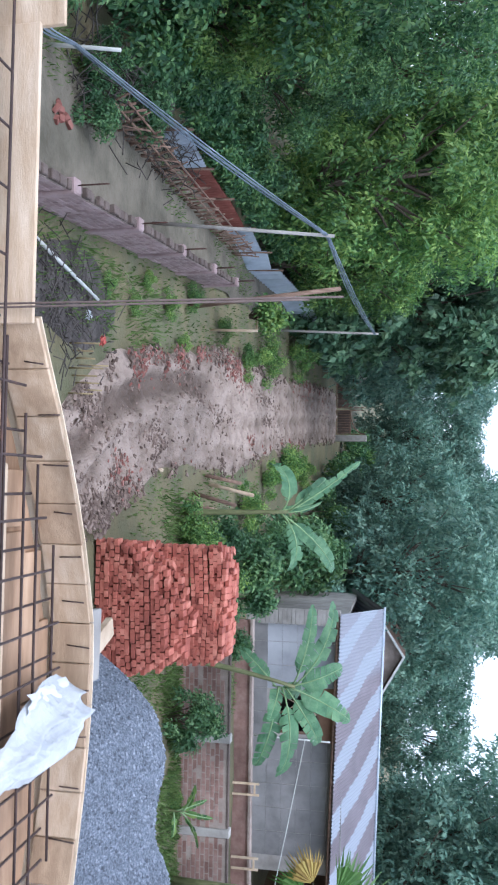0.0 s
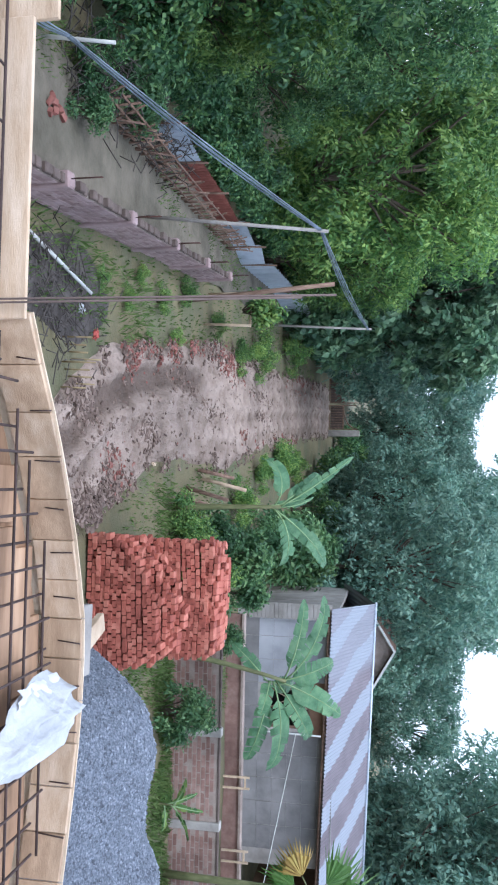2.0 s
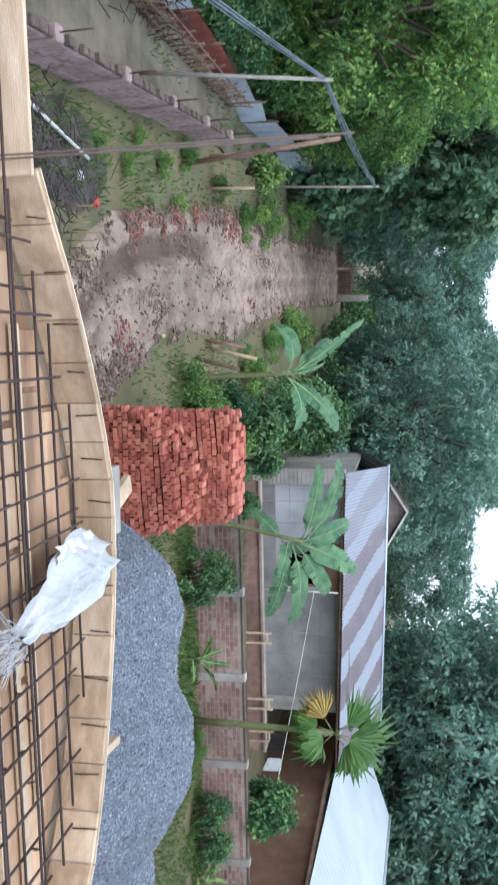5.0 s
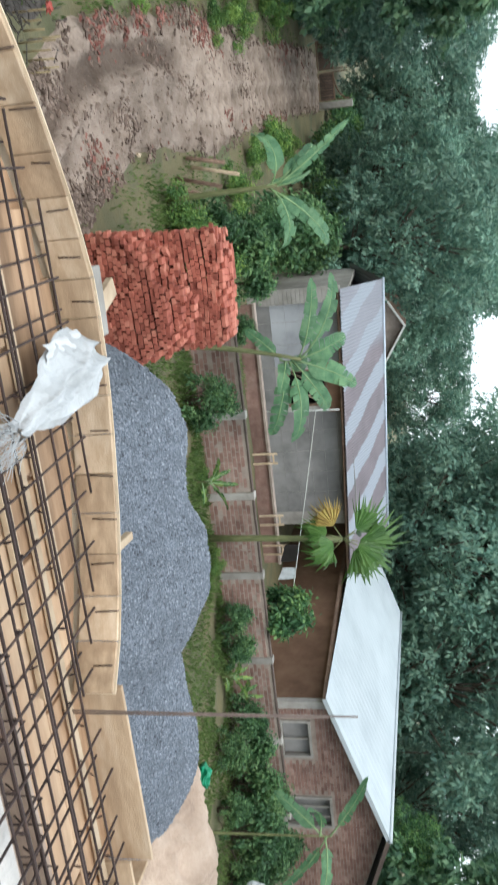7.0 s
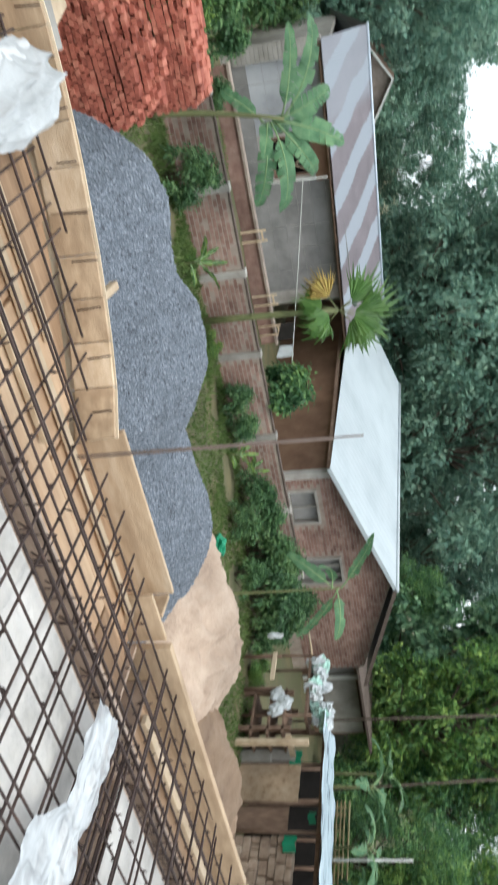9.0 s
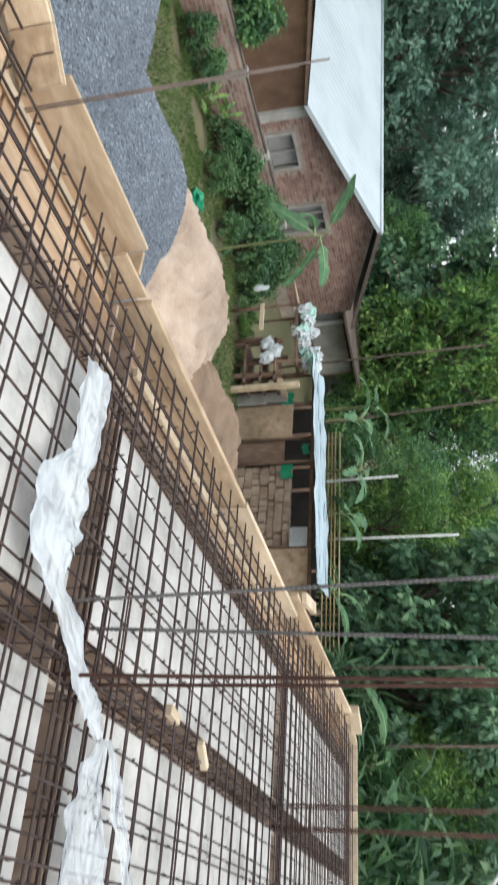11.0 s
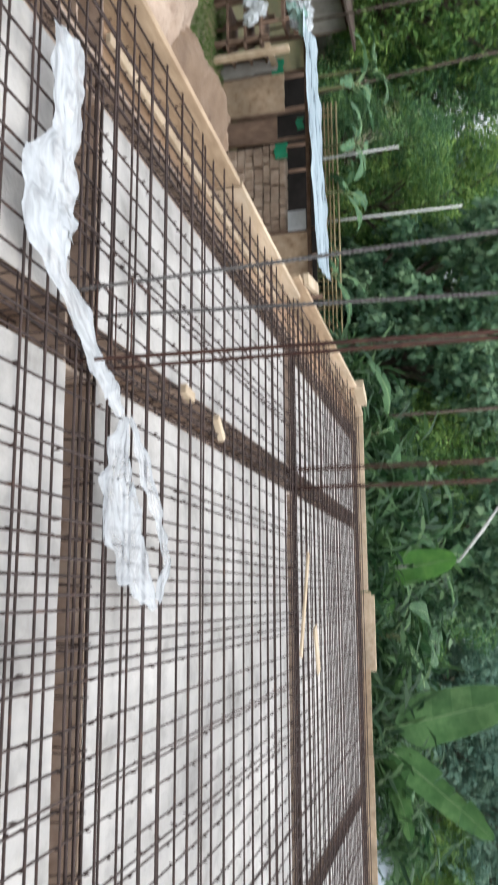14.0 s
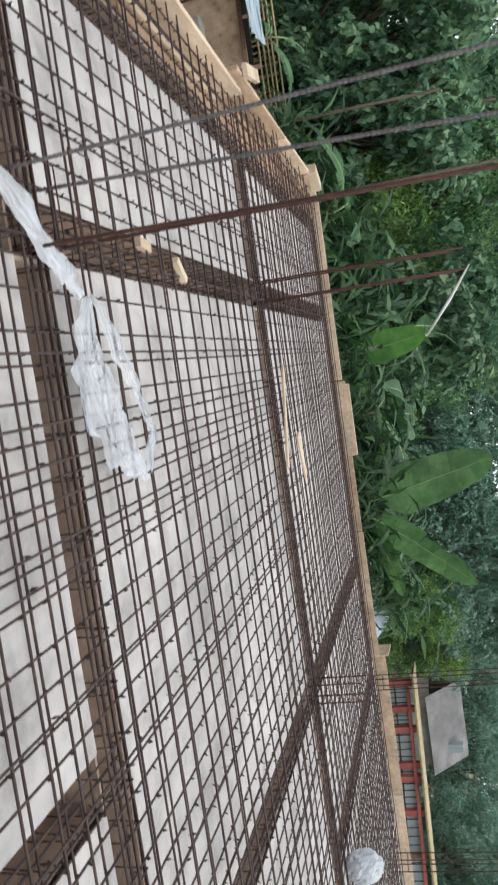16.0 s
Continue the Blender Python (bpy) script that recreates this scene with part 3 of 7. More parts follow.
for k in range(15):
    a = -0.8 + 0.2 * k
    part("peg", Mesh().tube([(a, bulge(a) - 0.012, 0.06 + random.uniform(-0.03, 0.02)), (a + random.uniform(-0.012, 0.012), bulge(a) - 0.011, 0.15 + random.uniform(-0.01, 0.02))], 0.0034, 5), M_REBAR, edge)
part("plywood_strip", rim, M_PALEWOOD, edge, "thin bent plywood strip with a pale edge")

# the storey below, plain walls
low = Mesh()
low.box((-6.8, 2.3, GROUND - 0.1), (12.5, 2.55, -0.38)).box((-6.8, -11.8, GROUND - 0.1), (12.5, -11.55, -0.38))
low.box((-6.8, -11.55, GROUND - 0.1), (-6.55, 2.3, -0.38)).box((12.25, -11.55, GROUND - 0.1), (12.5, 2.3, -0.38))
single("wall_below", low, M_CEMENT, "plain cement walls of the storey below", "wall", kind="structure")

# ---- reinforcement ----
BAR_X, BAR_Y = [], []
unit = Mesh().tube([(0, 0, 0), (1, 0, 0)], 0.0058, 6).data("bar", M_REBAR)
mesh_thing = thing("rebar_mesh", "grid of dark steel reinforcing bars tied over the deck", "rebar mesh")


def bar(p, q, parent, name="bar", data=unit):
    p, q = Vector(p), Vector(q)
    ob = part(name, data, None, parent)
    d = q - p
    ob.matrix_basis = Matrix.Translation(p) @ d.to_track_quat("X", "Z").to_matrix().to_4x4() @ Matrix.Diagonal((d.length, 1, 1, 1))
    return ob


rest = Mesh()
y = 2.74
while y > -11.6:
    lap = random.random()
    for z, off in ((0.062, 0.0), (0.095, random.uniform(0.03, 0.06))) if lap > 0.66 else ((0.062, 0.0), (0.09, 0.02 + 0.09 * lap)) if lap > 0.54 else ((0.062, 0.0),):
        yy = y + off
        p, q = (-6.9, yy, z), (12.72 + random.uniform(-0.06, 0.04), yy + random.uniform(-0.025, 0.025), z)
        BAR_Y.append((p, q))
        bar(p, q, mesh_thing) if yy > -7.5 else rest.tube([p, q], 0.0052, 6)
    y -= 0.147 + random.uniform(-0.015, 0.015)
x = -6.8
while x < 12.65:
    for z, off in ((0.047, 0.0), (0.086, random.uniform(0.07, 0.11))):
        xx = x + off
        y1 = bulge(xx) - 0.14 + random.uniform(-0.05, 0.05)
        lift = 0.0
        if xx > 3.2:
            y1, lift = EDGE_Y - 0.06 + random.uniform(-0.2, 0.12), 0.03
        if xx < -1.0:
            y1 = EDGE_Y - 0.06 if z > 0.06 else EDGE_Y - 0.16
        p, q = (xx, -11.7, z), (xx + random.uniform(-0.02, 0.02), y1, z + lift)
        BAR_X.append((p, q))
        bar(p, q, mesh_thing) if xx > -2.6 else rest.tube([p, q], 0.0052, 6)
    x += 0.24 + random.uniform(-0.03, 0.03)
# short bars filling the rounded bay
for y in (2.87, 3.04, 3.16, 3.33):
    inside = [a for a in np.arange(-0.95, 2.1, 0.02) if bulge(a) - 0.07 > y]
    if inside:
        bar((min(inside) + 0.05, y, 0.07), (max(inside) - 0.05, y + 0.01, 0.07), mesh_thing)
part("far_bars", rest, M_REBAR, mesh_thing)["kind"] = "stuff"
ties = Mesh()
rk_ = random.Random(21)
for (xa, ya, za), (xb, yb, zb) in BAR_X:
    for (xc, yc, zc), (xd, yd, zd) in BAR_Y:
        if not (-0.4 < xa < 8.5 and -3.4 < yc < yb) or rk_.random() < 0.4:
            continue
        tx = xa + (xb - xa) * (yc - ya) / (yb - ya)
        ty = yc + (yd - yc) * (tx - xc) / (xd - xc)
        c, a = Vector((tx, ty, (za + zc) / 2)), rk_.uniform(0, 3.1)
        w, h = rk_.uniform(0.007, 0.01), abs(za - zc) / 2 + 0.005
        u, v = Vector((math.cos(a), math.sin(a), 0.2)) * w, Vector((-math.sin(a), math.cos(a), -0.2)) * w * 0.7
        t = Vector((rk_.uniform(-0.01, 0.01), rk_.uniform(-0.01, 0.01), h))
        ties.add([c + u, c - u, c + v, c - v, c + t, c - t], [(0, 2, 4), (2, 1, 4), (1, 3, 4), (3, 0, 4), (2, 0, 5), (1, 2, 5), (3, 1, 5), (0, 3, 5)])
part("tie_wires", ties, M_REBAR, mesh_thing, "twisted tie wires at the crossings")["kind"] = "stuff"


# beam cages with stirrups
def stirrup_mesh(w, h):
    ms = Mesh()
    pts = [(0, -w, h), (0, w, h), (0, w, -h), (0, -w, -h), (0, -w, h)]
    for a, b in zip(pts[:-1], pts[1:]):
        ms.tube([a, b], 0.0038, 5)
    ms.tube([(0, -w, h), (0, -w * 0.4, h * 0.55)], 0.0038, 5)
    return ms.data("stirrup", M_REBAR)


STIR = stirrup_mesh(0.075, 0.15)


def cage(p, q, spacing=0.16, up=0.03):
    c = thing("beam_cage", "rebar beam cage of long bars and stirrups", "beam cage", group="beam cages")
    p, q = Vector((*p, -0.13 + up)), Vector((*q, -0.13 + up))
    d = (q - p).normalized()
    s = Vector((-d.y, d.x, 0))
    for w in (-0.066, 0.0, 0.066):
        for h in (-0.14, 0.14):
            bar(p + s * w + Vector((0, 0, h)), q + s * w + Vector((0, 0, h)), c, "long_bar", LONG)
    n = int((q - p).length / spacing)
    for i in range(1, n):
        ob = part("stirrup", STIR, None, c)
        ob.matrix_basis = Matrix.Translation(p + d * (spacing * i + random.uniform(-0.03, 0.03))) @ pose(0, 0, 0, random.uniform(-4, 4), random.uniform(-6, 6), math.degrees(math.atan2(d.y, d.x)) + random.uniform(-5, 5))


LONG = Mesh().tube([(0, 0, 0), (1, 0, 0)], 0.0072, 6).data("long_bar", M_REBAR)
cage((-0.9, 2.335), (12.6, 2.335), 0.17)
cage((-1.0, 1.0), (12.6, 1.0), 0.2)
cage((1.2, -1.3), (3.4, -1.3), 0.2)
cage((3.5, -2.85), (12.6, -2.85), 0.24)
cage((7.9, -4.62), (12.6, -4.62), 0.2)
cage((3.4, -6.0), (3.4, 2.3), 0.22)
cage((7.88, -7.0), (7.88, 2.3), 0.24)
cage((12.7, -7.0), (12.7, 2.4), 0.2)


# starter bars of the columns
def column(x, y, h, bars, leans, mat_data, label):
    c = thing("column_rebar", label, "column rebar", group="column starter bars")
    for k, ((dx, dy), (lx, ly), hh) in enumerate(zip(bars, leans, h)):
        bar((x + dx, y + dy, -0.3), (x + dx + lx, y + dy + ly, hh), c, "column_bar", mat_data[k % len(mat_data)])
    for z in (-0.1, 0.12, 0.28):
        w = max(abs(a) for a, _ in bars)
        v = max(abs(b) for _, b in bars)
        ms = Mesh()
        pts = [(x - w, y - v, z), (x + w, y - v, z), (x + w, y + v, z), (x - w, y + v, z), (x - w, y - v, z)]
        for a, b in zip(pts[:-1], pts[1:]):
            ms.tube([a, b], 0.0038, 5)
        part("tie", ms, M_RUST, c)
    return c


def ribbed(r, length=3.3, material=None):
    """A reinforcing bar of unit length with ribs as of a bar so long."""
    n = int(length / 0.022)
    path, rad = [], []
    for k in range(n):
        for o, q in ((0.0, 0.92), (0.5, 0.92), (0.6, 1.1), (0.9, 1.1)):
            path.append(((k + o) / n, 0, 0))
            rad.append(r * q)
    return Mesh().tube(path + [(1, 0, 0)], rad + [r], 7).data("column_bar", material)


STEELBAR = ribbed(0.0085, 3.3, M_STEEL)
COLBAR = Mesh().tube([(0, 0, 0), (1, 0, 0)], 0.0085, 8).data("column_bar", M_RUST)
THINBAR = Mesh().tube([(0, 0, 0), (1, 0, 0)], 0.0042, 8).data("column_bar", M_DULLRUST)
SQ = [(-0.09, -0.09), (0.09, -0.09), (0.09, 0.09), (-0.09, 0.09)]
column(3.4, 1.06, (3.0, 3.0, 3.0, 3.0), [(-0.1, -0.17), (0.1, -0.16), (0.1, 0.1), (-0.1, 0.13)], [(-0.02, -0.05), (0.0, 0.0), (0.06, -0.1), (0.03, 0.12)], (COLBAR, COLBAR, STEELBAR, STEELBAR), "tall ribbed grey and rusty column starter bars")
for cx, ch in ((-1.0, 1.33), (2.1, 1.27)):
    c = thing("column_rebar", "slim pair of rusty starter bars at the bay corner", "column rebar", group="column starter bars")
    for dx, dh in ((0.0, 0.0), (0.016, -0.12)):
        bar((cx + dx, 2.86, -0.3), (cx + dx + 0.012 - dx * 0.6, 2.87, ch + dh), c, "column_bar", THINBAR)
column(7.9, 1.0, (1.9, 1.85, 1.8, 1.9), SQ, [(0, 0)] * 4, (COLBAR,), "dark column starter bars over a beam crossing")
column(7.88, -2.85, (0.55, 0.5, 0.55, 0.5), SQ, [(0, 0)] * 4, (COLBAR,), "short column starter bars over a beam crossing")
column(13.3, -5.0, (2.2, 2.2, 2.2, 2.2), SQ, [(0, 0)] * 4, (COLBAR,), "dark column starter bars at the slab edge")
column(11.9, -7.2, (2.2, 2.2, 2.2, 2.2), SQ, [(0, 0)] * 4, (COLBAR,), "dark column starter bars at the slab edge")

# ---- foliage ----
def leaf_mesh(name, centres, normals, length, width, material, seed, droop=0.35, upright=False, dirs=None):
    """Many small leaves, each of two folded triangles pairs, at the given places."""
    r = np.random.default_rng(seed)
    n = len(centres)
    # leaf faces turn outwards and up, blades lie across that
    up = normals * 0.5 + r.normal(size=(n, 3)) * 0.5 + np.array([0, 0, 0.65])
    up /= np.linalg.norm(up, axis=1)[:, None]
    rd = r.normal(size=(n, 3))
    rd[:, 2] -= droop
    d = rd - up * (rd * up).sum(1)[:, None]
    if dirs is not None:
        d = dirs / (np.linalg.norm(dirs, axis=1)[:, None] + 1e-9)
        up = up - d * (up * d).sum(1)[:, None]
        up /= np.linalg.norm(up, axis=1)[:, None] + 1e-9
    if upright:
        d = np.array([0, 0, 1.0]) + r.normal(size=(n, 3)) * 0.35
    d /= np.linalg.norm(d, axis=1)[:, None] + 1e-9
    if upright:
        up = np.cross(d, r.normal(size=(n, 3)))
        up /= np.linalg.norm(up, axis=1)[:, None] + 1e-9
    side = np.cross(d, up)
    ln = length * r.uniform(0.6, 1.3, n)[:, None]
    wd = width * r.uniform(0.7, 1.2, n)[:, None]
    base, tip = centres - d * ln * 0.5, centres + d * ln * 0.5 - up * ln * 0.12
    mid = centres + up * ln * 0.06
    v = np.stack([base, mid + side * wd * 0.5 - d * ln * 0.05, tip, mid - side * wd * 0.5 - d * ln * 0.05], 1).reshape(-1, 3)
    me = bpy.data.meshes.new(name)
    idx = np.arange(4 * n)
    me.vertices.add(4 * n)
    me.vertices.foreach_set("co", v.ravel())
    me.loops.add(4 * n)
    me.loops.foreach_set("vertex_index", idx)
    me.polygons.add(n)
    me.polygons.foreach_set("loop_start", idx[::4])
    me.polygons.foreach_set("loop_total", np.full(n, 4))
    me.update(calc_edges=True)
    me.validate()
    me.materials.append(material)
    return me


def clumps(r, blobs, n, inner=0.55, spray=1, reach=0.3):
    """Leaf places over the shells of several blobs (x, y, z, rx, ry, rz), in sprays of a few leaves on one twig."""
    b = np.array(blobs)
    k = n // spray
    w = (b[:, 3] * b[:, 4] + b[:, 4] * b[:, 5]) ** 1.0
    pick = r.choice(len(b), k, p=w / w.sum())
    d = r.normal(size=(k, 3))
    d /= np.linalg.norm(d, axis=1)[:, None]
    # uneven lumps on each blob
    lump = 1 + 0.22 * np.sin(d[:, 0] * 7 + pick) * np.cos(d[:, 1] * 6 + pick * 2) + 0.16 * np.sin(d[:, 2] * 9 + pick * 3)
    rad = (r.uniform(inner, 1.0, k) ** 0.5) * lump
    c = b[pick, :3] + d * rad[:, None] * b[pick, 3:6]
    if spray > 1:
        twig = d * 0.6 + r.normal(size=(k, 3)) * 0.5 + np.array([0, 0, -0.35])
        twig /= np.linalg.norm(twig, axis=1)[:, None]
        along = np.tile(np.linspace(-0.5, 0.5, spray), k)[:, None] * reach
        # leaves stand out to both sides of their twig and hang a little
        side = np.cross(twig, r.normal(size=(k, 3)))
        side /= np.linalg.norm(side, axis=1)[:, None]
        sign = np.tile(np.where(np.arange(spray) % 2, 1.0, -1.0), k)[:, None]
        sign[spray - 1::spray] = 0.0
        dirs = np.repeat(twig, spray, 0) * 0.6 + sign * np.repeat(side, spray, 0) * 0.8 + r.normal(size=(k * spray, 3)) * 0.2 + np.array([0, 0, -0.3])
        c = np.repeat(c, spray, 0) + np.repeat(twig, spray, 0) * along + r.normal(size=(k * spray, 3)) * reach * 0.06
        d = np.repeat(d, spray, 0)
        c = c + dirs / np.linalg.norm(dirs, axis=1)[:, None] * reach * 0.2
        return c, d, dirs
    return c, d, None


def tree(name, h, spread, seed, material, leaf=(0.22, 0.1), n=9000, label="leafy green tree", trunk_r=0.16, low=0.3, category="tree", spray=7, reach=0.5):
    r = np.random.default_rng(seed)
    t = thing(name, label, category)
    ms = Mesh()
    top = h * 0.72
    bend = r.uniform(-0.3, 0.3, 2)
    path = [(bend[0] * s * s, bend[1] * s * s, h * 0.72 * s - 0.15) for s in np.linspace(0, 1, 6)]
    ms.tube(path, [trunk_r * (1 - 0.75 * s) for s in np.linspace(0, 1, 6)], 7)
    blobs = []
    m = 36
    for i in range(m):
        a = i * 2.4 + r.uniform(-0.4, 0.4)
        s = low + (1 - low) * (i + 0.5) / m
        rad = spread * (0.25 + 0.75 * math.sin(math.pi * min(1, 0.25 + 0.75 * (1 - s)))) * r.uniform(0.35, 0.9)
        c = (math.cos(a) * rad, math.sin(a) * rad, h * s * 0.93)
        size = spread * r.uniform(0.17, 0.33)
        blobs.append((*c, size, size, size * r.uniform(0.6, 0.85)))
        start = path[min(4, 1 + int(s * 3.2))]
        ms.tube([start, ((start[0] + c[0]) / 2, (start[1] + c[1]) / 2, (start[2] + c[2]) / 2 + 0.15), c], [trunk_r * 0.4, trunk_r * 0.28, trunk_r * 0.08], 5)
    blobs.append((bend[0], bend[1], h * 0.86, spread * 0.45, spread * 0.45, h * 0.13))
    part("trunk", ms, M_BARK, t)
    c, d, dirs = clumps(r, blobs, n, 0.45, spray, reach)
    part("crown", leaf_mesh("crown", c, d, leaf[0], leaf[1], material, seed, dirs=dirs), None, t)
    return t


def shrub(name, rad, h, seed, material, leaf=(0.12, 0.06), n=1500, label="low green shrub", category="shrub"):
    r = np.random.default_rng(seed)
    t = thing(name, label, category)
    ms = Mesh()
    blobs = []
    for i in range(13):
        a, q = r.uniform(0, 6.28), rad * r.uniform(0.1, 1.1)
        top = (math.cos(a) * q, math.sin(a) * q, h * r.uniform(0.25, 0.85) * (1.1 - 0.5 * q / rad))
        ms.tube([(0.04 * math.cos(a), 0.04 * math.sin(a), -0.1), (top[0] * 0.6, top[1] * 0.6, top[2] * 0.6), top], [0.018, 0.014, 0.006], 5)
        k = r.uniform(0.16, 0.38)
        blobs.append((*top, rad * k, rad * k, h * k * 0.8))
    part("woody_base", ms, M_BARK, t)["kind"] = "stuff"
    c, d, dirs = clumps(r, blobs, n, 0.2, 4, leaf[0] * 1.8)
    c[:, 2] = np.maximum(c[:, 2], 0.03)
    part("foliage", leaf_mesh("foliage", c, d, leaf[0], leaf[1], material, seed, dirs=dirs), None, t)
    return t


def at(x, y, s=1.0, rz=0.0, z=GROUND, sz=None):
    return pose(x, y, z - 0.02, 0, 0, rz) @ Matrix.Diagonal((s, s, sz or s, 1))


def put(ob, x, y, s=1.0, rz=0.0, sz=None):
    ob.matrix_basis = at(x, y, s, rz, GROUND, sz)
    return ob


def frond(length, width, bend, tear, seed, rib_r=0.02):
    """A banana leaf along +x from the origin: a ribbed blade, arched, with torn edges. Returns blade and rib."""
    r = random.Random(seed)
    n = 22
    blade, rib = Mesh(), Mesh()

    def mid(s):
        a = bend * s
        return Vector((length * (math.sin(a) / bend if abs(bend) > 1e-3 else s), 0, length * ((math.cos(a) - 1) / bend if abs(bend) > 1e-3 else 0)))

    def half(s):
        return width * 0.5 * max(0.02, min(1.0, (s / 0.14) ** 0.6) * (1 - s ** 5) ** 0.6 * (1 - 0.25 * s))

    for side in (-1, 1):
        s = 0.0
        while s < 1:
            torn = r.random() < tear
            e = min(1, s + (r.uniform(0.06, 0.16) if torn else 0.16))
            sag = r.uniform(0.1, 0.75) if torn else 0.22
            pull = r.uniform(0.0, 0.3) if torn else 0.0
            k = max(2, int((e - s) * n))
            short = r.uniform(0.82, 1.0) if torn else 1.0
            rows = []
            for i in range(k + 1):
                u = s + (e - s) * i / k
                row = []
                for q in (0, 0.35, 0.7, 1.0):
                    # torn strips narrow towards the margin and hang apart
                    uq = u + ((s + e) / 2 - u) * pull * q
                    c, w = mid(uq), half(u) * short
                    row.append(c + Vector((0.2 * w * q, side * w * q * (1 - 0.12 * sag * q), -sag * w * q * q + 0.14 * w * q)))
                rows.append(row)
            vs = [p for row in rows for p in row]
            fs = [(i * 4 + j, i * 4 + j + 1, i * 4 + j + 5, i * 4 + j + 4) for i in range(k) for j in range(3)]
            blade.add(vs, fs, True)
            s = e
    rib.tube([mid(s) + Vector((0, 0, 0.004)) for s in np.linspace(-0.2, 0.98, 10)], [rib_r * (1 - 0.8 * s) for s in np.linspace(0, 1, 10)], 5)
    return blade, rib


def banana(name, x, y, h, fronds, label, leaf_mat=None, z=GROUND, stem_r=0.11, lean=(0, 0), seed=1, base=None):
    """fronds: (heading, rise, length, width, bend)."""
    t = thing(name, label, "banana plant", (x, y, z), group="banana plants")
    path = [(lean[0] * s ** 1.5, lean[1] * s ** 1.5, h * s - 0.1 * (1 - s)) for s in np.linspace(0, 1, 7)]
    part("stem", Mesh().tube(path, [stem_r * (1 - 0.55 * s) for s in np.linspace(0, 1, 7)], 8), M_STEM, t)
    for i, (hd, rise, ln, wd, bend, *turn) in enumerate(fronds):
        blade, rib = frond(ln, wd, bend, 0.6 if wd < 0.55 else 0.22, seed * 31 + i)
        # leaves twist on their stalks
        twist = turn[0] if turn else (50 if i % 2 else -45) + 25 * math.sin(seed * 7.0 + i * 2.3)
        m = Matrix.Translation(Vector(path[-1]) - Vector((0, 0, 0.05 * i))) @ pose(0, 0, 0, 0, -rise, hd) @ Matrix.Translation((ln * 0.2, 0, 0)) @ pose(0, 0, 0, twist)
        b = part("leaf_blade", blade, leaf_mat or M_BANANA, t)
        b.matrix_basis = m
        part("leaf_rib", rib, M_RIB, b)
    return t

# ---- brick stack ----
BL, BW, BH = 0.225, 0.108, 0.072


def brick_data(name, l, w, h, material):
    return Mesh().block((-l / 2, -w / 2, -h / 2), (l / 2, w / 2, h / 2), 0.004).data(name, material)


def brick_stack():
    st = thing("brick_stack", "large stepped stack of new red bricks on the ground", "brick stack", (1.6, 12.15, GROUND))
    one = brick_data("brick", BL - 0.006, BW - 0.008, BH - 0.006, M_BRICK)
    rest_b = Mesh()
    count = 0
    r = random.Random(3)
    w_all, d_all = 2.1, 2.5
    nx = int(w_all / (BW + 0.006))

    def height(u, v):
        """Courses at a place: a stepped front mound, a trench, and a higher block behind."""
        if v < 0.24:
            return int(np.interp(u, [0, 0.1, 0.22, 0.34, 0.6, 0.85, 1], [10, 14, 16, 18.5, 19.5, 18.5, 11]) - (2 if v < 0.1 else 0) - 2.2 * abs(math.sin(u * 11 + 1)) * (v < 0.2))
        if v < 0.45:
            return 9
        return 24 if 0.1 < u < 0.9 else 23

    ny = int(d_all / (BL + 0.004))
    for j in range(ny):
        v = j / ny
        i = 0
        skip = set()
        for i in range(nx):
            u = i / nx
            top = height(u, v) + r.choice((0, 0, 0, 0, -1))
            low = 0 if j == 0 else max(0, min(height(u, (j - 1) / ny), 99) - 3)
            if i in (0, nx - 1):
                low = 0
            for c in range(low, top):
                if (i, c) in skip:
                    continue
                wave = 0.025 * math.sin(u * 5 + c * 0.3) + 0.012 * math.sin(c * 1.7 + j)
                bulge_y = -0.05 * math.sin(math.pi * min(1, c / 20)) if v < 0.24 else 0.0
                x = -w_all / 2 + (i + 0.5) * (BW + 0.006) + r.uniform(-0.006, 0.006) + (BW + 0.006) / 2 * (c % 2)
                y = (j + 0.5) * (BL + 0.004) + r.uniform(-0.012, 0.012) - (0.035 if r.random() < 0.08 else 0) + (0.05 if r.random() < 0.05 else 0) + 0.006 * c + bulge_y
                x = x * (1 - 0.1 * v) + 0.2 * v
                z = (c + 0.5) * (BH + 0.0015) + wave * min(1, c / 8)
                m = pose(x, y, z, r.uniform(-1, 1), r.uniform(-1.5, 1.5) + 4 * math.cos(u * 5 + c * 0.3) * min(1, c / 8), 90 + r.uniform(-3, 3))
                if r.random() < 0.07 and i < nx - 1 and c < top - 1:
                    # a brick laid along the face
                    skip.add((i + 1, c))
                    m = pose(x + BW / 2, y - BW / 2 + r.uniform(-0.015, 0.015), z, 0, r.uniform(-2, 2), r.uniform(-4, 4))
                if c >= top - 1 and r.random() < 0.25:
                    m = pose(x, y, z + 0.012, r.uniform(-5, 5), r.uniform(-8, 8), 90 + r.uniform(-35, 35))
                if count < 300 and j == 0 and c > 2:
                    part("brick", one, None, st).matrix_basis = m
                    count += 1
                else:
                    rest_b.block((-BL / 2 + 0.003, -BW / 2 + 0.004, -BH / 2 + 0.003), (BL / 2 - 0.003, BW / 2 - 0.004, BH / 2 - 0.003), 0.004, m)
    part("stacked_bricks", rest_b, M_BRICKS, st)["kind"] = "stuff"


brick_stack()


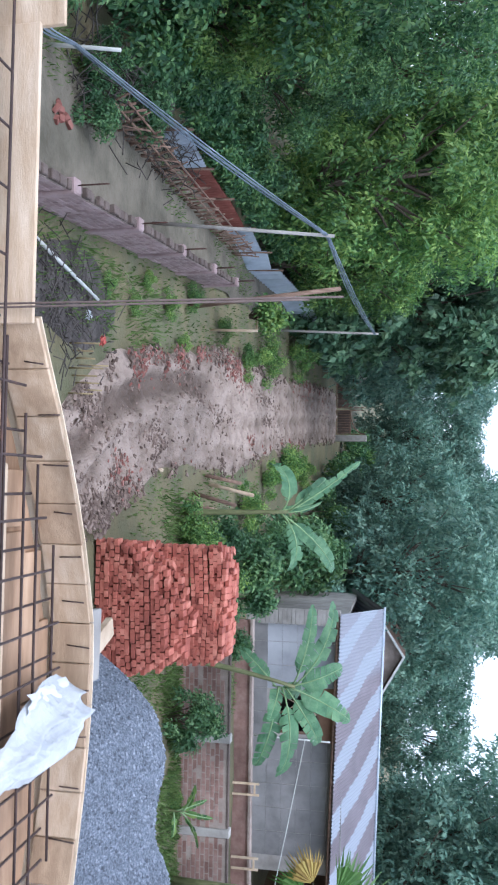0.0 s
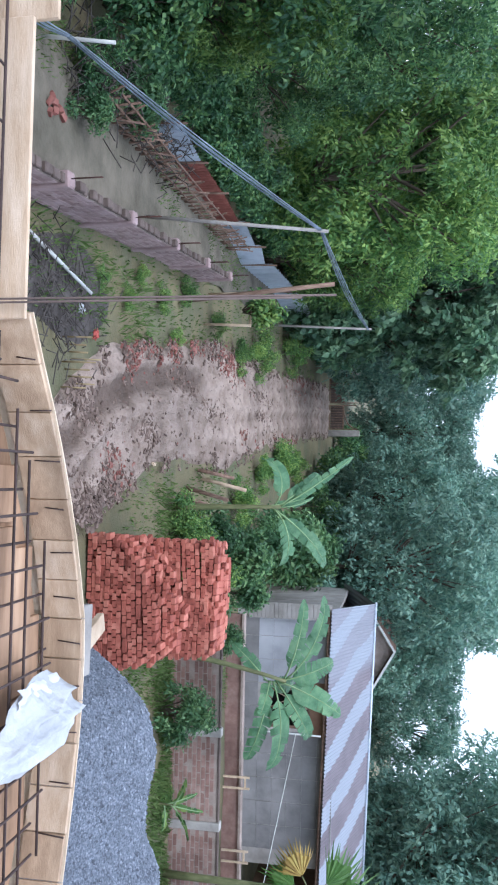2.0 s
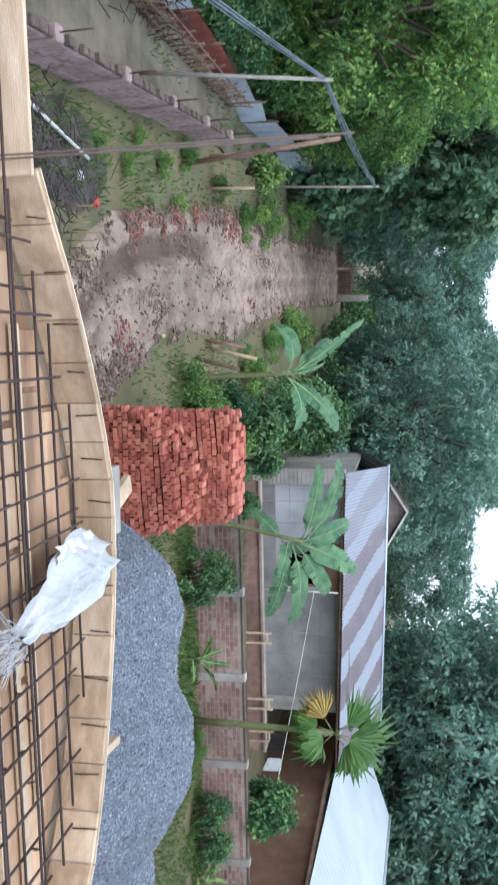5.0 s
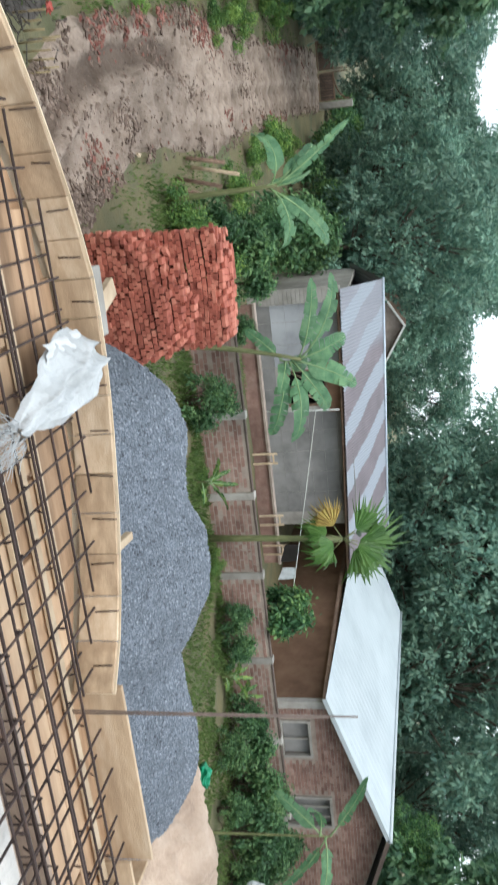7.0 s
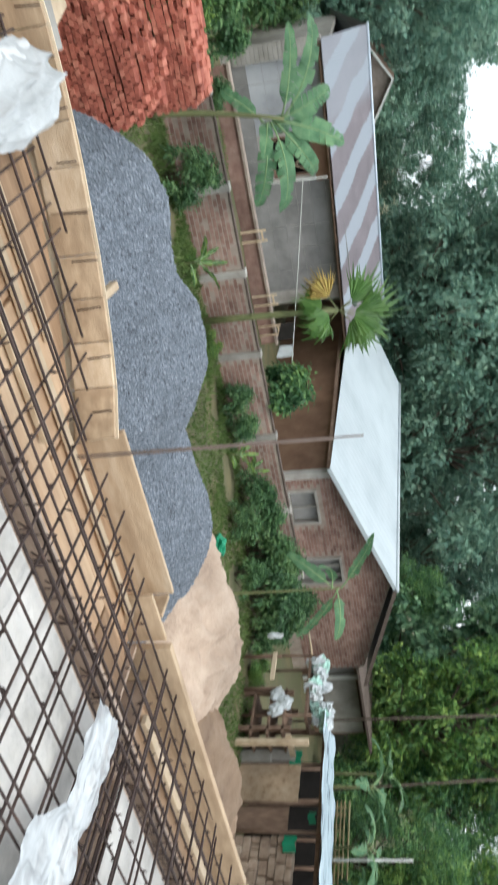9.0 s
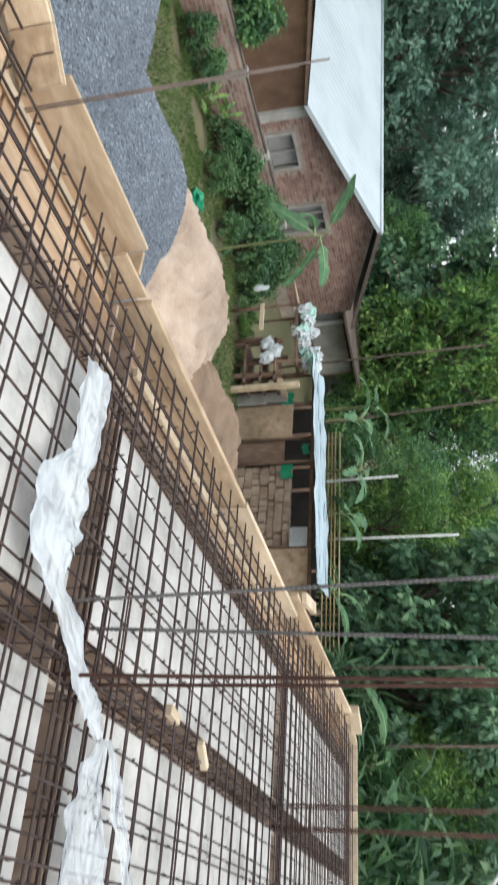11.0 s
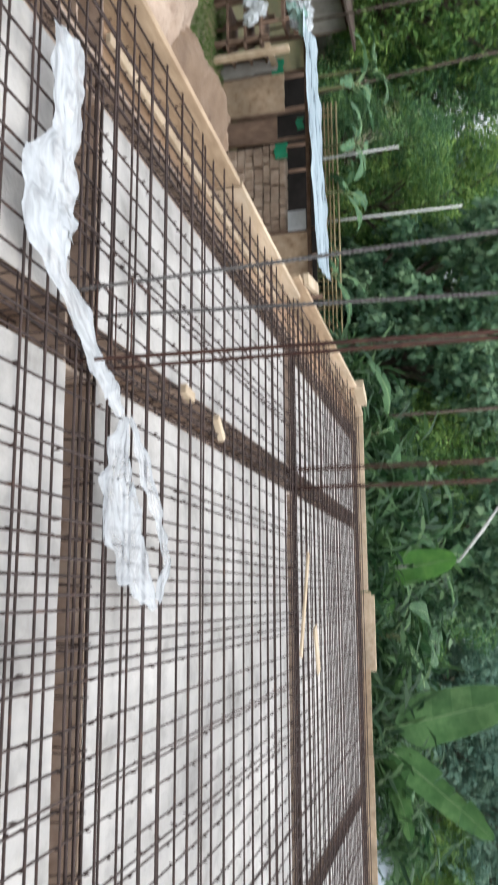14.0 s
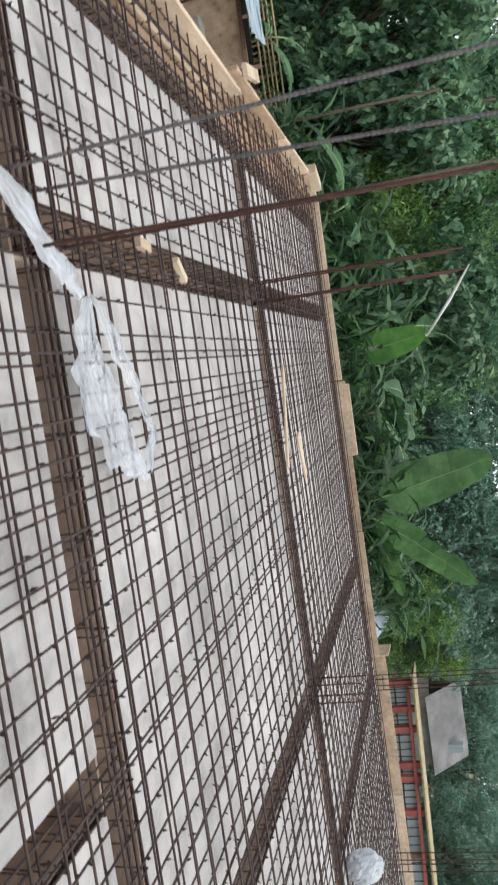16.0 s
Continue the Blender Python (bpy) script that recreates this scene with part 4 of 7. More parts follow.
# ---- heaps ----
def heap(name, blobs, material, label, category, x0, x1, y0, y1, nx=120, ny=70, rough=0.04):
    def z(x, y):
        s = 0.0
        for bx, by, rx, ry, h in blobs:
            d = math.hypot((x - bx) / rx, (y - by) / ry)
            s = max(s, h * max(0.0, 1 - d) ** 0.85)
        return GROUND - 0.12 + s + (rough * noise2(x, y, 1.2) + rough * 0.5 * noise2(x, y, 3.5, 4)) * min(1, s * 3)

    single(name, Mesh().sheet(nx, ny, lambda u, v: (x0 + (x1 - x0) * u, y0 + (y1 - y0) * v, z(x0 + (x1 - x0) * u, y0 + (y1 - y0) * v))), material, label, category)
    return z


def ridge_heap(name, crest, y_c, slope_f, slope_b, material, label, category, x0, x1, y0, y1, nx=180, ny=120, wig=0.0, ridged=0.0):
    """A tipped heap: a crest line (x, height) at y_c that falls off to both sides."""
    cx, cz = zip(*crest)

    def z(x, y):
        h = float(np.interp(x, cx, cz))
        d = y - y_c - wig * noise2(x, 3.0, 0.5)
        fall = (slope_b if d > 0 else slope_f) * (math.sqrt(d * d + 0.12) - 0.346)
        z = h - fall + 0.05 * noise2(x, y, 0.9) + 0.025 * noise2(x, y, 3.0, 4) - ridged * abs(noise2(x, y, 1.4, 6)) - ridged * 0.6 * abs(noise2(x, y, 3.1, 9)) - ridged * 0.3 * abs(noise2(x, y, 6.5, 2))
        return max(z, GROUND - 0.14)

    single(name, Mesh().sheet(nx, ny, lambda u, v: (x0 + (x1 - x0) * u, y0 + (y1 - y0) * v, z(x0 + (x1 - x0) * u, y0 + (y1 - y0) * v))), material, label, category)
    return z


gz = ridge_heap("gravel_heap", [(1.3, -3.3), (1.65, -2.6), (1.95, -1.95), (2.2, -1.62), (2.45, -1.42), (2.9, -1.28), (3.5, -1.36), (3.9, -1.38), (4.4, -1.18), (5.2, -1.22), (5.75, -1.5), (6.2, -1.8), (6.7, -1.77), (7.4, -1.72), (8.0, -1.78), (8.5, -1.95), (9.4, -2.5), (10.2, -3.0), (11.2, -3.6)],
                9.5, 0.5, 0.72, M_GRAVEL, "long heap of blue-grey crushed stone", "gravel heap", 0.8, 11.4, 4.4, 13.2)
ridge_heap("sand_heap", [(6.5, -3.4), (7.6, -2.3), (8.3, -1.95), (9.3, -1.86), (10.0, -1.76), (10.5, -1.7), (11.0, -1.82), (11.5, -2.0), (12.2, -2.4), (12.9, -2.75), (13.8, -3.4)],
           10.0, 0.45, 0.72, M_SAND, "heap of pale brown building sand", "sand heap", 6.4, 14.2, 5.0, 13.4, wig=0.4, ridged=0.26)
ridge_heap("damp_sand_heap", [(9.6, -3.4), (10.4, -2.62), (11.2, -2.25), (12.0, -2.05), (13.1, -2.07), (14.4, -2.38), (15.0, -2.62), (16.0, -3.4)],
           8.7, 0.5, 0.72, M_DAMPSAND, "low heap of damp brown sand", "sand heap", 9.4, 16.8, 4.0, 11.2, wig=0.4, ridged=0.2)

# stones over the heap
sm = Mesh()
rs = random.Random(11)
for i in range(20000):
    x, y = rs.uniform(1.4, 10.6), rs.uniform(5.6, 12.0)
    z = gz(x, y)
    if z < GROUND + 0.02:
        continue
    s = rs.uniform(0.014, 0.032)
    vs = [Vector((rs.uniform(0.6, 1) * a, rs.uniform(0.6, 1) * b, rs.uniform(0.5, 0.9) * c)) * s + Vector((x, y, z)) for a, b, c in ((1, 0, 0), (-1, 0, 0), (0, 1, 0), (0, -1, 0), (0, 0, 1), (0, 0, -1))]
    sm.add(vs, [(0, 2, 4), (2, 1, 4), (1, 3, 4), (3, 0, 4), (2, 0, 5), (1, 2, 5), (3, 1, 5), (0, 3, 5)])
single("gravel_stones", sm, M_STONE, "loose crushed stones over the heap", "gravel", kind="stuff")


# ---- brick walls of separate bricks ----
def brick_run(parent, p, q, z0, z1, near, limit=300, depth=0.11, gap=0.014, top=None, hole=(), length=0.235, height=0.075, joined=None):
    """Courses of bricks from p to q (plan), up to z1 or to top(s); holes are (s0, s1, z0, z1)."""
    p, q = Vector((*p, 0)), Vector((*q, 0))
    d = (q - p).normalized()
    run = (q - p).length
    ang = math.degrees(math.atan2(d.y, d.x))
    one = brick_data("brick", length, depth, height, M_PIECEBRICK)
    restm = Mesh()
    made = 0
    c, z = 0, z0 + height / 2
    while z + height / 2 <= z1:
        s = -(length + gap) / 2 * (c % 2) + length / 2
        while s < run - 0.05:
            ok = s > length * 0.3 and (top is None or z + height / 2 < top(s))
            for a, b, e, f in hole:
                if a - length / 2 < s < b + length / 2 and e - height / 2 < z < f + height / 2:
                    ok = False
            if ok:
                m = pose(p.x + d.x * s, p.y + d.y * s, z, random.uniform(-0.5, 0.5), 0, ang + random.uniform(-0.8, 0.8)) @ Matrix.Translation((0, random.uniform(-0.006, 0.006), 0))
                if made < limit and near(s, z):
                    part("brick", one, None, parent).matrix_basis = m
                    made += 1
                else:
                    restm.block((-length / 2, -depth / 2, -height / 2), (length / 2, depth / 2, height / 2), 0.004, m)
            s += length + gap
        z += height + gap
        c += 1
    if restm.v:
        part("bricks", restm, joined or M_WALLBRICK, parent)["kind"] = "stuff"


# fence of brick bays between cement piers
fence = thing("fence", "brick garden wall with cement piers", "fence")
FY = 17.3
px = [3.1, 5.05, 7.0, 9.05, 11.4, 13.8, 16.2]
for i, x in enumerate(px):
    part("pier", Mesh().block((x - 0.09, FY - 0.1, GROUND - 0.1), (x + 0.09, FY + 0.1, GROUND + 1.1), 0.012), M_CEMENT, fence)
for a, b in zip(px[:-1], px[1:]):
    part("mortar_core", Mesh().box((a + 0.09, FY - 0.05, GROUND - 0.1), (b - 0.09, FY + 0.05, GROUND + 1.02)), M_MORTAR, fence)
    part("coping", Mesh().block((a + 0.09, FY - 0.06, GROUND + 1.03), (b - 0.09, FY + 0.06, GROUND + 1.07), 0.01), M_DARKMORTAR, fence)
for k, (a, b) in enumerate(zip(px[:-1], px[1:])):
    brick_run(fence, (a + 0.1, FY), (b - 0.1, FY), GROUND, GROUND + 1.02, lambda s, z: k in (1, 2, 3), 100, gap=0.022)


# ---- long house with a painted tin roof ----
def stripe_mat():
    mt = shade("patchy_painted_tin", [(0.2, (0.135, 0.115, 0.125)), (0.6, (0.18, 0.155, 0.168)), (0.85, (0.22, 0.19, 0.205))], 1.5, 0.55, 0.2, 0.1, 20)
    n, l = mt.node_tree.nodes, mt.node_tree.links
    b = n["Principled BSDF"]
    src = b.inputs["Base Color"].links[0].from_socket
    geo = n.new("ShaderNodeNewGeometry")
    mp = n.new("ShaderNodeMapping")
    mp.inputs["Rotation"].default_value = (0, 0, radians(-22))
    l.new(geo.outputs["Position"], mp.inputs[0])
    wv = n.new("ShaderNodeTexWave")
    wv.inputs["Scale"].default_value, wv.inputs["Distortion"].default_value, wv.inputs["Detail"].default_value = 0.2, 1.3, 6
    wv.inputs["Detail Scale"].default_value = 2.5
    l.new(mp.outputs[0], wv.inputs[0])
    mr = n.new("ShaderNodeMapRange")
    mr.inputs[1].default_value, mr.inputs[2].default_value = 0.54, 0.62
    l.new(wv.outputs["Fac"], mr.inputs[0])
    mx = n.new("ShaderNodeMix")
    mx.data_type = "RGBA"
    mx.inputs[7].default_value = (0.26, 0.285, 0.32, 1)
    # bare grey sheets at one end
    sep = n.new("ShaderNodeSeparateXYZ")
    l.new(geo.outputs["Position"], sep.inputs[0])
    bare = n.new("ShaderNodeMapRange")
    bare.inputs[1].default_value, bare.inputs[2].default_value = 5.9, 5.5
    bare.inputs[3].default_value, bare.inputs[4].default_value = 0.0, 0.55
    l.new(sep.outputs[0], bare.inputs[0])
    most = n.new("ShaderNodeMath")
    most.operation = "MAXIMUM"
    l.new(mr.outputs[0], most.inputs[0]), l.new(bare.outputs[0], most.inputs[1])
    l.new(most.outputs[0], mx.inputs[0]), l.new(src, mx.inputs[6])
    l.new(mx.outputs[2], b.inputs["Base Color"])
    return mt


M_STRIPE = stripe_mat()


def corrugated(ms, a, b, c, d, waves, amp=0.018, per=4):
    """A corrugated sheet over the corners a-b (eave) and d-c (ridge)."""
    a, b, c, d = (Vector(p) for p in (a, b, c, d))
    nrm = (b - a).cross(d - a).normalized()
    n = waves * per

    def fn(u, v):
        return a.lerp(b, u).lerp(d.lerp(c, u), v) + nrm * (amp * math.sin(2 * math.pi * waves * u))

    ms.sheet(n, 3, fn)
    k = len(ms.v)
    ms.sheet(n, 3, lambda u, v: fn(u, v) - nrm * 0.006)
    return ms


def long_house():
    h = thing("long_house", "low house of grey blocks under a patchy tin roof", "house")
    x0, x1, y0 = 3.7, 12.6, 24.9
    z0 = GROUND - 0.1
    wall = Mesh()
    # openings: a dark window bay in the middle, a wide door recess near the end
    for a, b, e, f in ((x0, 5.95, z0, -0.4), (5.95, 7.15, z0, -2.3), (5.95, 7.15, -1.05, -0.4), (7.15, 11.2, z0, -0.4)):
        wall.box((a, y0, e), (b, y0 + 0.15, f))
    wall.box((x0, y0 + 0.15, z0), (x0 + 0.15, y0 + 6, -0.3)).box((11.05, y0 + 0.15, z0), (11.2, y0 + 6, -0.4)).box((x0, y0 + 6, z0), (11.2, y0 + 6.15, -0.3))
    part("wall", wall, M_CEMENT, h)
    one = Mesh().block((-0.345, -0.05, -0.222), (0.345, 0.05, 0.222), 0.006).data("block", M_BLOCK)
    pale = Mesh().block((-0.345, -0.05, -0.222), (0.345, 0.05, 0.222), 0.006).data("pale_block", M_PALEBLOCK)
    z, c = GROUND + 0.35, 0
    while z < -0.45:
        x = x0 + 0.38
        while x < 10.8:
            if not (5.6 < x < 7.5 and -2.5 < z):
                part("block", pale if x < 5.5 and z > -2.6 else one, None, h).matrix_basis = pose(x, y0 + 0.036 + random.uniform(-0.004, 0.004), z, 0, 0, random.uniform(-0.6, 0.6))
            x += 0.702
        z += 0.452
        c += 1
    # added near-black panel; the unlit room's shade is in its colour
    part("shade_panel", Mesh().box((x0 + 0.2, y0 + 1.2, z0), (11.0, y0 + 1.3, -0.5)), M_DARK, h)
    win = part("window", Mesh().box((5.95, y0 + 0.02, -2.3), (6.02, y0 + 0.1, -1.05)).box((7.08, y0 + 0.02, -2.3), (7.15, y0 + 0.1, -1.05)).box((6.02, y0 + 0.02, -2.3), (7.08, y0 + 0.1, -2.23)).box((6.02, y0 + 0.02, -1.12), (7.08, y0 + 0.1, -1.05)), M_DARKWOOD, h, "open window with a crossed wooden lattice")
    part("panel", Mesh().box((5.75, y0 - 0.04, -1.04), (7.35, y0 - 0.01, -0.42)), M_BROWNWALL, h, "brown panel over the window")
    lat = Mesh()
    for p, q in (((6.02, -2.23), (6.55, -1.12)), ((6.55, -2.23), (6.02, -1.12)), ((6.55, -2.23), (7.08, -1.12)), ((7.08, -2.23), (6.55, -1.12)), ((6.55, -2.23), (6.55, -1.12))):
        lat.tube([(p[0], y0 + 0.05, p[1]), (q[0], y0 + 0.05, q[1])], 0.016, 4)
    part("lattice", lat, M_PALEWOOD, win)
    # pier and fascia at the near end
    pier = part("end_pier", Mesh().box((x0 - 0.3, y0 - 0.3, z0), (x0 + 0.12, y0 - 0.06, -0.42)), M_CEMENT, h)
    for k in range(19):
        part("slat", Mesh().block((x0 - 0.33, y0 - 0.335, GROUND + 0.3 + 0.13 * k), (x0 + 0.15, y0 - 0.302, GROUND + 0.415 + 0.13 * k), 0.008), M_CEMENT, pier)
    part("low_wall", Mesh().box((x0 - 0.2, 22.9, z0), (11.6, 23.05, GROUND + 0.42)), M_WALLBRICK, h, "low brown plinth wall before the house")
    part("coping", Mesh().block((x0 - 0.25, 22.84, GROUND + 0.422), (11.65, 23.1, GROUND + 0.5), 0.015), M_MORTAR, h)
    for xx in (7.9, 9.9, 10.9):
        part("rail", Mesh().box((xx, 22.7, GROUND), (xx + 0.05, 22.75, GROUND + 0.75)).box((xx + 0.3, 22.7, GROUND), (xx + 0.35, 22.75, GROUND + 0.75)).box((xx + 0.05, 22.71, GROUND + 0.6), (xx + 0.3, 22.74, GROUND + 0.65)), M_PALEWOOD, h)
    roof = part("roof", corrugated(Mesh(), (3.45, 24.3, -0.38), (12.9, 24.3, -0.70), (12.7, 27.8, 0.44), (3.75, 27.8, 0.76), 88, 0.02), M_STRIPE, h, "corrugated tin with worn diagonal bands of paint")
    part("rear_roof", corrugated(Mesh(), (3.75, 27.82, 0.76), (12.7, 27.82, 0.44), (12.9, 31.2, -0.6), (3.5, 31.2, -0.5), 62), M_STRIPE, h)
    part("ridge_cap", Mesh().tube([(3.7, 27.81, 0.78), (12.75, 27.81, 0.46)], 0.05, 6), M_TIN, roof)
    part("rafter", Mesh().tube([(3.55, 24.45, -0.46), (12.8, 24.45, -0.78)], 0.05, 4), M_DARKWOOD, h)
    # clothes line
    part("pole", Mesh().tube([(6.9, 23.7, GROUND), (6.95, 23.7, -0.6)], 0.025, 6), M_POLE, h)


long_house()


# ---- white-roofed house ----
def gable_top(s):
    """Underside of the roof along the gable, s from its corner."""
    return -0.95 + (0.34 + 0.95) * (1 - abs(s - 4.05) / 4.05)


def white_house():
    h = thing("white_roofed_house", "red-brick gabled house under a white metal roof", "house")
    x0, x1, y0, y1 = 13.35, 21.2, 18.25, 29.5
    z0 = GROUND - 0.1
    holes = [(0.55, 1.75, -2.35, -1.5), (3.05, 4.1, -2.5, -1.1)]
    core = Mesh()

    def quad(a, b, lo, hi=None):
        za, zb = (gable_top(a) - 0.05, gable_top(b) - 0.05) if hi is None else (hi, hi)
        core.add([(x0 + a, y0, lo), (x0 + b, y0, lo), (x0 + b, y0, zb), (x0 + a, y0, za), (x0 + a, y0 + 0.2, lo), (x0 + b, y0 + 0.2, lo), (x0 + b, y0 + 0.2, zb), (x0 + a, y0 + 0.2, za)],
                 [(0, 1, 2, 3), (5, 4, 7, 6), (3, 2, 6, 7), (4, 0, 3, 7), (1, 5, 6, 2), (4, 5, 1, 0)])

    quad(0.02, 0.55, z0), quad(0.55, 1.75, z0, -2.35), quad(0.55, 1.75, -1.5), quad(1.75, 3.05, z0), quad(3.05, 4.1, z0, -2.5), quad(3.05, 4.05, -1.1), quad(4.1, 7.8, z0)
    core.box((x0, y0 + 0.2, z0), (x0 + 0.2, y1, -1.0)).box((x1 - 0.2, y0 + 0.2, z0), (x1, y1, -1.0)).box((x0, y1, z0), (x1, y1 + 0.2, -1.0))
    part("wall", core, M_MORTAR, h)
    brick_run(h, (x0, y0 + 0.042), (x1, y0 + 0.042), GROUND + 0.4, 0.4, lambda s, z: s < 5.2 and z > -2.3, 300, top=lambda s: gable_top(s) - 0.08, hole=[(a - 0.05, b + 0.05, e - 0.05, f + 0.05) for a, b, e, f in holes])
    # plastered side under the eave with a door
    part("side_wall", Mesh().box((x0 - 0.03, y0, z0), (x0, y1, -1.0)), M_BROWNWALL, h, "brown rendered side wall")
    part("corner_pier", Mesh().block((x0 - 0.08, y0 - 0.09, z0), (x0 + 0.14, y0 + 0.1, -1.02), 0.01), M_CEMENT, h)
    for a, b, e, f in holes:
        fr = Mesh()
        for lo, hi in (((a, e), (a + 0.07, f)), ((b - 0.07, e), (b, f)), ((a + 0.07, e), (b - 0.07, e + 0.07)), ((a + 0.07, f - 0.07), (b - 0.07, f))):
            fr.box((x0 + lo[0], y0 - 0.05, lo[1]), (x0 + hi[0], y0 + 0.07, hi[1]))
        w = part("window", fr, M_CEMENT, h, "window with a pale cement frame")
        # added grey panel stands for the dim room behind the opening
        part("room_shade_panel", Mesh().box((x0 + a + 0.07, y0 + 0.12, e + 0.07), (x0 + b - 0.07, y0 + 0.15, f - 0.07)), M_BLOCK, w)
        for k in range(1, 3 if b - a < 1.1 else 2):
            xx = x0 + a + (b - a) * k / (3 if b - a < 1.1 else 2)
            part("mullion", Mesh().box((xx - 0.025, y0 - 0.02, e + 0.07), (xx + 0.025, y0 + 0.03, f - 0.07)), M_CEMENT, w)
    # roof: two white slopes with thickness, ridge cap and edge trim
    ex, rx, fx = 12.95, 17.45, 21.6
    for name, xa, za, xb, zb in (("roof", ex, -0.98, rx, 0.42), ("far_roof", fx, -0.88, rx, 0.42)):
        ms = Mesh()
        n = 160

        def slope(u, v):
            y = 17.85 + 11.9 * u
            rib = 0.008 if int(u * n + 0.5) % 4 == 0 else 0.0
            return (xa + (xb - xa) * v, y, za + (zb - za) * v + rib + 0.024 * (y - 17.85))

        ms.sheet(n, 2, slope, False)
        rf = part(name, ms, M_WHITEROOF, h, "white ribbed metal roof slope")
        part("barge_board", Mesh().add([(xa, 17.83, za - 0.09), (xb, 17.83, zb - 0.09), (xb, 17.83, zb + 0.03), (xa, 17.83, za + 0.03), (xa, 17.86, za - 0.09), (xb, 17.86, zb - 0.09), (xb, 17.86, zb + 0.03), (xa, 17.86, za + 0.03)],
             [(0, 1, 2, 3), (5, 4, 7, 6), (3, 2, 6, 7), (0, 4, 5, 1)]), M_DARKMORTAR if xa > xb else M_WHITEROOF, rf)
    part("ridge_cap", Mesh().tube([(rx, 17.82, 0.43), (rx, 29.8, 0.71)], 0.07, 6), M_WHITEROOF, h)
    part("eave_board", Mesh().box((ex + 0.05, 17.9, -1.08), (ex + 0.09, 29.7, -0.98)), M_DARKWOOD, h)
    return h


white_house()

# ---- low boundary wall, poles and sheet fence along the path ----
lw = thing("boundary_wall", "low unfinished brick wall with post stubs", "wall")
WA, WB = (-3.55, 6.6), (-5.0, 18.6)
wd = Vector((WB[0] - WA[0], WB[1] - WA[1], 0))
wlen, wd = wd.length, wd.normalized()
wang = math.degrees(math.atan2(wd.y, wd.x))
wm = pose(WA[0], WA[1], 0, 0, 0, wang)
part("core", Mesh().box((0, -0.045, GROUND - 0.1), (wlen, 0.045, GROUND + 0.72), wm), M_MORTAR, lw)
M_PALEBRICK = shade("pale_mauve_brick", [(0.15, (0.20, 0.135, 0.125)), (0.5, (0.31, 0.225, 0.215)), (0.85, (0.40, 0.31, 0.30))], 5, 0.9, 0, 0.4, 60, island=0.2, grime=0.25, dist=0.006)
brick_run(lw, WA, WB, GROUND, GROUND + 0.75, lambda s, z: False, 0, joined=M_PALEBRICK)
cop = Mesh()
for k in range(int(wlen / 0.24)):
    cop.block((k * 0.24 + 0.01, -0.06, GROUND + 0.755), (k * 0.24 + 0.02 + random.uniform(0.12, 0.2), 0.06, GROUND + 0.81 + random.uniform(-0.03, 0.03)), 0.012, wm)
part("top_course", cop, M_DARKMORTAR, lw)
for k, s in enumerate((0.2, 2.6, 5.0, 7.4, 9.8, 12.0)):
    pp = part("post", Mesh().block((s - 0.1, -0.1, GROUND - 0.1), (s + 0.1, 0.1, GROUND + 0.84), 0.02, wm), M_PALEBRICK, lw)
    part("rebar_stub", Mesh().tube([wm @ Vector((s - 0.05, 0, GROUND + 0.85)), wm @ Vector((s - 0.05, 0, GROUND + 1.25))], 0.008, 5).tube([wm @ Vector((s + 0.05, 0.03, GROUND + 0.85)), wm @ Vector((s + 0.05, 0.03, GROUND + 1.2))], 0.008, 5), M_RUST, pp)


def pole(name, p, q, r, material, label):
    return single(name, Mesh().tube([p, Vector(p).lerp(Vector(q), 0.5), q], [r, r * 0.95, r * 0.85], 8), material, label, "pole", group="poles")


pole("utility_pole", (-5.1, 14.3, GROUND - 0.1), (-4.7, 14.35, 0.24), 0.036, M_CEMENT, "leaning pale pole carrying cables")
pole("utility_pole", (-5.65, 28.0, GROUND - 0.1), (-5.44, 28.0, 0.5), 0.042, M_CEMENT, "slender pale pole carrying cables")
pole("wooden_pole", (-4.15, 17.27, GROUND - 0.1), (-4.46, 17.27, 0.12), 0.055, M_DARKWOOD, "weathered brown wooden pole beside the track")
pole("fence_post", (-6.05, 9.8, GROUND - 0.1), (-5.85, 9.8, GROUND + 1.1), 0.03, M_POLE, "short grey post beside the path")

cb = thing("cable_bundle", "sagging bundle of grey overhead cables", "cables")
for k in range(4):
    o = Vector((0.012 * (k % 2), 0.0, -0.014 * k))
    ends = [Vector((-5.66, 8.47, -2.69)), Vector((-5.84, 9.53, -2.60)), Vector((-4.72, 14.35, 0.14)), Vector((-5.42, 28.0, 0.42))]
    for a, b in zip(ends[:-1], ends[1:]):
        pts = [a.lerp(b, s) + o + Vector((0, 0, -(0.05 + 0.03 * k) * math.sin(math.pi * s))) for s in np.linspace(0, 1, 10)]
        part("cable", Mesh().tube(pts, 0.011, 5), M_CABLE, cb)

tin = thing("sheet_fence", "makeshift fence of grey and rusted corrugated sheets", "fence")
tp = [(-6.95, 14.58), (-6.87, 16.33), (-6.91, 18.29), (-6.83, 20.27), (-6.76, 22.22), (-6.53, 23.31), (-7.11, 29.38), (-6.88, 35.54)]
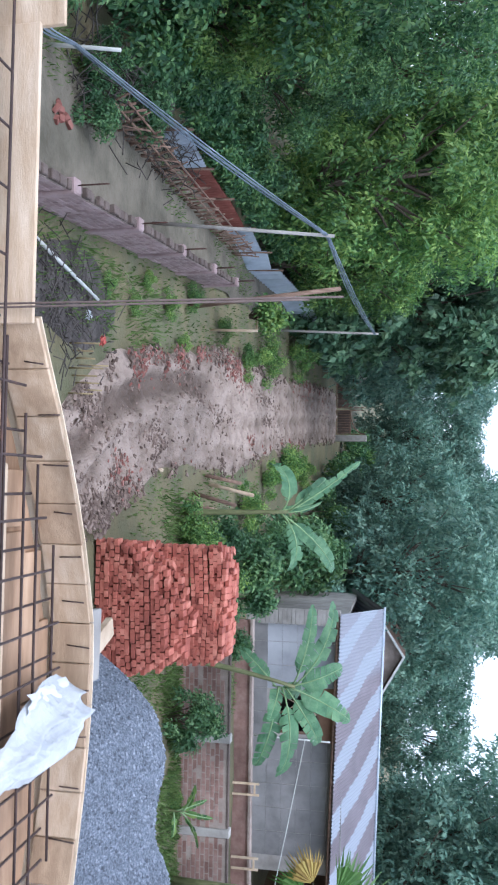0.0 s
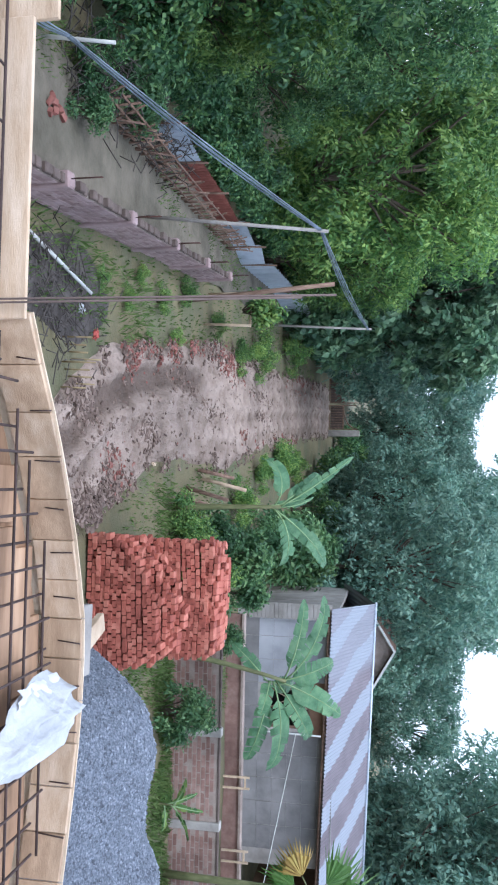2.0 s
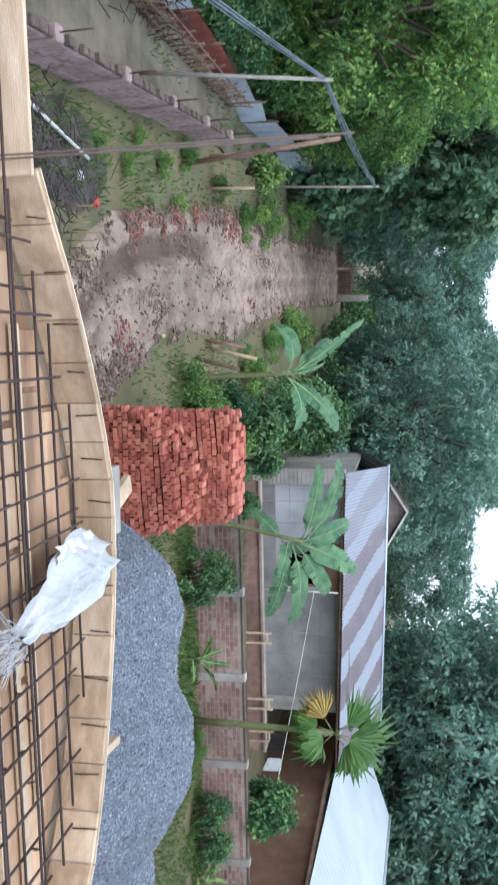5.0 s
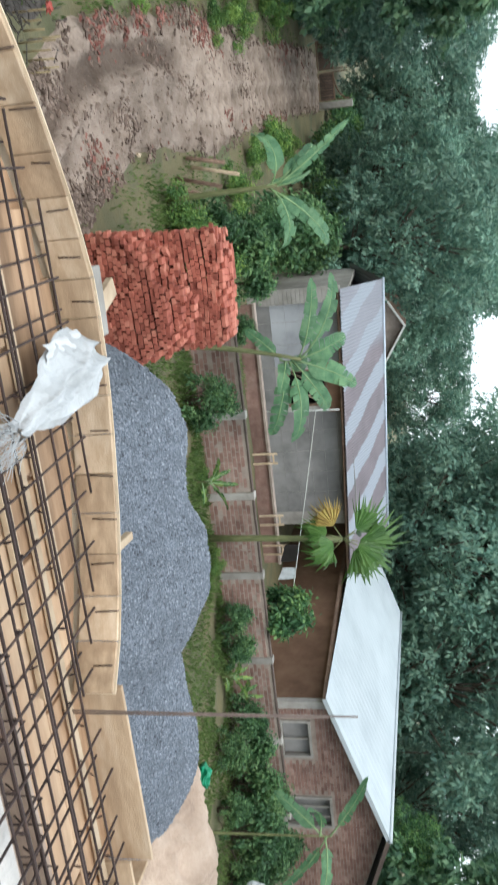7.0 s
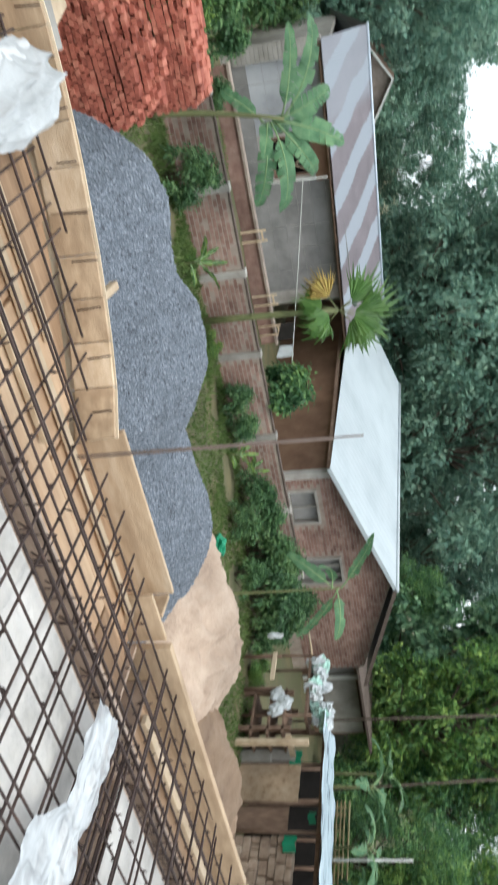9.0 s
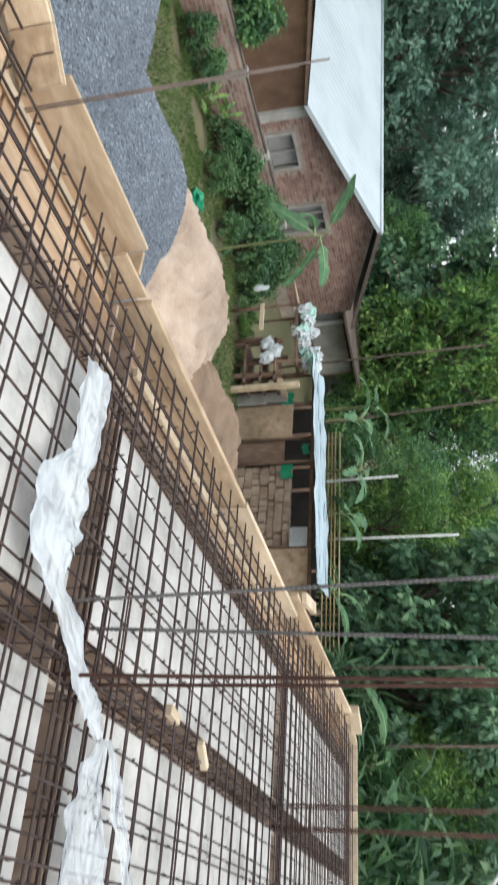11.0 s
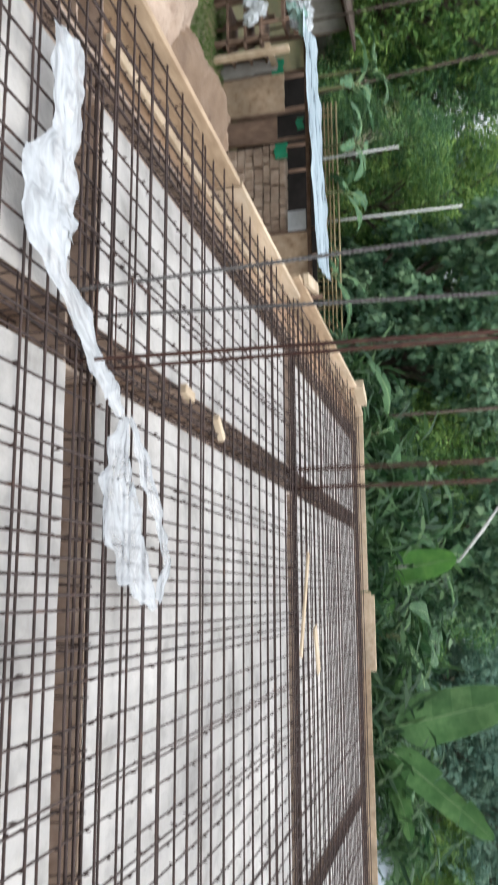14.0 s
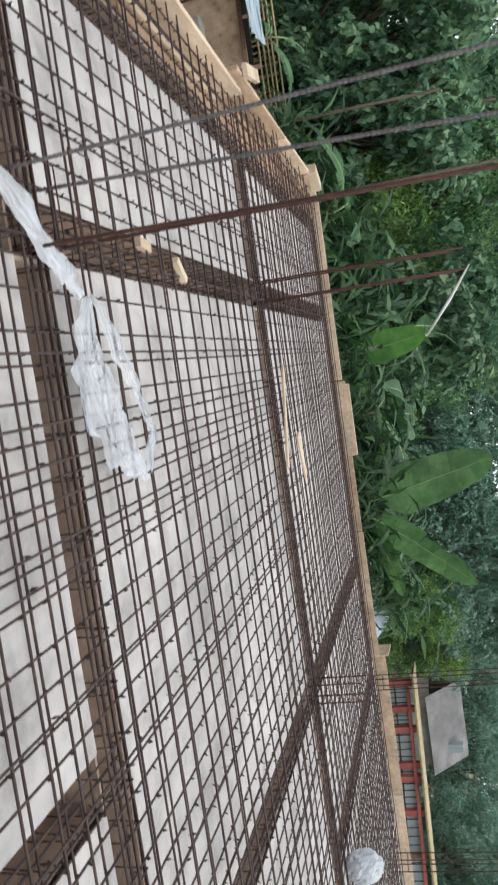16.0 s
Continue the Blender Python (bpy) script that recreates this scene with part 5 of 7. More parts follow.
for k, (a, b) in enumerate(zip(tp[:-1], tp[1:])):
    mt = (M_TIN, M_RUSTTIN, M_RUSTTIN, M_TIN, M_TIN, M_TIN, M_TIN)[k]
    hh = (0.62, 0.6, 0.62, 0.75, 0.85, 1.0, 1.1)[k]
    part("tin_sheet", corrugated(Mesh(), (*a, GROUND + 0.05), (*b, GROUND + 0.05), (*b, GROUND + hh + random.uniform(-0.06, 0.06)), (*a, GROUND + hh), 13, 0.035), mt, tin)
    part("stake", Mesh().tube([(*a, GROUND - 0.1), (a[0] + 0.05, a[1], GROUND + hh + 0.15)], 0.025, 6), M_DARKWOOD, tin)
# bamboo lattice before the sheets
lt = thing("bamboo_lattice", "low lattice fence of weathered bamboo", "fence")
for k in range(34):
    y = 11.5 + k * 0.3
    x = -5.95 - 0.05 * (y - 11.5)
    part("stake", Mesh().tube([(x, y, GROUND - 0.05), (x + random.uniform(-0.05, 0.05), y, GROUND + random.uniform(0.55, 0.8))], 0.02, 5), M_DARKWOOD, lt)
for k in range(26):
    y = 11.6 + k * 0.38
    x = -5.93 - 0.05 * (y - 11.5)
    part("cross_stick", Mesh().tube([(x, y, GROUND), (x - 0.02, y + (0.5 if k % 2 else -0.5), GROUND + random.uniform(0.6, 0.85))], 0.016, 5), M_DARKWOOD, lt)
for z in (0.2, 0.42, 0.64):
    part("rail", Mesh().tube([(-5.95, 11.4, GROUND + z), (-6.45, 21.5, GROUND + z + 0.03)], 0.02, 5), M_DARKWOOD, lt)

# gate at the end of the track
gt = thing("gate", "closed metal gate with arched bars between pillars", "gate", (-5.2, 53.4, GROUND - 0.05))
for s in (-1, 1):
    leaf_g = part("gate_leaf", Mesh().box((0.05 * s if s > 0 else -1.65, -0.03, 0.12), (1.65 if s > 0 else -0.05, 0.03, 0.2)).box((0.05 * s if s > 0 else -1.65, -0.03, 1.0), (1.65 if s > 0 else -0.05, 0.03, 1.08)).box((0.05 if s > 0 else -0.11, -0.03, 0.2), (0.11 if s > 0 else -0.05, 0.03, 1.9)).box((1.59 if s > 0 else -1.65, -0.03, 0.2), (1.65 if s > 0 else -1.59, 0.03, 2.0)), M_DARKWOOD, gt)
    for k in range(9):
        xx = s * (0.2 + 0.165 * k)
        part("gate_bar", Mesh().tube([(xx, 0, 0.16), (xx, 0, 1.05)], 0.02, 5), M_DARKWOOD, leaf_g)
    arc = [(s * (0.1 + 1.5 * math.sin(a)), 0, 1.05 + 0.85 * (1 - math.cos(a))) for a in np.linspace(0, math.pi / 2, 10)]
    part("arch_bar", Mesh().tube(arc, 0.045, 5), M_DARKWOOD, leaf_g)
    if s < 0:
        part("side_wall", Mesh().block((-4.3, -0.15, -0.1), (-2.12, 0.15, 1.75), 0.03), M_POLE, gt, "pale rendered wall beside the gate")
    part("infill", Mesh().box((0.12 if s > 0 else -1.58, 0.01, 0.22), (1.58 if s > 0 else -0.12, 0.02, 1.0)), M_DARKMORTAR, leaf_g)
    part("pillar", Mesh().block((s * 1.9 - 0.2, -0.2, -0.1), (s * 1.9 + 0.2, 0.2, 2.1), 0.03), M_CEMENT, gt)


# ---- workshop shed under a pale tarpaulin ----
def sacking_mat():
    return shade("stained_sacking", [(0.25, (0.20, 0.12, 0.07)), (0.45, (0.42, 0.30, 0.20)), (0.8, (0.58, 0.45, 0.33))], 5, 0.9, 0, 0.4, 30, grime=0.35)


M_SACKING = sacking_mat()
SX = 16.6


def shed():
    h = thing("open_shed", "open-fronted shed under a pale blue tarpaulin roof", "shed")
    z0 = GROUND - 0.05

    def roof(u, v):
        y = 12.5 - 5.9 * u
        x = 15.95 + 1.15 * v
        return (x, y, -1.2 + 0.2 * u + 0.1 * v + (0.012 * math.sin(u * 46) + 0.03 * noise2(u * 12, v * 3, 1.0)) * (0.5 + v * 0.6) - 0.04 * math.sin(math.pi * v) + 0.018 * math.sin(v * 22 + 4 * noise2(u * 8, 2, 1.0)))

    part("roof", Mesh().sheet(110, 16, roof), M_BLUETARP, h, "rumpled pale blue tarpaulin roof")
    for y in (12.3, 11.45, 10.48, 9.82, 7.65, 6.1):
        part("post", Mesh().tube([(SX, y, z0), (SX + 0.02, y, -1.2 + 0.2 * (12.5 - y) / 6.6)], 0.045, 6), M_DARKWOOD, h)
        part("post", Mesh().tube([(18.0, y, z0), (18.0, y, -1.3)], 0.045, 6), M_DARKWOOD, h)
    # back wall coloured near black for the shade deep in the shed
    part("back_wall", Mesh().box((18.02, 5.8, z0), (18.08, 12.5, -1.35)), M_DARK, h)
    part("end_wall", Mesh().box((16.7, 5.8, z0), (18.02, 5.87, -1.35)), M_DARKWOOD, h)
    part("eave_beam", Mesh().box((SX - 0.04, 5.9, -1.3), (SX + 0.04, 12.4, -1.22)), M_DARKWOOD, h)
    # sacking screen, stacked stone, boards
    part("sacking_screen", Mesh().sheet(12, 10, lambda u, v: (SX - 0.04 + 0.03 * math.sin(u * 14) * v, 11.42 - 0.94 * u, z0 + 1.5 * v)), M_SACKING, h, "brown-stained sacking hung as a screen")
    part("brick_pier", Mesh().block((SX - 0.1, 11.47, z0), (SX + 0.05, 11.8, -2.45), 0.02).box((SX - 0.08, 11.5, -2.45), (SX + 0.04, 11.78, -1.9), None, 0.02), M_CEMENT, h)
    # shade of the open bay, drawn as an added dark panel
    part("board_screen", Mesh().box((SX + 0.06, 9.85, z0), (SX + 0.1, 10.45, -1.95)), M_DARKWOOD, h, "dark panel standing for the shade of an open shed bay")
    part("low_screen", Mesh().box((SX + 0.02, 5.95, z0), (SX + 0.06, 7.6, -1.3)), M_SACKING, h)
    part("white_board", Mesh().block((SX - 0.06, 7.62, -1.72), (SX - 0.02, 8.08, -1.32), 0.008), M_WHITEPLASTIC, h, "small white board leaning in the shed")
    part("grey_block", Mesh().block((SX - 0.5, 6.3, z0), (SX - 0.12, 7.1, -1.95), 0.03), M_CEMENT, h, "grey cement block before the shed")
    r = random.Random(8)
    stones = part("stone_stack", Mesh().box((SX + 0.2, 7.7, z0), (SX + 0.3, 9.78, -1.9)), M_MORTAR, h, "rough stones stacked as a low partition")
    z = GROUND
    while z < -1.8:
        y = 9.8
        hh = r.uniform(0.12, 0.21)
        while y > 7.75:
            w = r.uniform(0.14, 0.42)
            part("stone", Mesh().block((SX + 0.1 + r.uniform(-0.05, 0.04), y - w + 0.02, z), (SX + 0.36, y, z + hh * r.uniform(0.9, 1.02) - 0.01), 0.025, pose(0, 0, 0)).data("stone", M_SACKSTONE), None, stones)
            y -= w
        z += hh
    for k, (y, zz, w, hh) in enumerate(((11.8, -2.05, 0.4, 0.28), (9.75, -2.0, 0.38, 0.28), (10.3, -1.5, 0.28, 0.16))):
        part("green_cloth", Mesh().sheet(6, 6, lambda u, v: (SX - 0.02 + 0.04 * math.sin(u * 6 + k), y - w * u, zz + hh * v + 0.02 * math.sin(u * 9))), M_GREENPLASTIC, h)


M_SACKSTONE = shade("pale_rough_stone", [(0.2, (0.22, 0.15, 0.11)), (0.5, (0.38, 0.28, 0.21)), (0.85, (0.52, 0.41, 0.32))], 6, 0.95, 0, 0.9, 24, obj=0.15)
shed()

# workbench and rails before the shed
wb = thing("work_bench", "dark timber bench frame with a pale top rail", "bench")
for y in (12.9, 11.9):
    for x in (15.9, 16.6):
        part("leg", Mesh().box((x - 0.05, y - 0.05, GROUND - 0.05), (x + 0.05, y + 0.05, -1.95)), M_DARKWOOD, wb)
part("top_rail", Mesh().box((15.8, 11.6, -2.02), (16.7, 11.68, -1.9)), M_PALEWOOD, wb)
part("upright_board", Mesh().box((15.85, 11.5, GROUND), (16.0, 11.6, -1.5)), M_PALEWOOD, wb)
for z in (-2.9, -2.5, -2.15):
    part("shelf", Mesh().box((15.85, 11.7, z), (16.7, 13.0, z + 0.05)), M_DARKWOOD, wb)
rl = thing("rail_fence", "weathered post and rail fence", "fence")
for x, y in ((15.4, 13.6), (15.8, 12.95)):
    part("post", Mesh().tube([(x, y, GROUND - 0.05), (x, y, -2.25)], 0.05, 6), M_DARKWOOD, rl)
part("rail", Mesh().box((15.35, 12.9, -2.45), (15.42, 13.7, -2.35)), M_PALEWOOD, rl)


def crumpled(name, cx, cy, cz, sx, sy, sz, seed, material, label, category, n=26, crease=1.0):
    """A crumpled bag: a lumpy closed form with sharp folds."""
    def fn(u, v):
        a, b = 2 * math.pi * u, math.pi * v
        d = Vector((math.cos(a) * math.sin(b), math.sin(a) * math.sin(b), math.cos(b)))
        q = d * 2.2 + Vector((seed * 3.1, seed, 0))
        k = 1 + crease * (0.6 * noise.noise(q) + 0.75 * abs(noise.noise(q * 2.3)) - 0.3 * abs(noise.noise(q * 5)) - 0.2)
        return (cx + sx * d.x * k, cy + sy * d.y * k, cz + sz * d.z * k)
    return single(name, Mesh().sheet(n, n // 2, fn, False), material, label, category, group="plastic bags")


M_WHITEBAG = shade("white_bag", [(0.2, (0.40, 0.43, 0.45)), (0.5, (0.55, 0.58, 0.60)), (0.85, (0.66, 0.68, 0.70))], 6, 0.5, 0, 0.4, 20, grime=0.2)
M_AQUABAG = shade("aqua_bag", [(0.2, (0.25, 0.48, 0.40)), (0.5, (0.45, 0.68, 0.60)), (0.85, (0.66, 0.80, 0.76))], 6, 0.5, 0, 0.4, 20, grime=0.2)
for k in range(22):
    u = k / 21
    crumpled("plastic_bag", 16.2 + random.uniform(-0.25, 0.25), 14.0 - 1.7 * u, -1.5 + 0.12 * math.sin(u * 9) + random.uniform(-0.08, 0.3), 0.16, 0.15, random.uniform(0.1, 0.22), k + 1,
             M_AQUABAG if k % 3 == 0 else M_WHITEBAG, "crumpled pale plastic bag heaped with others on a rack", "plastic bag", 18)
rk = thing("bag_rack", "rough timber rack holding plastic bags", "rack")
for x, y in ((15.95, 14.1), (16.5, 14.1), (15.95, 12.3), (16.5, 12.3)):
    part("post", Mesh().tube([(x, y, GROUND - 0.05), (x, y, -1.5)], 0.035, 6), M_DARKWOOD, rk)
part("deck", Mesh().box((15.9, 12.2, -1.66), (16.55, 14.2, -1.6)), M_DARKWOOD, rk)
part("leaning_stick", Mesh().tube([(15.9, 14.1, -1.6), (15.9, 14.9, -1.75)], 0.03, 6), M_PALEWOOD, rk)
for k, (y, z) in enumerate(((12.75, -2.3), (12.5, -2.1), (12.3, -2.3))):
    crumpled("hanging_cloth", 15.75, y, z, 0.06, 0.2, 0.17, 30 + k, M_WHITEBAG, "white cloth hung over the bench rail", "cloth", 16)
crumpled("water_bottle", 14.9, 13.8, -2.35, 0.07, 0.07, 0.2, 44, M_WHITEBAG, "pale plastic bottle on a fence rail", "bottle", 14)
crumpled("green_bag", 11.8, 13.6, GROUND + 0.12, 0.3, 0.18, 0.14, 50, M_GREENPLASTIC, "green plastic bag on the grass", "plastic bag", 16)

# bamboo fence behind the shed
bf = thing("bamboo_fence", "dry bamboo fence behind the shed", "fence")
M_BAMBOO = shade("dry_bamboo", [(0.2, (0.22, 0.16, 0.08)), (0.5, (0.36, 0.28, 0.15)), (0.85, (0.48, 0.40, 0.24))], 4, 0.75, 0, 0.2, obj=0.15)
bdat = Mesh().tube([(0, 0, 0), (0, 0, 1)], 0.022, 5).data("bamboo_cane", M_BAMBOO)
for k in range(48):
    ob = part("bamboo_cane", bdat, None, bf)
    ob.matrix_basis = pose(19.2 + random.uniform(-0.03, 0.03), 5.0 + 0.15 * k, GROUND - 0.05, random.uniform(-3, 3), 0, 0) @ Matrix.Diagonal((1, 1, random.uniform(2.0, 2.25), 1))
for z in (0.8, 1.4, 1.82, 1.93, 2.03, 2.12, 2.24):
    part("rail", Mesh().tube([(19.15, 4.9, GROUND + z), (19.15, 12.2, GROUND + z)], 0.025, 5), M_BAMBOO, bf)

# annex beside the white-roofed house
ax = thing("annex", "grey board lean-to beside a brick house", "shed")
part("wall", Mesh().box((21.3, 19.3, GROUND - 0.1), (26.0, 19.4, -1.3)), M_DARKWOOD, ax)
part("panel", Mesh().box((21.5, 19.22, -2.3), (22.6, 19.28, -1.4)), M_BLOCK, ax, "pale grey wall panel")
part("panel", Mesh().box((22.8, 19.22, -2.6), (25.8, 19.28, -1.4)), M_CEMENT, ax, "grey wall panel")
part("post", Mesh().box((22.62, 19.1, GROUND), (22.76, 19.2, -1.2)), M_POLE, ax)
part("roof", Mesh().box((21.2, 18.6, -1.22), (26.2, 22.5, -1.14)), M_DARKMORTAR, ax)

# ---- slab clutter ----
def sheet_strip(name, pts, widths, z, seed, material, label, category, parent=None, fold=0.05):
    """A crumpled strip of film along points."""
    n = 40
    pts = [Vector((*p, 0)) for p in pts]
    s = np.linspace(0, len(pts) - 1, n + 1)

    def mid(u):
        k = min(int(u), len(pts) - 2)
        return pts[k].lerp(pts[k + 1], u - k)

    def fn(u, v):
        t = u * (len(pts) - 1)
        c = mid(t)
        d = (mid(min(t + 0.05, len(pts) - 1)) - mid(max(t - 0.05, 0))).normalized()
        w = float(np.interp(t, range(len(widths)), widths)) * (1 + 0.25 * noise.noise(Vector((u * 14, v * 3, seed))))
        off = (v - 0.5) * w
        q = c + Vector((-d.y, d.x, 0)) * off
        bump_z = fold * abs(noise.noise(Vector((q.x * 5, q.y * 5, seed)))) + 0.3 * fold * noise.noise(Vector((q.x * 14, q.y * 14, seed + 3))) + fold * 1.2 * (1 - (2 * v - 1) ** 2) * (0.4 + 0.6 * noise.noise(Vector((u * 9, 1, seed))))
        return (q.x + 0.03 * noise.noise(Vector((q.x * 9, q.y * 9, seed + 5))), q.y, z + abs(bump_z) + 0.03 * abs(noise.noise(Vector((v * 9, u * 2, seed)))) * math.sin(math.pi * v))
    return single(name, Mesh().sheet(90, 14, fn), material, label, category)


def film(name, low, high, scale):
    mt = bpy.data.materials.new(name)
    mt.use_nodes = True
    n, l = mt.node_tree.nodes, mt.node_tree.links
    b = n["Principled BSDF"]
    b.inputs["Base Color"].default_value, b.inputs["Roughness"].default_value = (0.5, 0.52, 0.54, 1), 0.5
    clear, mix, nz, mr = (n.new(k) for k in ("ShaderNodeBsdfTransparent", "ShaderNodeMixShader", "ShaderNodeTexNoise", "ShaderNodeMapRange"))
    nz.inputs["Scale"].default_value, nz.inputs["Detail"].default_value = scale, 5
    mr.inputs[1].default_value, mr.inputs[2].default_value = 0.35, 0.6
    mr.inputs[3].default_value, mr.inputs[4].default_value = low, high
    l.new(nz.outputs[0], mr.inputs[0]), l.new(mr.outputs[0], mix.inputs[0])
    l.new(clear.outputs[0], mix.inputs[1]), l.new(b.outputs[0], mix.inputs[2])
    l.new(mix.outputs[0], n["Material Output"].inputs[0])
    return mt


M_FILM = film("thin_white_film", 0.5, 0.92, 6)
sheet_strip("plastic_sheet", [(2.97, 2.16), (3.0, 1.92), (2.97, 1.66), (2.89, 1.44), (2.89, 1.28), (2.98, 1.14), (3.2, 0.98), (3.44, 0.81), (3.58, 0.71)], [0.3, 0.27, 0.2, 0.44, 0.38, 0.13, 0.11, 0.12, 0.06], 0.105, 2, M_FILM, "crumpled strip of thin white plastic over rebar", "plastic sheet", None, 0.04)
M_CLEARPLASTIC = film("thin_clear_film", 0.3, 0.72, 5)
sheet_strip("plastic_film", [(3.62, 0.7), (3.56, 0.52), (3.58, 0.33), (3.74, 0.1), (3.9, -0.04), (4.03, -0.14)], [0.06, 0.24, 0.42, 0.34, 0.2, 0.06], 0.112, 6, M_CLEARPLASTIC, "torn translucent plastic film lying on rebar", "plastic sheet", None, 0.025)
sheet_strip("plastic_ribbon", [(3.7, 0.72), (3.9, 0.48), (4.1, 0.25), (4.2, 0.08), (4.05, -0.12)], [0.04, 0.16, 0.1, 0.07, 0.06], 0.112, 9, M_CLEARPLASTIC, "narrow torn ribbon of plastic film on rebar", "plastic sheet", None, 0.02)


def sack():
    """An empty woven sack thrown over the bars, its neck frayed."""
    r = random.Random(4)
    s = thing("woven_sack", "empty white woven sack draped over rebar and edge board", "sack")

    def fn(u, v):
        # u along from neck to bottom, v across
        c = Vector((0.74, 2.62, 0)).lerp(Vector((0.64, 3.47, 0)), u)
        w = float(np.interp(u, [0, 0.1, 0.22, 0.45, 0.75, 0.93, 1.0], [0.09, 0.08, 0.13, 0.27, 0.37, 0.36, 0.27])) * (1 + 0.12 * noise.noise(Vector((u * 6, 3 if v > 0.5 else 9, 2))))
        q = c + Vector((1, 0.35 * (u - 0.3), 0)).normalized() * (v - 0.5) * w
        crease = 1 - abs(math.sin(math.pi * (v * 3.4 + 0.9 * noise.noise(Vector((u * 1.8, v * 1.6, 5))))))
        cross = 1 - abs(math.sin(math.pi * (u * 5 + v * 2 + 1.8 * noise.noise(Vector((u * 3, v * 3, 11))))))
        z = 0.105 + 0.06 * math.sin(math.pi * v) ** 0.7 + 0.055 * crease ** 1.5 * (0.5 + u * 0.5) * math.sin(math.pi * v) ** 0.6 + 0.008 * cross ** 2 + 0.035 * noise.noise(Vector((q.x * 9, q.y * 5, 1)))
        return (q.x + 0.012 * noise.noise(Vector((u * 6, v * 4, 3))), q.y + 0.012 * noise.noise(Vector((u * 3, v * 2, 8))) - 0.05 * u * (2 * v - 1) ** 2, max(z, 0.1))

    part("body", Mesh().sheet(70, 44, fn), M_WHITEPLASTIC, s)
    part("lower_fold", Mesh().sheet(16, 10, lambda u, v: (0.5 + 0.16 * u, 3.05 + 0.36 * v - 0.1 * u, 0.1 + 0.05 * abs(noise.noise(Vector((u * 4, v * 4, 3)))) + 0.02 * math.sin(u * 5))), M_GREYBAG, s, "grey inner fold of the sack")
    fr = Mesh()
    for k in range(90):
        a = r.uniform(-0.09, 0.09)
        p = Vector((0.75 + a * 0.6, 2.65, 0.13 + r.uniform(-0.02, 0.03)))
        pts = [p]
        d = Vector((a * 2 + r.uniform(-0.4, 0.4), -1, r.uniform(-0.4, 0.1))).normalized()
        for _ in range(4):
            d = (d + Vector((r.uniform(-0.5, 0.5), r.uniform(-0.4, 0.4), r.uniform(-0.3, 0.1)))).normalized()
            pts.append(pts[-1] + d * r.uniform(0.02, 0.06))
        fr.tube([(q.x, q.y, max(q.z, 0.06)) for q in pts], 0.0013, 3)
    part("frayed_threads", fr, M_WHITEPLASTIC, s)


M_GREYBAG = shade("grey_bag", [(0.2, (0.40, 0.41, 0.42)), (0.5, (0.55, 0.56, 0.57)), (0.85, (0.66, 0.67, 0.68))], 6, 0.5, 0, 0.4, 18)
sack()
crumpled("white_bag", 8.1, -4.8, 0.24, 0.17, 0.165, 0.2, 60, M_WHITEBAG, "bulky white bag standing on the rebar", "bag", 40, 0.2)


def offcut(name, p, q, w, t, material, label, z=0.11, rx=0.0):
    p, q = Vector((*p, 0)), Vector((*q, 0))
    d = q - p
    return single(name, Mesh().block((0, -w / 2, -t / 2), (d.length, w / 2, t / 2), 0.004, pose(p.x, p.y, z, rx, 0, math.degrees(math.atan2(d.y, d.x)))), material, label, "timber", group="timber offcuts")


offcut("wooden_strip", (8.16, 0.31), (7.7, -0.63), 0.07, 0.02, M_PALEWOOD, "long pale wooden strip lying on rebar", 0.12)
offcut("wooden_strip", (8.45, -0.4), (8.62, -0.85), 0.12, 0.02, M_PALEWOOD, "short pale board lying on rebar", 0.12)
offcut("wooden_block", (4.48, 1.05), (4.64, 1.03), 0.06, 0.04, M_PALEWOOD, "short wooden spacer block in a beam", 0.1)
offcut("wooden_block", (5.12, 1.02), (5.26, 0.9), 0.05, 0.04, M_PALEWOOD, "short wooden spacer block in a beam", 0.1)
# planks that stick out past the rounded bay
offcut("plank", (0.27, 3.74), (0.6, 3.72), 0.12, 0.03, M_CEMENT, "grey plank end outside the formwork", 0.1)
offcut("plank", (0.58, 3.62), (0.42, 4.15), 0.1, 0.035, M_PALEWOOD, "pale plank end poking out below the formwork", 0.03)
offcut("plank", (1.66, 3.3), (1.74, 3.9), 0.045, 0.04, M_PALEWOOD, "pale timber prop end poking out below the formwork", 0.0)
offcut("plank", (12.1, 2.98), (12.55, 2.8), 0.14, 0.14, M_PALEWOOD, "wooden block on the slab edge board", 0.2)
offcut("plank", (7.9, 3.0), (8.5, 3.12), 0.12, 0.05, M_PALEWOOD, "loose plank on the slab edge board", 0.2)
offcut("plank", (12.86, -1.2), (12.88, -0.1), 0.05, 0.2, M_BOARD, "thicker board along the slab edge", 0.15)

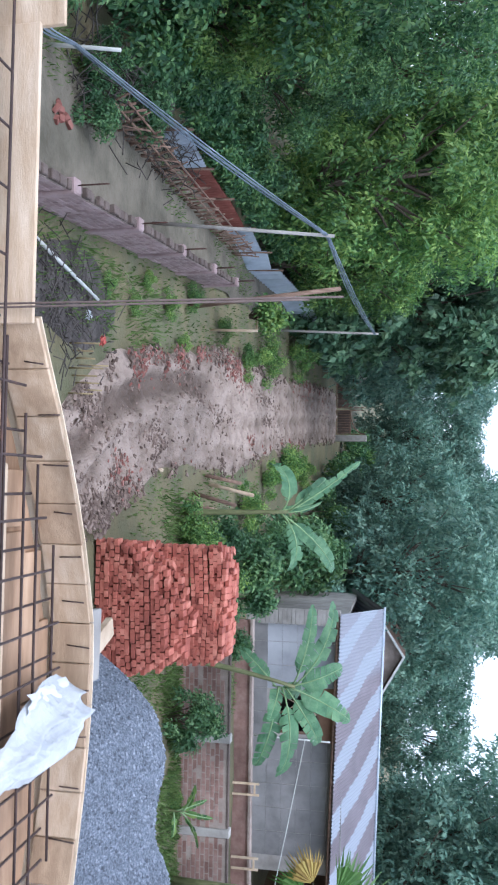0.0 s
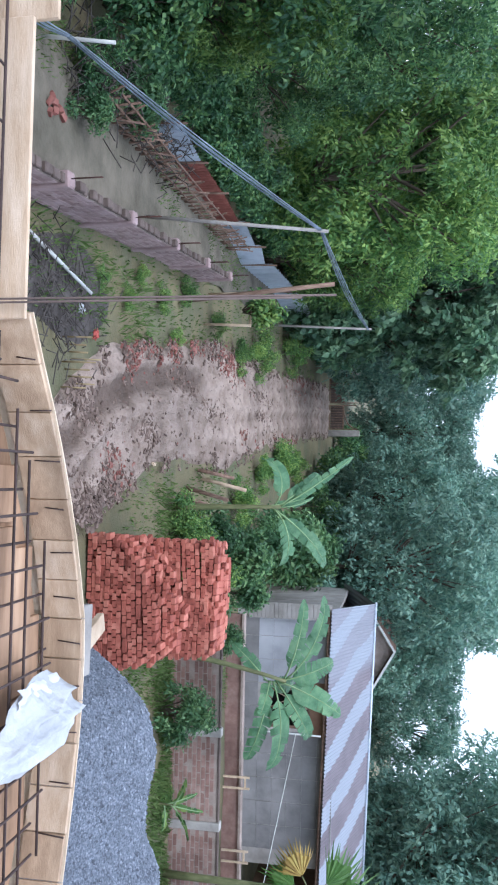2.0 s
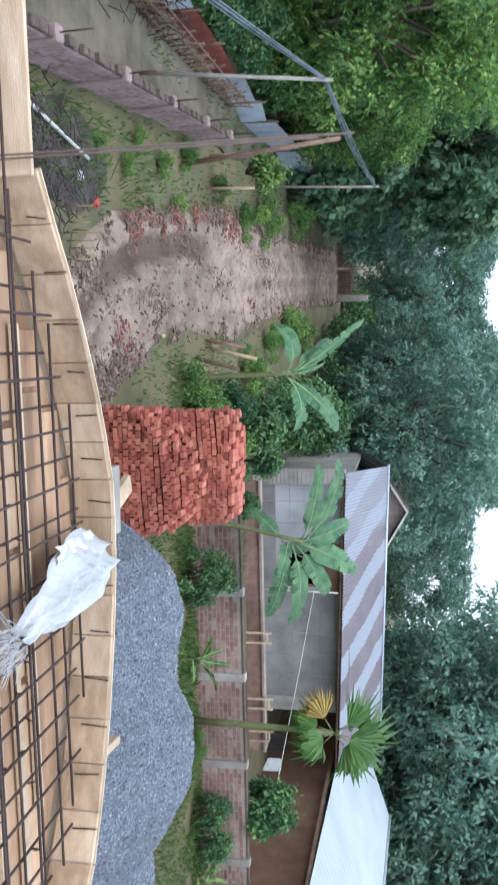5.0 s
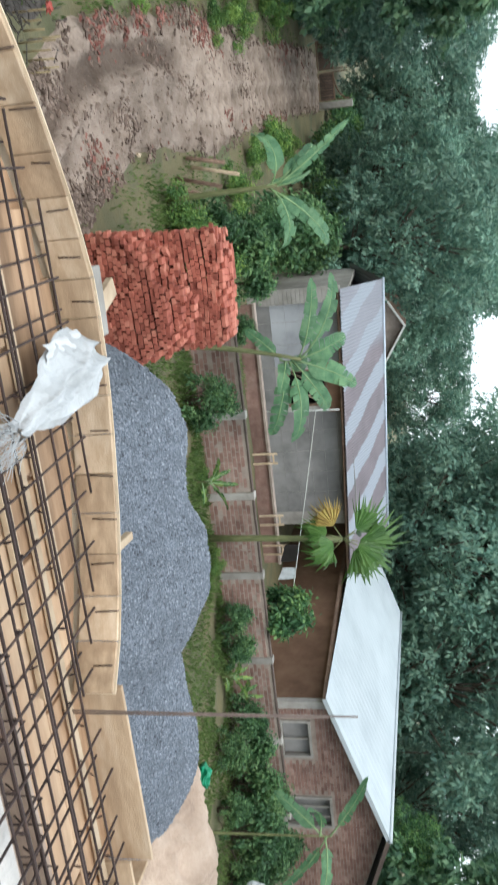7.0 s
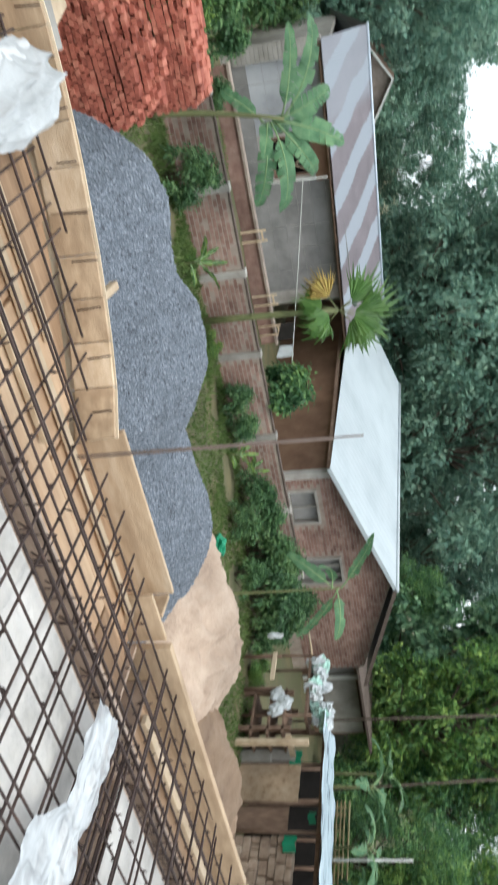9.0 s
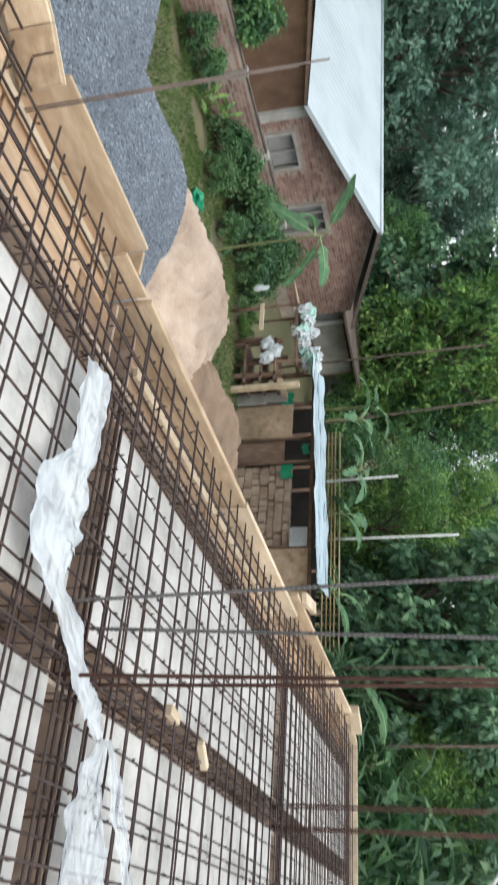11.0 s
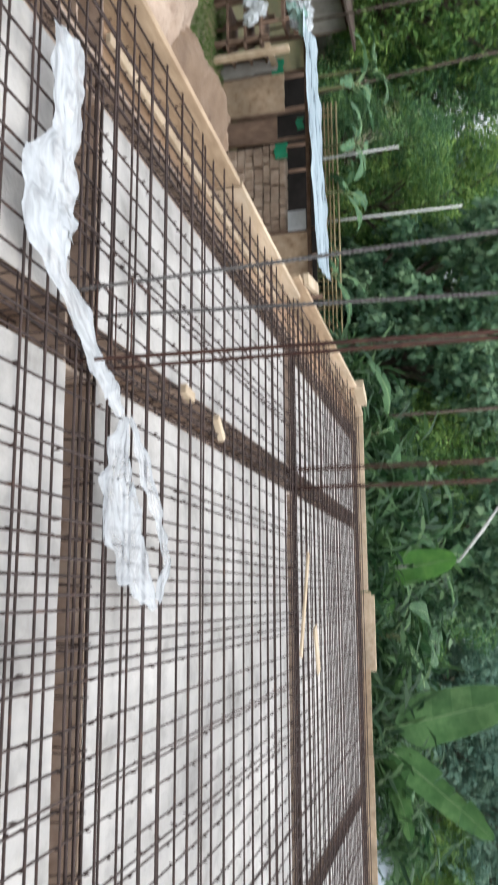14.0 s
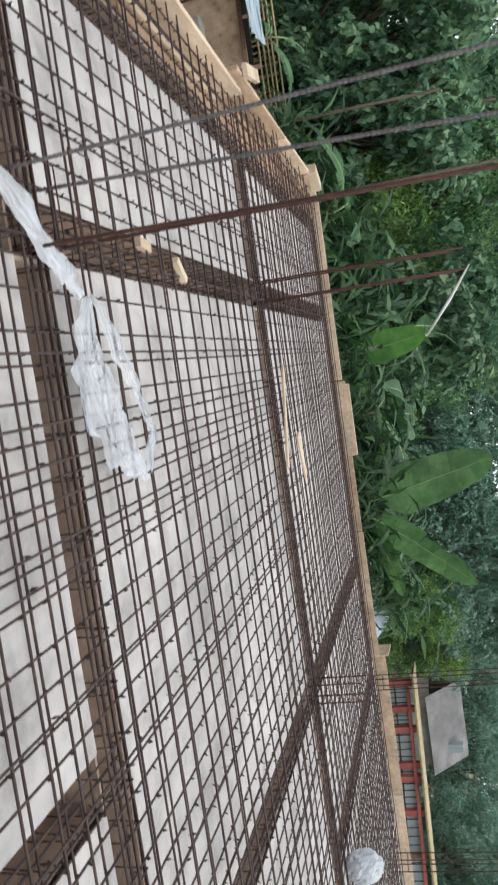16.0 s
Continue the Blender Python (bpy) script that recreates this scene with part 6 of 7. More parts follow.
# ---- trees and plants ----
T = [
    tree("leafy_tree", 10, 3.8, 1, M_LEAF, (0.2, 0.085), 23800, "dense green tree with small leaves", low=0.06),
    tree("broad_leaved_tree", 10, 3.8, 2, M_LEAFDARK, (0.38, 0.23), 12600, "dark tree with broad leaves", low=0.05),
    tree("bluish_tree", 10, 4.2, 3, M_LEAFHAZE, (0.27, 0.12), 21000, "tree at the back of the yard with haze in its leaf colour", low=0.1),
    tree("pale_tree", 8, 3.2, 4, M_LEAFLIGHT, (0.22, 0.085), 17500, "yellow-green tree with feathery leaves", low=0.2),
]
spots = [
    [(-9.6, 12.5, 0.75), (-11.5, 18, 0.95), (-9.8, 18.5, 0.6), (-13, 25, 1.2), (-14, 16, 1.1), (-12, 32, 1.25), (-17, 38, 1.4), (-9.6, 30, 1.0), (-10.5, 9.5, 0.8), (30, 19.5, 1.1), (23.5, 4, 1.05), (27, 0.5, 1.1), (30, 8, 1.3), (23.5, 7.5, 0.85), (22.5, 12.5, 0.7), (25.5, 26, 0.74), (24.5, -6.6, 0.48), (22.5, -3.6, 0.5)],
    [(-7.6, 33.5, 0.93), (-10.2, 33, 0.9), (-7.8, 36, 1.0), (-9.5, 41, 1.1), (-12, 46, 1.25), (20.5, 1.0, 0.75), (20.8, 5.6, 0.72), (22, 8, 0.8), (26, 5.5, 1.1), (27.5, 23.5, 0.95)],
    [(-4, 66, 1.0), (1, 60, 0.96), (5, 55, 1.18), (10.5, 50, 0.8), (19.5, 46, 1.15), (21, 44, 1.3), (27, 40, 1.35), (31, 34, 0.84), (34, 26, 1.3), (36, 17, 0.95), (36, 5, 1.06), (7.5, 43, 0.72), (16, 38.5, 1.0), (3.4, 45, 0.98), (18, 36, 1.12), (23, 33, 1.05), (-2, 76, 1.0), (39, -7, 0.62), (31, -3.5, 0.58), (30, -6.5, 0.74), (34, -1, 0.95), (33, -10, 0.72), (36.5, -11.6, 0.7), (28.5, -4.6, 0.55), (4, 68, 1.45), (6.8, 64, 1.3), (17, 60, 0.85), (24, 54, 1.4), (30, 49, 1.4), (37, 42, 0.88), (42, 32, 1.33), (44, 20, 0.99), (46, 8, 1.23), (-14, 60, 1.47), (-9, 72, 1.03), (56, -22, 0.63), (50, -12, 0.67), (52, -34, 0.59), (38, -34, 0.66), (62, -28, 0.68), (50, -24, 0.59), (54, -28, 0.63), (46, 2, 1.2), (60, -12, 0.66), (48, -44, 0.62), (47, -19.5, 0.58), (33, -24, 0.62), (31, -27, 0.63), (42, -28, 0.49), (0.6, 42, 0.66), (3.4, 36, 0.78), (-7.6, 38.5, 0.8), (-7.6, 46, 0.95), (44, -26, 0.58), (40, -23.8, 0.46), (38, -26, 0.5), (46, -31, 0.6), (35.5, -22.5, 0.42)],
    [(-9.0, 23.5, 0.95), (-7.9, 28.0, 0.75), (-8.6, 13.8, 0.5), (21, 3.2, 0.7), (23, 11, 0.7), (-10.5, 26.5, 1.2), (27.5, -7.6, 0.62), (31.5, -10.6, 0.6), (29, 13.5, 0.92), (27.5, 21, 1.25)],
]
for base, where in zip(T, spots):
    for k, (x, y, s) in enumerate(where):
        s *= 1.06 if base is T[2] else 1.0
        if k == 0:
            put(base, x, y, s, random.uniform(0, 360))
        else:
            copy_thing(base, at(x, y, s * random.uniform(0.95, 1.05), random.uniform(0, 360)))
S = [shrub("shrub", 0.8, 1.3, 21, M_SHRUB, (0.12, 0.055), 2800, "bushy green shrub with small leaves"), shrub("low_bush", 1.0, 1.2, 22, M_LEAFLIGHT, (0.1, 0.052), 4400, "light green low leafy bush"),
     shrub("reed_bush", 1.1, 2.6, 24, M_REED, (0.5, 0.06), 2600, "bush of long narrow drooping leaves"),
     shrub("thicket", 1.7, 2.6, 23, M_LEAF, (0.2, 0.1), 5200, "dark tangled thicket below the trees")]
sp = [[(4.4, 16.2, 0.9), (9.9, 16.7, 0.7), (10.6, 16.5, 0.75), (13.0, 16.2, 1.0), (14.0, 15.8, 1.1), (14.9, 15.2, 1.1), (-5.6, 11, 0.6), (-6.4, 12.5, 0.8), (-7.3, 10.2, 1.0), (0.9, 18.5, 1.0), (1.6, 20, 1.3), (2.6, 21.5, 1.3), (15.6, 14.6, 0.9), (3.9, 21.4, 0.7), (13.6, 14.6, 0.7), (12.4, 15.2, 0.6), (12.6, 16.6, 0.9), (14.4, 16.4, 1.0), (15.2, 16.2, 1.1), (16.2, 15.6, 1.1), (16.8, 16.6, 1.2), (15.4, 17.2, 1.1), (1.8, 26.5, 1.9), (2.4, 30.5, 2.2), (1.4, 23.5, 1.5)],
      [(0.9, 16.9, 0.75), (1.9, 18.2, 1.2), (-3.9, 23, 0.7), (-4.3, 26, 0.9), (-5.6, 33, 1.1), (-1.0, 31, 1.0), (-0.6, 27, 0.8), (16, 13.8, 0.6), (-0.9, 35, 1.0), (-4.2, 20.3, 0.5), (0.4, 23, 0.9), (-3.4, 13.5, 0.3), (-3.8, 15.5, 0.35), (-3.2, 16.6, 0.3), (-4.3, 17.3, 0.4), (-3.5, 12.3, 0.22), (-2.9, 14.8, 0.2), (-4.0, 14.2, 0.25), (8.4, 16.7, 0.4), (6.3, 16.6, 0.35)],
      [(15.2, 2.6, 1.2), (15.4, 0.2, 1.15), (16.4, 1.8, 1.3), (16.2, -1.6, 1.2), (15.6, -3.6, 1.1), (17.4, -2.6, 1.3), (17.8, 0.6, 1.4), (16.8, 3.8, 1.2), (18.2, 2.2, 1.4), (17.2, -4.6, 1.2)],
      [(-7.9, 12.2, 0.7), (-8.3, 14.6, 0.7), (-8.6, 16.4, 0.9), (-8.9, 13.2, 1.0), (-8.3, 17.8, 0.8), (-8.3, 19.6, 0.8), (-6.6, 11.2, 0.4), (-8.8, 22.5, 0.7), (-8.4, 25.5, 0.8), (-8.2, 15, 0.9), (-8.0, 18, 1.0), (-8.3, 21, 1.0), (-8.6, 24.5, 1.1), (-8.4, 31, 1.1), (-8.2, 35, 1.1), (-7.7, 40, 1.1), (0.9, 36, 1.2), (2.5, 41, 1.3), (-0.5, 46, 1.4), (-1.0, 52, 1.5), (5, 33, 1.2), (9, 33.5, 1.2), (13, 33, 1.2), (27, 22, 1.3), (23.5, 14.5, 1.0), (21, 11, 1.0), (20.4, 8.6, 1.0), (20.2, 3.6, 1.0), (19.2, 0.8, 0.9), (19.6, -1.8, 1.0), (18.6, 2.4, 0.9), (20.8, -4.6, 0.6), (25.8, 12, 1.3), (27, 17, 1.3), (-7.4, 8.6, 0.9), (-9, 10.5, 1.1), (-2, 58, 1.5), (-8.5, 55, 1.6), (-7.6, 50, 1.4), (23, 22, 1.0), (23.5, -9, 0.5), (24.5, -6, 0.6), (22, -6.5, 0.5), (30, -9.5, 1.1), (32, -12.5, 1.0), (31, -20, 1.0), (27, -21, 0.9)]]
for base, where in zip(S, sp):
    for k, (x, y, s) in enumerate(where):
        put(base, x, y, s, 40) if k == 0 else copy_thing(base, at(x, y, s * random.uniform(0.9, 1.1), random.uniform(0, 360)))

# climbing plant on a small frame beside the track
vf = thing("plant_frame", "pale stick frame under a climbing plant", "frame")
part("post", Mesh().tube([(-4.05, 19.4, GROUND - 0.05), (-4.0, 19.4, GROUND + 1.15)], 0.035, 6), M_PALEWOOD, vf)
part("post", Mesh().tube([(-4.9, 19.9, GROUND - 0.05), (-4.9, 19.9, GROUND + 1.15)], 0.035, 6), M_PALEWOOD, vf)
part("rail", Mesh().tube([(-4.0, 19.4, GROUND + 1.12), (-4.95, 19.9, GROUND + 1.12)], 0.03, 6), M_PALEWOOD, vf)
vine = shrub("climbing_plant", 0.55, 0.9, 31, M_LEAFLIGHT, (0.12, 0.07), 1500, "light green climbing plant spilling over a stick frame", "climber")
vine.matrix_basis = pose(-4.4, 19.6, GROUND + 1.0)

banana("banana_plant", 0.3, 17.0, 2.3, [(176, 58, 1.55, 0.3, 0.3, -50), (172, 52, 1.15, 0.32, 1.3, -75), (200, 22, 1.15, 0.5, 2.2, -40), (-14, 36, 1.35, 0.46, 1.9, 45), (4, 54, 1.75, 0.42, 1.3, 60), (85, 70, 0.9, 0.26, 0.7), (178, 80, 0.7, 0.16, 0.3, -60)], "banana plant with long arching leaves", seed=2, stem_r=0.08, lean=(-0.05, 0))
banana("banana_plant", 3.2, 16.3, 2.55, [(182, 40, 1.7, 0.46, 1.2, -55), (200, 22, 1.5, 0.34, 1.2, -75), (172, 74, 1.05, 0.52, 1.1, -78), (3, 70, 1.3, 0.54, 0.9, 58), (-8, 38, 1.5, 0.42, 1.5, 72), (-14, 16, 1.75, 0.46, 1.3, 50), (-20, -8, 1.6, 0.46, 1.2, 68), (-85, 10, 0.8, 0.34, 1.4), (190, -40, 0.9, 0.34, 1.0, -62), (60, 50, 1.0, 0.4, 1.2)], "banana plant with torn drooping leaves by a brick stack", seed=5, stem_r=0.075, lean=(0.5, 0.2))
banana("banana_plant", 12.6, 12.9, 2.75, [(150, 40, 1.25, 0.28, 0.5, 60), (-45, -34, 1.2, 0.26, 0.7, -60), (-60, 10, 1.0, 0.3, 1.2, 60), (160, -45, 1.1, 0.32, 0.7, -60), (170, 10, 0.9, 0.3, 1.5, 60)], "banana plant before a brick gable", seed=7, leaf_mat=M_BANANA, stem_r=0.035, lean=(0.05, 0.1))


def crown(seed, n, length, width, rise=45, bend=1.3):
    """Fronds round a stem, the youngest upright."""
    r = random.Random(seed)
    out = []
    for k in range(n):
        hd = k * 137 + r.uniform(-25, 25)
        out.append((hd, rise + r.uniform(-22, 25) - 4 * k, length * r.uniform(0.75, 1.15), width * r.uniform(0.8, 1.15), bend * r.uniform(0.7, 1.25), r.uniform(-40, 40)))
    return out


for x, y, h, n, seed, mat in ((18.1, 11.9, 2.95, 6, 41, M_BANANA), (18.3, 10.5, 2.9, 6, 42, M_BANANA), (18.5, 9.4, 2.5, 5, 43, M_BANANA), (18.2, 7.2, 2.3, 4, 44, M_BANANA), (18.9, 12.8, 3.2, 5, 45, M_BANANADULL)):
    banana("banana_plant", x, y, h, crown(seed, n, 1.05, 0.38), "banana plant rising behind the shed", leaf_mat=mat, seed=seed, stem_r=0.07)
# the close bananas past the slab edge
banana("banana_plant", 15.6, -2.5, 3.0, [(84, 76, 2.2, 1.0, 0.12, 82), (-98, 55, 2.2, 0.66, 0.35, -75), (-88, 34, 1.6, 0.56, 0.7, -60), (-95, 5, 1.3, 0.4, 1.0), (90, 20, 1.5, 0.34, 1.1), (60, 50, 1.3, 0.3, 1.0), (-30, 60, 1.4, 0.3, 0.8)], "tall banana plant with broad leaves past the slab edge", seed=13, stem_r=0.12, leaf_mat=M_BANANABROAD)
bright = banana("banana_plant", 15.5, 0.3, 3.2, [(100, 82, 1.25, 0.66, 0.3, 70), (-80, 30, 0.9, 0.32, 1.2), (-60, 0, 1.2, 0.32, 1.1), (20, 40, 1.3, 0.32, 0.9)], "banana plant with one broad bright leaf", seed=15, stem_r=0.1, leaf_mat=M_BANANABRIGHT)
part("bare_leaf_stalk", Mesh().tube([(0, 0.05, 3.1), (-0.02, 0.2, 4.7), (-0.05, 0.75, 5.15), (-0.08, 1.3, 5.55)], [0.03, 0.025, 0.035, 0.015], 6), M_POLE, bright)
for x, y, h, n, seed in ((17.0, -0.9, 3.6, 7, 51), (17.2, 3.2, 3.2, 6, 52), (16.6, 1.6, 2.9, 6, 53), (16.9, -3.6, 3.2, 7, 54), (18.2, 0.8, 4.2, 7, 55)):
    banana("banana_plant", x, y, h, crown(seed, n, 1.7, 0.5), "banana plant in the dense growth past the slab", leaf_mat=M_BANANADULL, seed=seed, stem_r=0.1)


# young sprouts in the grass
for x, y, k in ((6.25, 16.3, 1.0), (11.3, 16.4, 0.8), (12.1, 16.8, 0.9)):
    banana("banana_sprout", x, y, 0.35 * k, [(178, 35, 0.6 * k, 0.16, 0.8, 60), (0, 45, 0.65 * k, 0.16, 0.8, -60), (30, 75, 0.6 * k, 0.15, 0.3, 60), (150, 70, 0.55 * k, 0.14, 0.4, -60), (-10, 10, 0.5 * k, 0.14, 0.9, 50)], "young light green banana sprout in the grass", leaf_mat=M_LEAFLIGHT, seed=int(20 + x), stem_r=0.035)
# fan palm between the houses
def fan_palm():
    t = thing("fan_palm", "small fan palm with a drying yellow frond", "palm tree", (7.75, 16.6, GROUND))
    part("trunk", Mesh().tube([(0, 0, -0.1), (0.02, 0, 1.0), (0.05, 0, 2.2), (0.08, 0, 3.1)], [0.085, 0.075, 0.07, 0.06], 7), M_STEM, t)
    for k, (hd, rise, size, twist) in enumerate(((168, 58, 0.95, -68), (30, 72, 1.25, 75), (4, 40, 1.2, 70), (176, -30, 0.75, -75), (-8, -42, 0.85, 62), (-20, 66, 1.0, 55), (190, -66, 0.75, -55), (-100, -30, 0.7, 30), (100, 50, 0.9, 20))):
        fan = Mesh()
        ribs = 19
        ring = []
        for i in range(ribs):
            a = radians(-58 + 116 * i / (ribs - 1))
            ln = size * (1.0 - 0.25 * abs(math.sin(a))) * (1 + 0.08 * math.sin(i * 5.1 + k))
            d = Vector((math.cos(a), math.sin(a), 0))
            fold = 0.03 * size * (1 if i % 2 else -1)
            ring.append([d * ln * q + Vector((0, 0, fold * q - 0.28 * size * q ** 2.4)) for q in (0.04, 0.32, 0.6)] + [d * ln * (0.92 + 0.1 * math.sin(i * 2.1 + k)) - Vector((0, 0, (0.34 + 0.1 * math.sin(i * 3.3)) * size))])
        # webbed near the stalk, split into drooping fingers towards the rim
        for p, q in zip(ring[:-1], ring[1:]):
            fan.add([*p[:3], *q[:3]], [(0, 1, 4, 3), (1, 2, 5, 4)])
        for i, p in enumerate(ring):
            w = (ring[min(i + 1, ribs - 1)][2] - ring[max(i - 1, 0)][2]) * 0.24
            fan.add([p[2] - w, p[2] + w, p[3]], [(0, 1, 2)])
        m = Matrix.Translation((0.08, 0, 3.1)) @ pose(0, 0, 0, 0, -rise, hd) @ Matrix.Translation((0.35, 0, 0)) @ pose(0, 0, 0, twist)
        f = part("fan_leaf", fan, M_DRYLEAF if k == 3 else M_LEAFPALM, t)
        f.matrix_basis = m
        part("leaf_stalk", Mesh().tube([(-0.35, 0, 0), (0, 0, 0)], 0.014, 5), M_STEM, f)


M_LEAFPALM = shade("palm_leaf", [(0.2, (0.035, 0.095, 0.022)), (0.5, (0.08, 0.175, 0.04)), (0.85, (0.155, 0.26, 0.07))], 2.5, 0.4, 0, 0.1, island=0.1, spec=0.4, through_light=0.25)
fan_palm()

# slender trunks and poles among the trees
for k, (x, y, h, lx) in enumerate(((21.5, 16.4, 6.5, 0.2), (19.6, 9.2, 5.2, 0.0), (21, 13.6, 7, 0.6), (17.6, 3.6, 6.5, 0.1), (22, 6.5, 7, -0.5), (18.4, 10.2, 3.8, 0.1), (17.8, 5.3, 5.5, 0.0), (24.5, 30, 8, 0.1))):
    pole("slim_trunk", (x, y, GROUND - 0.1), (x, y + lx, GROUND + h), 0.035, M_POLE if k in (1, 5) else M_BARK, "slender bare trunk among the trees")


# grass tufts
def grass(name, areas, n, seed, h=0.12):
    r = np.random.default_rng(seed)
    c = []
    for x0, x1, y0, y1, w in areas:
        k = int(n * w)
        c.append(np.stack([r.uniform(x0, x1, k), r.uniform(y0, y1, k), np.full(k, GROUND + h * 0.3)], 1))
    c = np.concatenate(c)
    keep = np.array([noise2(p[0], p[1], 0.6, 8) > -0.25 and not abs(p[0] - road_mid(p[1])) < road_half(p[1]) * 0.93 for p in c])
    c = c[keep]
    nrm = np.tile([0, 0, 2.2], (len(c), 1))
    single(name, leaf_mesh("grass", c, nrm, h, 0.03, M_GRASS, seed, 0.0, True), None, "patchy short grass and weeds", "grass", kind="stuff")


grass("grass", [(2.9, 12, 9, 17.2, 0.4), (-1.0, 1.5, 13.5, 17.5, 0.012), (-6.0, -2.4, 9, 17.2, 0.03), (11, 17, 10, 17, 0.25), (-4, 6, 17, 26, 0.12), (-6, -3, 18, 45, 0.05)], 52000, 5, 0.1)
grass("tall_weeds", [(-3.9, -2.6, 9, 15, 0.09), (-0.2, 1.0, 15.5, 18, 0.05), (3.5, 12, 15.8, 17, 0.3), (-6.6, -5.6, 9, 24, 0.3)], 7000, 6, 0.24)

# ---- litter, poles and debris beside the track ----
M_CHAR = shade("dark_earth", [(0.2, (0.035, 0.03, 0.028)), (0.5, (0.075, 0.065, 0.058)), (0.85, (0.15, 0.135, 0.12))], 3, 0.95, 0, 0.9, 14, dist=0.05)


def char_point(u, v):
    a, q = 2 * math.pi * u, v
    x = -3.0 - 0.1 * q * math.sin(a) + 0.75 * q * math.cos(a) * (1 + 0.2 * math.sin(3 * a))
    y = 10.6 + 2.3 * q * math.sin(a)
    return (x, y, GROUND + 0.07 - 0.12 * q ** 3 + 0.04 * noise2(x, y, 3.0))


single("ash_heap", Mesh().sheet(40, 10, char_point), M_CHAR, "dark ashy patch of burnt debris", "debris")
tw = Mesh()
rt = random.Random(9)
for k in range(260):
    x, y = rt.gauss(-2.8, 0.5), rt.gauss(10.4, 1.0)
    a = rt.uniform(0, 6.28)
    ln = rt.uniform(0.1, 0.5)
    tw.tube([(x, y, GROUND + 0.07), (x + ln * math.cos(a), y + ln * math.sin(a), GROUND + rt.uniform(0.1, 0.25))], 0.008, 4)
for k in range(320):
    y = rt.uniform(10.5, 15.5)
    x = -6.35 - 0.05 * (y - 11) + rt.gauss(0, 0.3)
    a, ln = rt.uniform(0, 6.28), rt.uniform(0.2, 0.7)
    z = GROUND + 0.02 + 0.5 * rt.random() ** 2
    tw.tube([(x, y, z), (x + ln * 0.5 * math.cos(a), y + ln * 0.5 * math.sin(a), z + rt.uniform(0.05, 0.3)), (x + ln * math.cos(a), y + ln * math.sin(a), z + rt.uniform(0, 0.45))], 0.009, 4)
single("twigs", tw, M_CHAR, "scattered dark twigs on burnt debris", "twigs", kind="stuff")
pole("pale_pole", (-3.4, 9.6, GROUND + 0.1), (-3.05, 11.6, GROUND + 0.16), 0.028, M_POLE, "pale pole lying on dark debris")
crumpled("litter_bag", -2.78, 11.4, GROUND + 0.1, 0.09, 0.07, 0.06, 70, M_WHITEBAG, "small white scrap of litter on dark earth", "litter", 14)
crumpled("red_litter", -2.5, 12.0, GROUND + 0.1, 0.08, 0.06, 0.05, 71, M_REDPAINT, "small red scrap of litter in grass", "litter", 14)
crumpled("pale_stone", -0.56, 15.3, GROUND + 0.06, 0.04, 0.11, 0.04, 72, M_PALEWOOD, "pale stone at the track side", "stone", 14)
gs = thing("garden_stakes", "short yellowish bamboo stakes by the grass", "stakes")
for k in range(9):
    x, y = -2.3 + 0.09 * k, 11.0 + 0.12 * (k % 4)
    part("stake", Mesh().tube([(x, y, GROUND - 0.05), (x + 0.02, y, GROUND + random.uniform(0.25, 0.5))], 0.013, 5), M_BAMBOO, gs)
wp = thing("wood_pile", "small pile of split poles at the track side", "wood pile")
for k, (x, y, lx, ly, z) in enumerate(((0.05, 17.2, 0.75, 0.2, 0.15), (0.1, 17.5, 0.7, -0.1, 0.3), (-0.1, 17.8, 0.9, 0.1, 0.5), (-0.3, 19.3, 0.9, 0.2, 0.6), (-0.5, 18.9, 0.6, 0.5, 0.3))):
    part("log", Mesh().tube([(x, y, GROUND + 0.02), (x + lx * 0.3, y + ly, GROUND + 0.5 + z)], 0.045, 7), M_PALEWOOD if k % 2 else M_DARKWOOD, wp)
rb = thing("brick_rubble_pile", "small pile of broken bricks beside the path", "brick pile")
for k in range(9):
    part("broken_brick", Mesh().box((-0.06, -0.04, -0.03), (0.06, 0.04, 0.03), None, 0.012), M_REDBIT, rb).matrix_basis = pose(-5.3 + random.gauss(0, 0.13), 10.2 + random.gauss(0, 0.15), GROUND + 0.06 + random.uniform(0, 0.1), random.uniform(-40, 40), random.uniform(-40, 40), random.uniform(0, 360))

# clothes line and a dark parked cart between the houses
cl_ = thing("clothes_line", "thin white clothes line with hanging washing", "clothes line")
part("line", Mesh().tube([(6.9, 23.6, -1.3), (8.6, 21.4, -1.5), (10.6, 18.6, -1.75)], 0.012, 4), M_POLE, cl_)
for k, (x, y, z, w) in enumerate(((10.0, 19.44, -1.83, 0.32), (9.6, 20.0, -1.8, 0.5))):
    part("washing", Mesh().sheet(6, 6, lambda a, b: (x + w * 0.58 * a, y - w * 0.8 * a + 0.03 * math.sin(a * 9 + b * 3), z + 0.16 - (0.36 + 0.1 * a) * b)), M_DARK if k else M_WHITEBAG, cl_)
round_bush = shrub("round_bush", 0.62, 1.15, 35, M_LEAF, (0.15, 0.07), 4200, "dense rounded dark green bush before the house")
round_bush.matrix_basis = pose(10.35, 17.8, GROUND + 0.9)

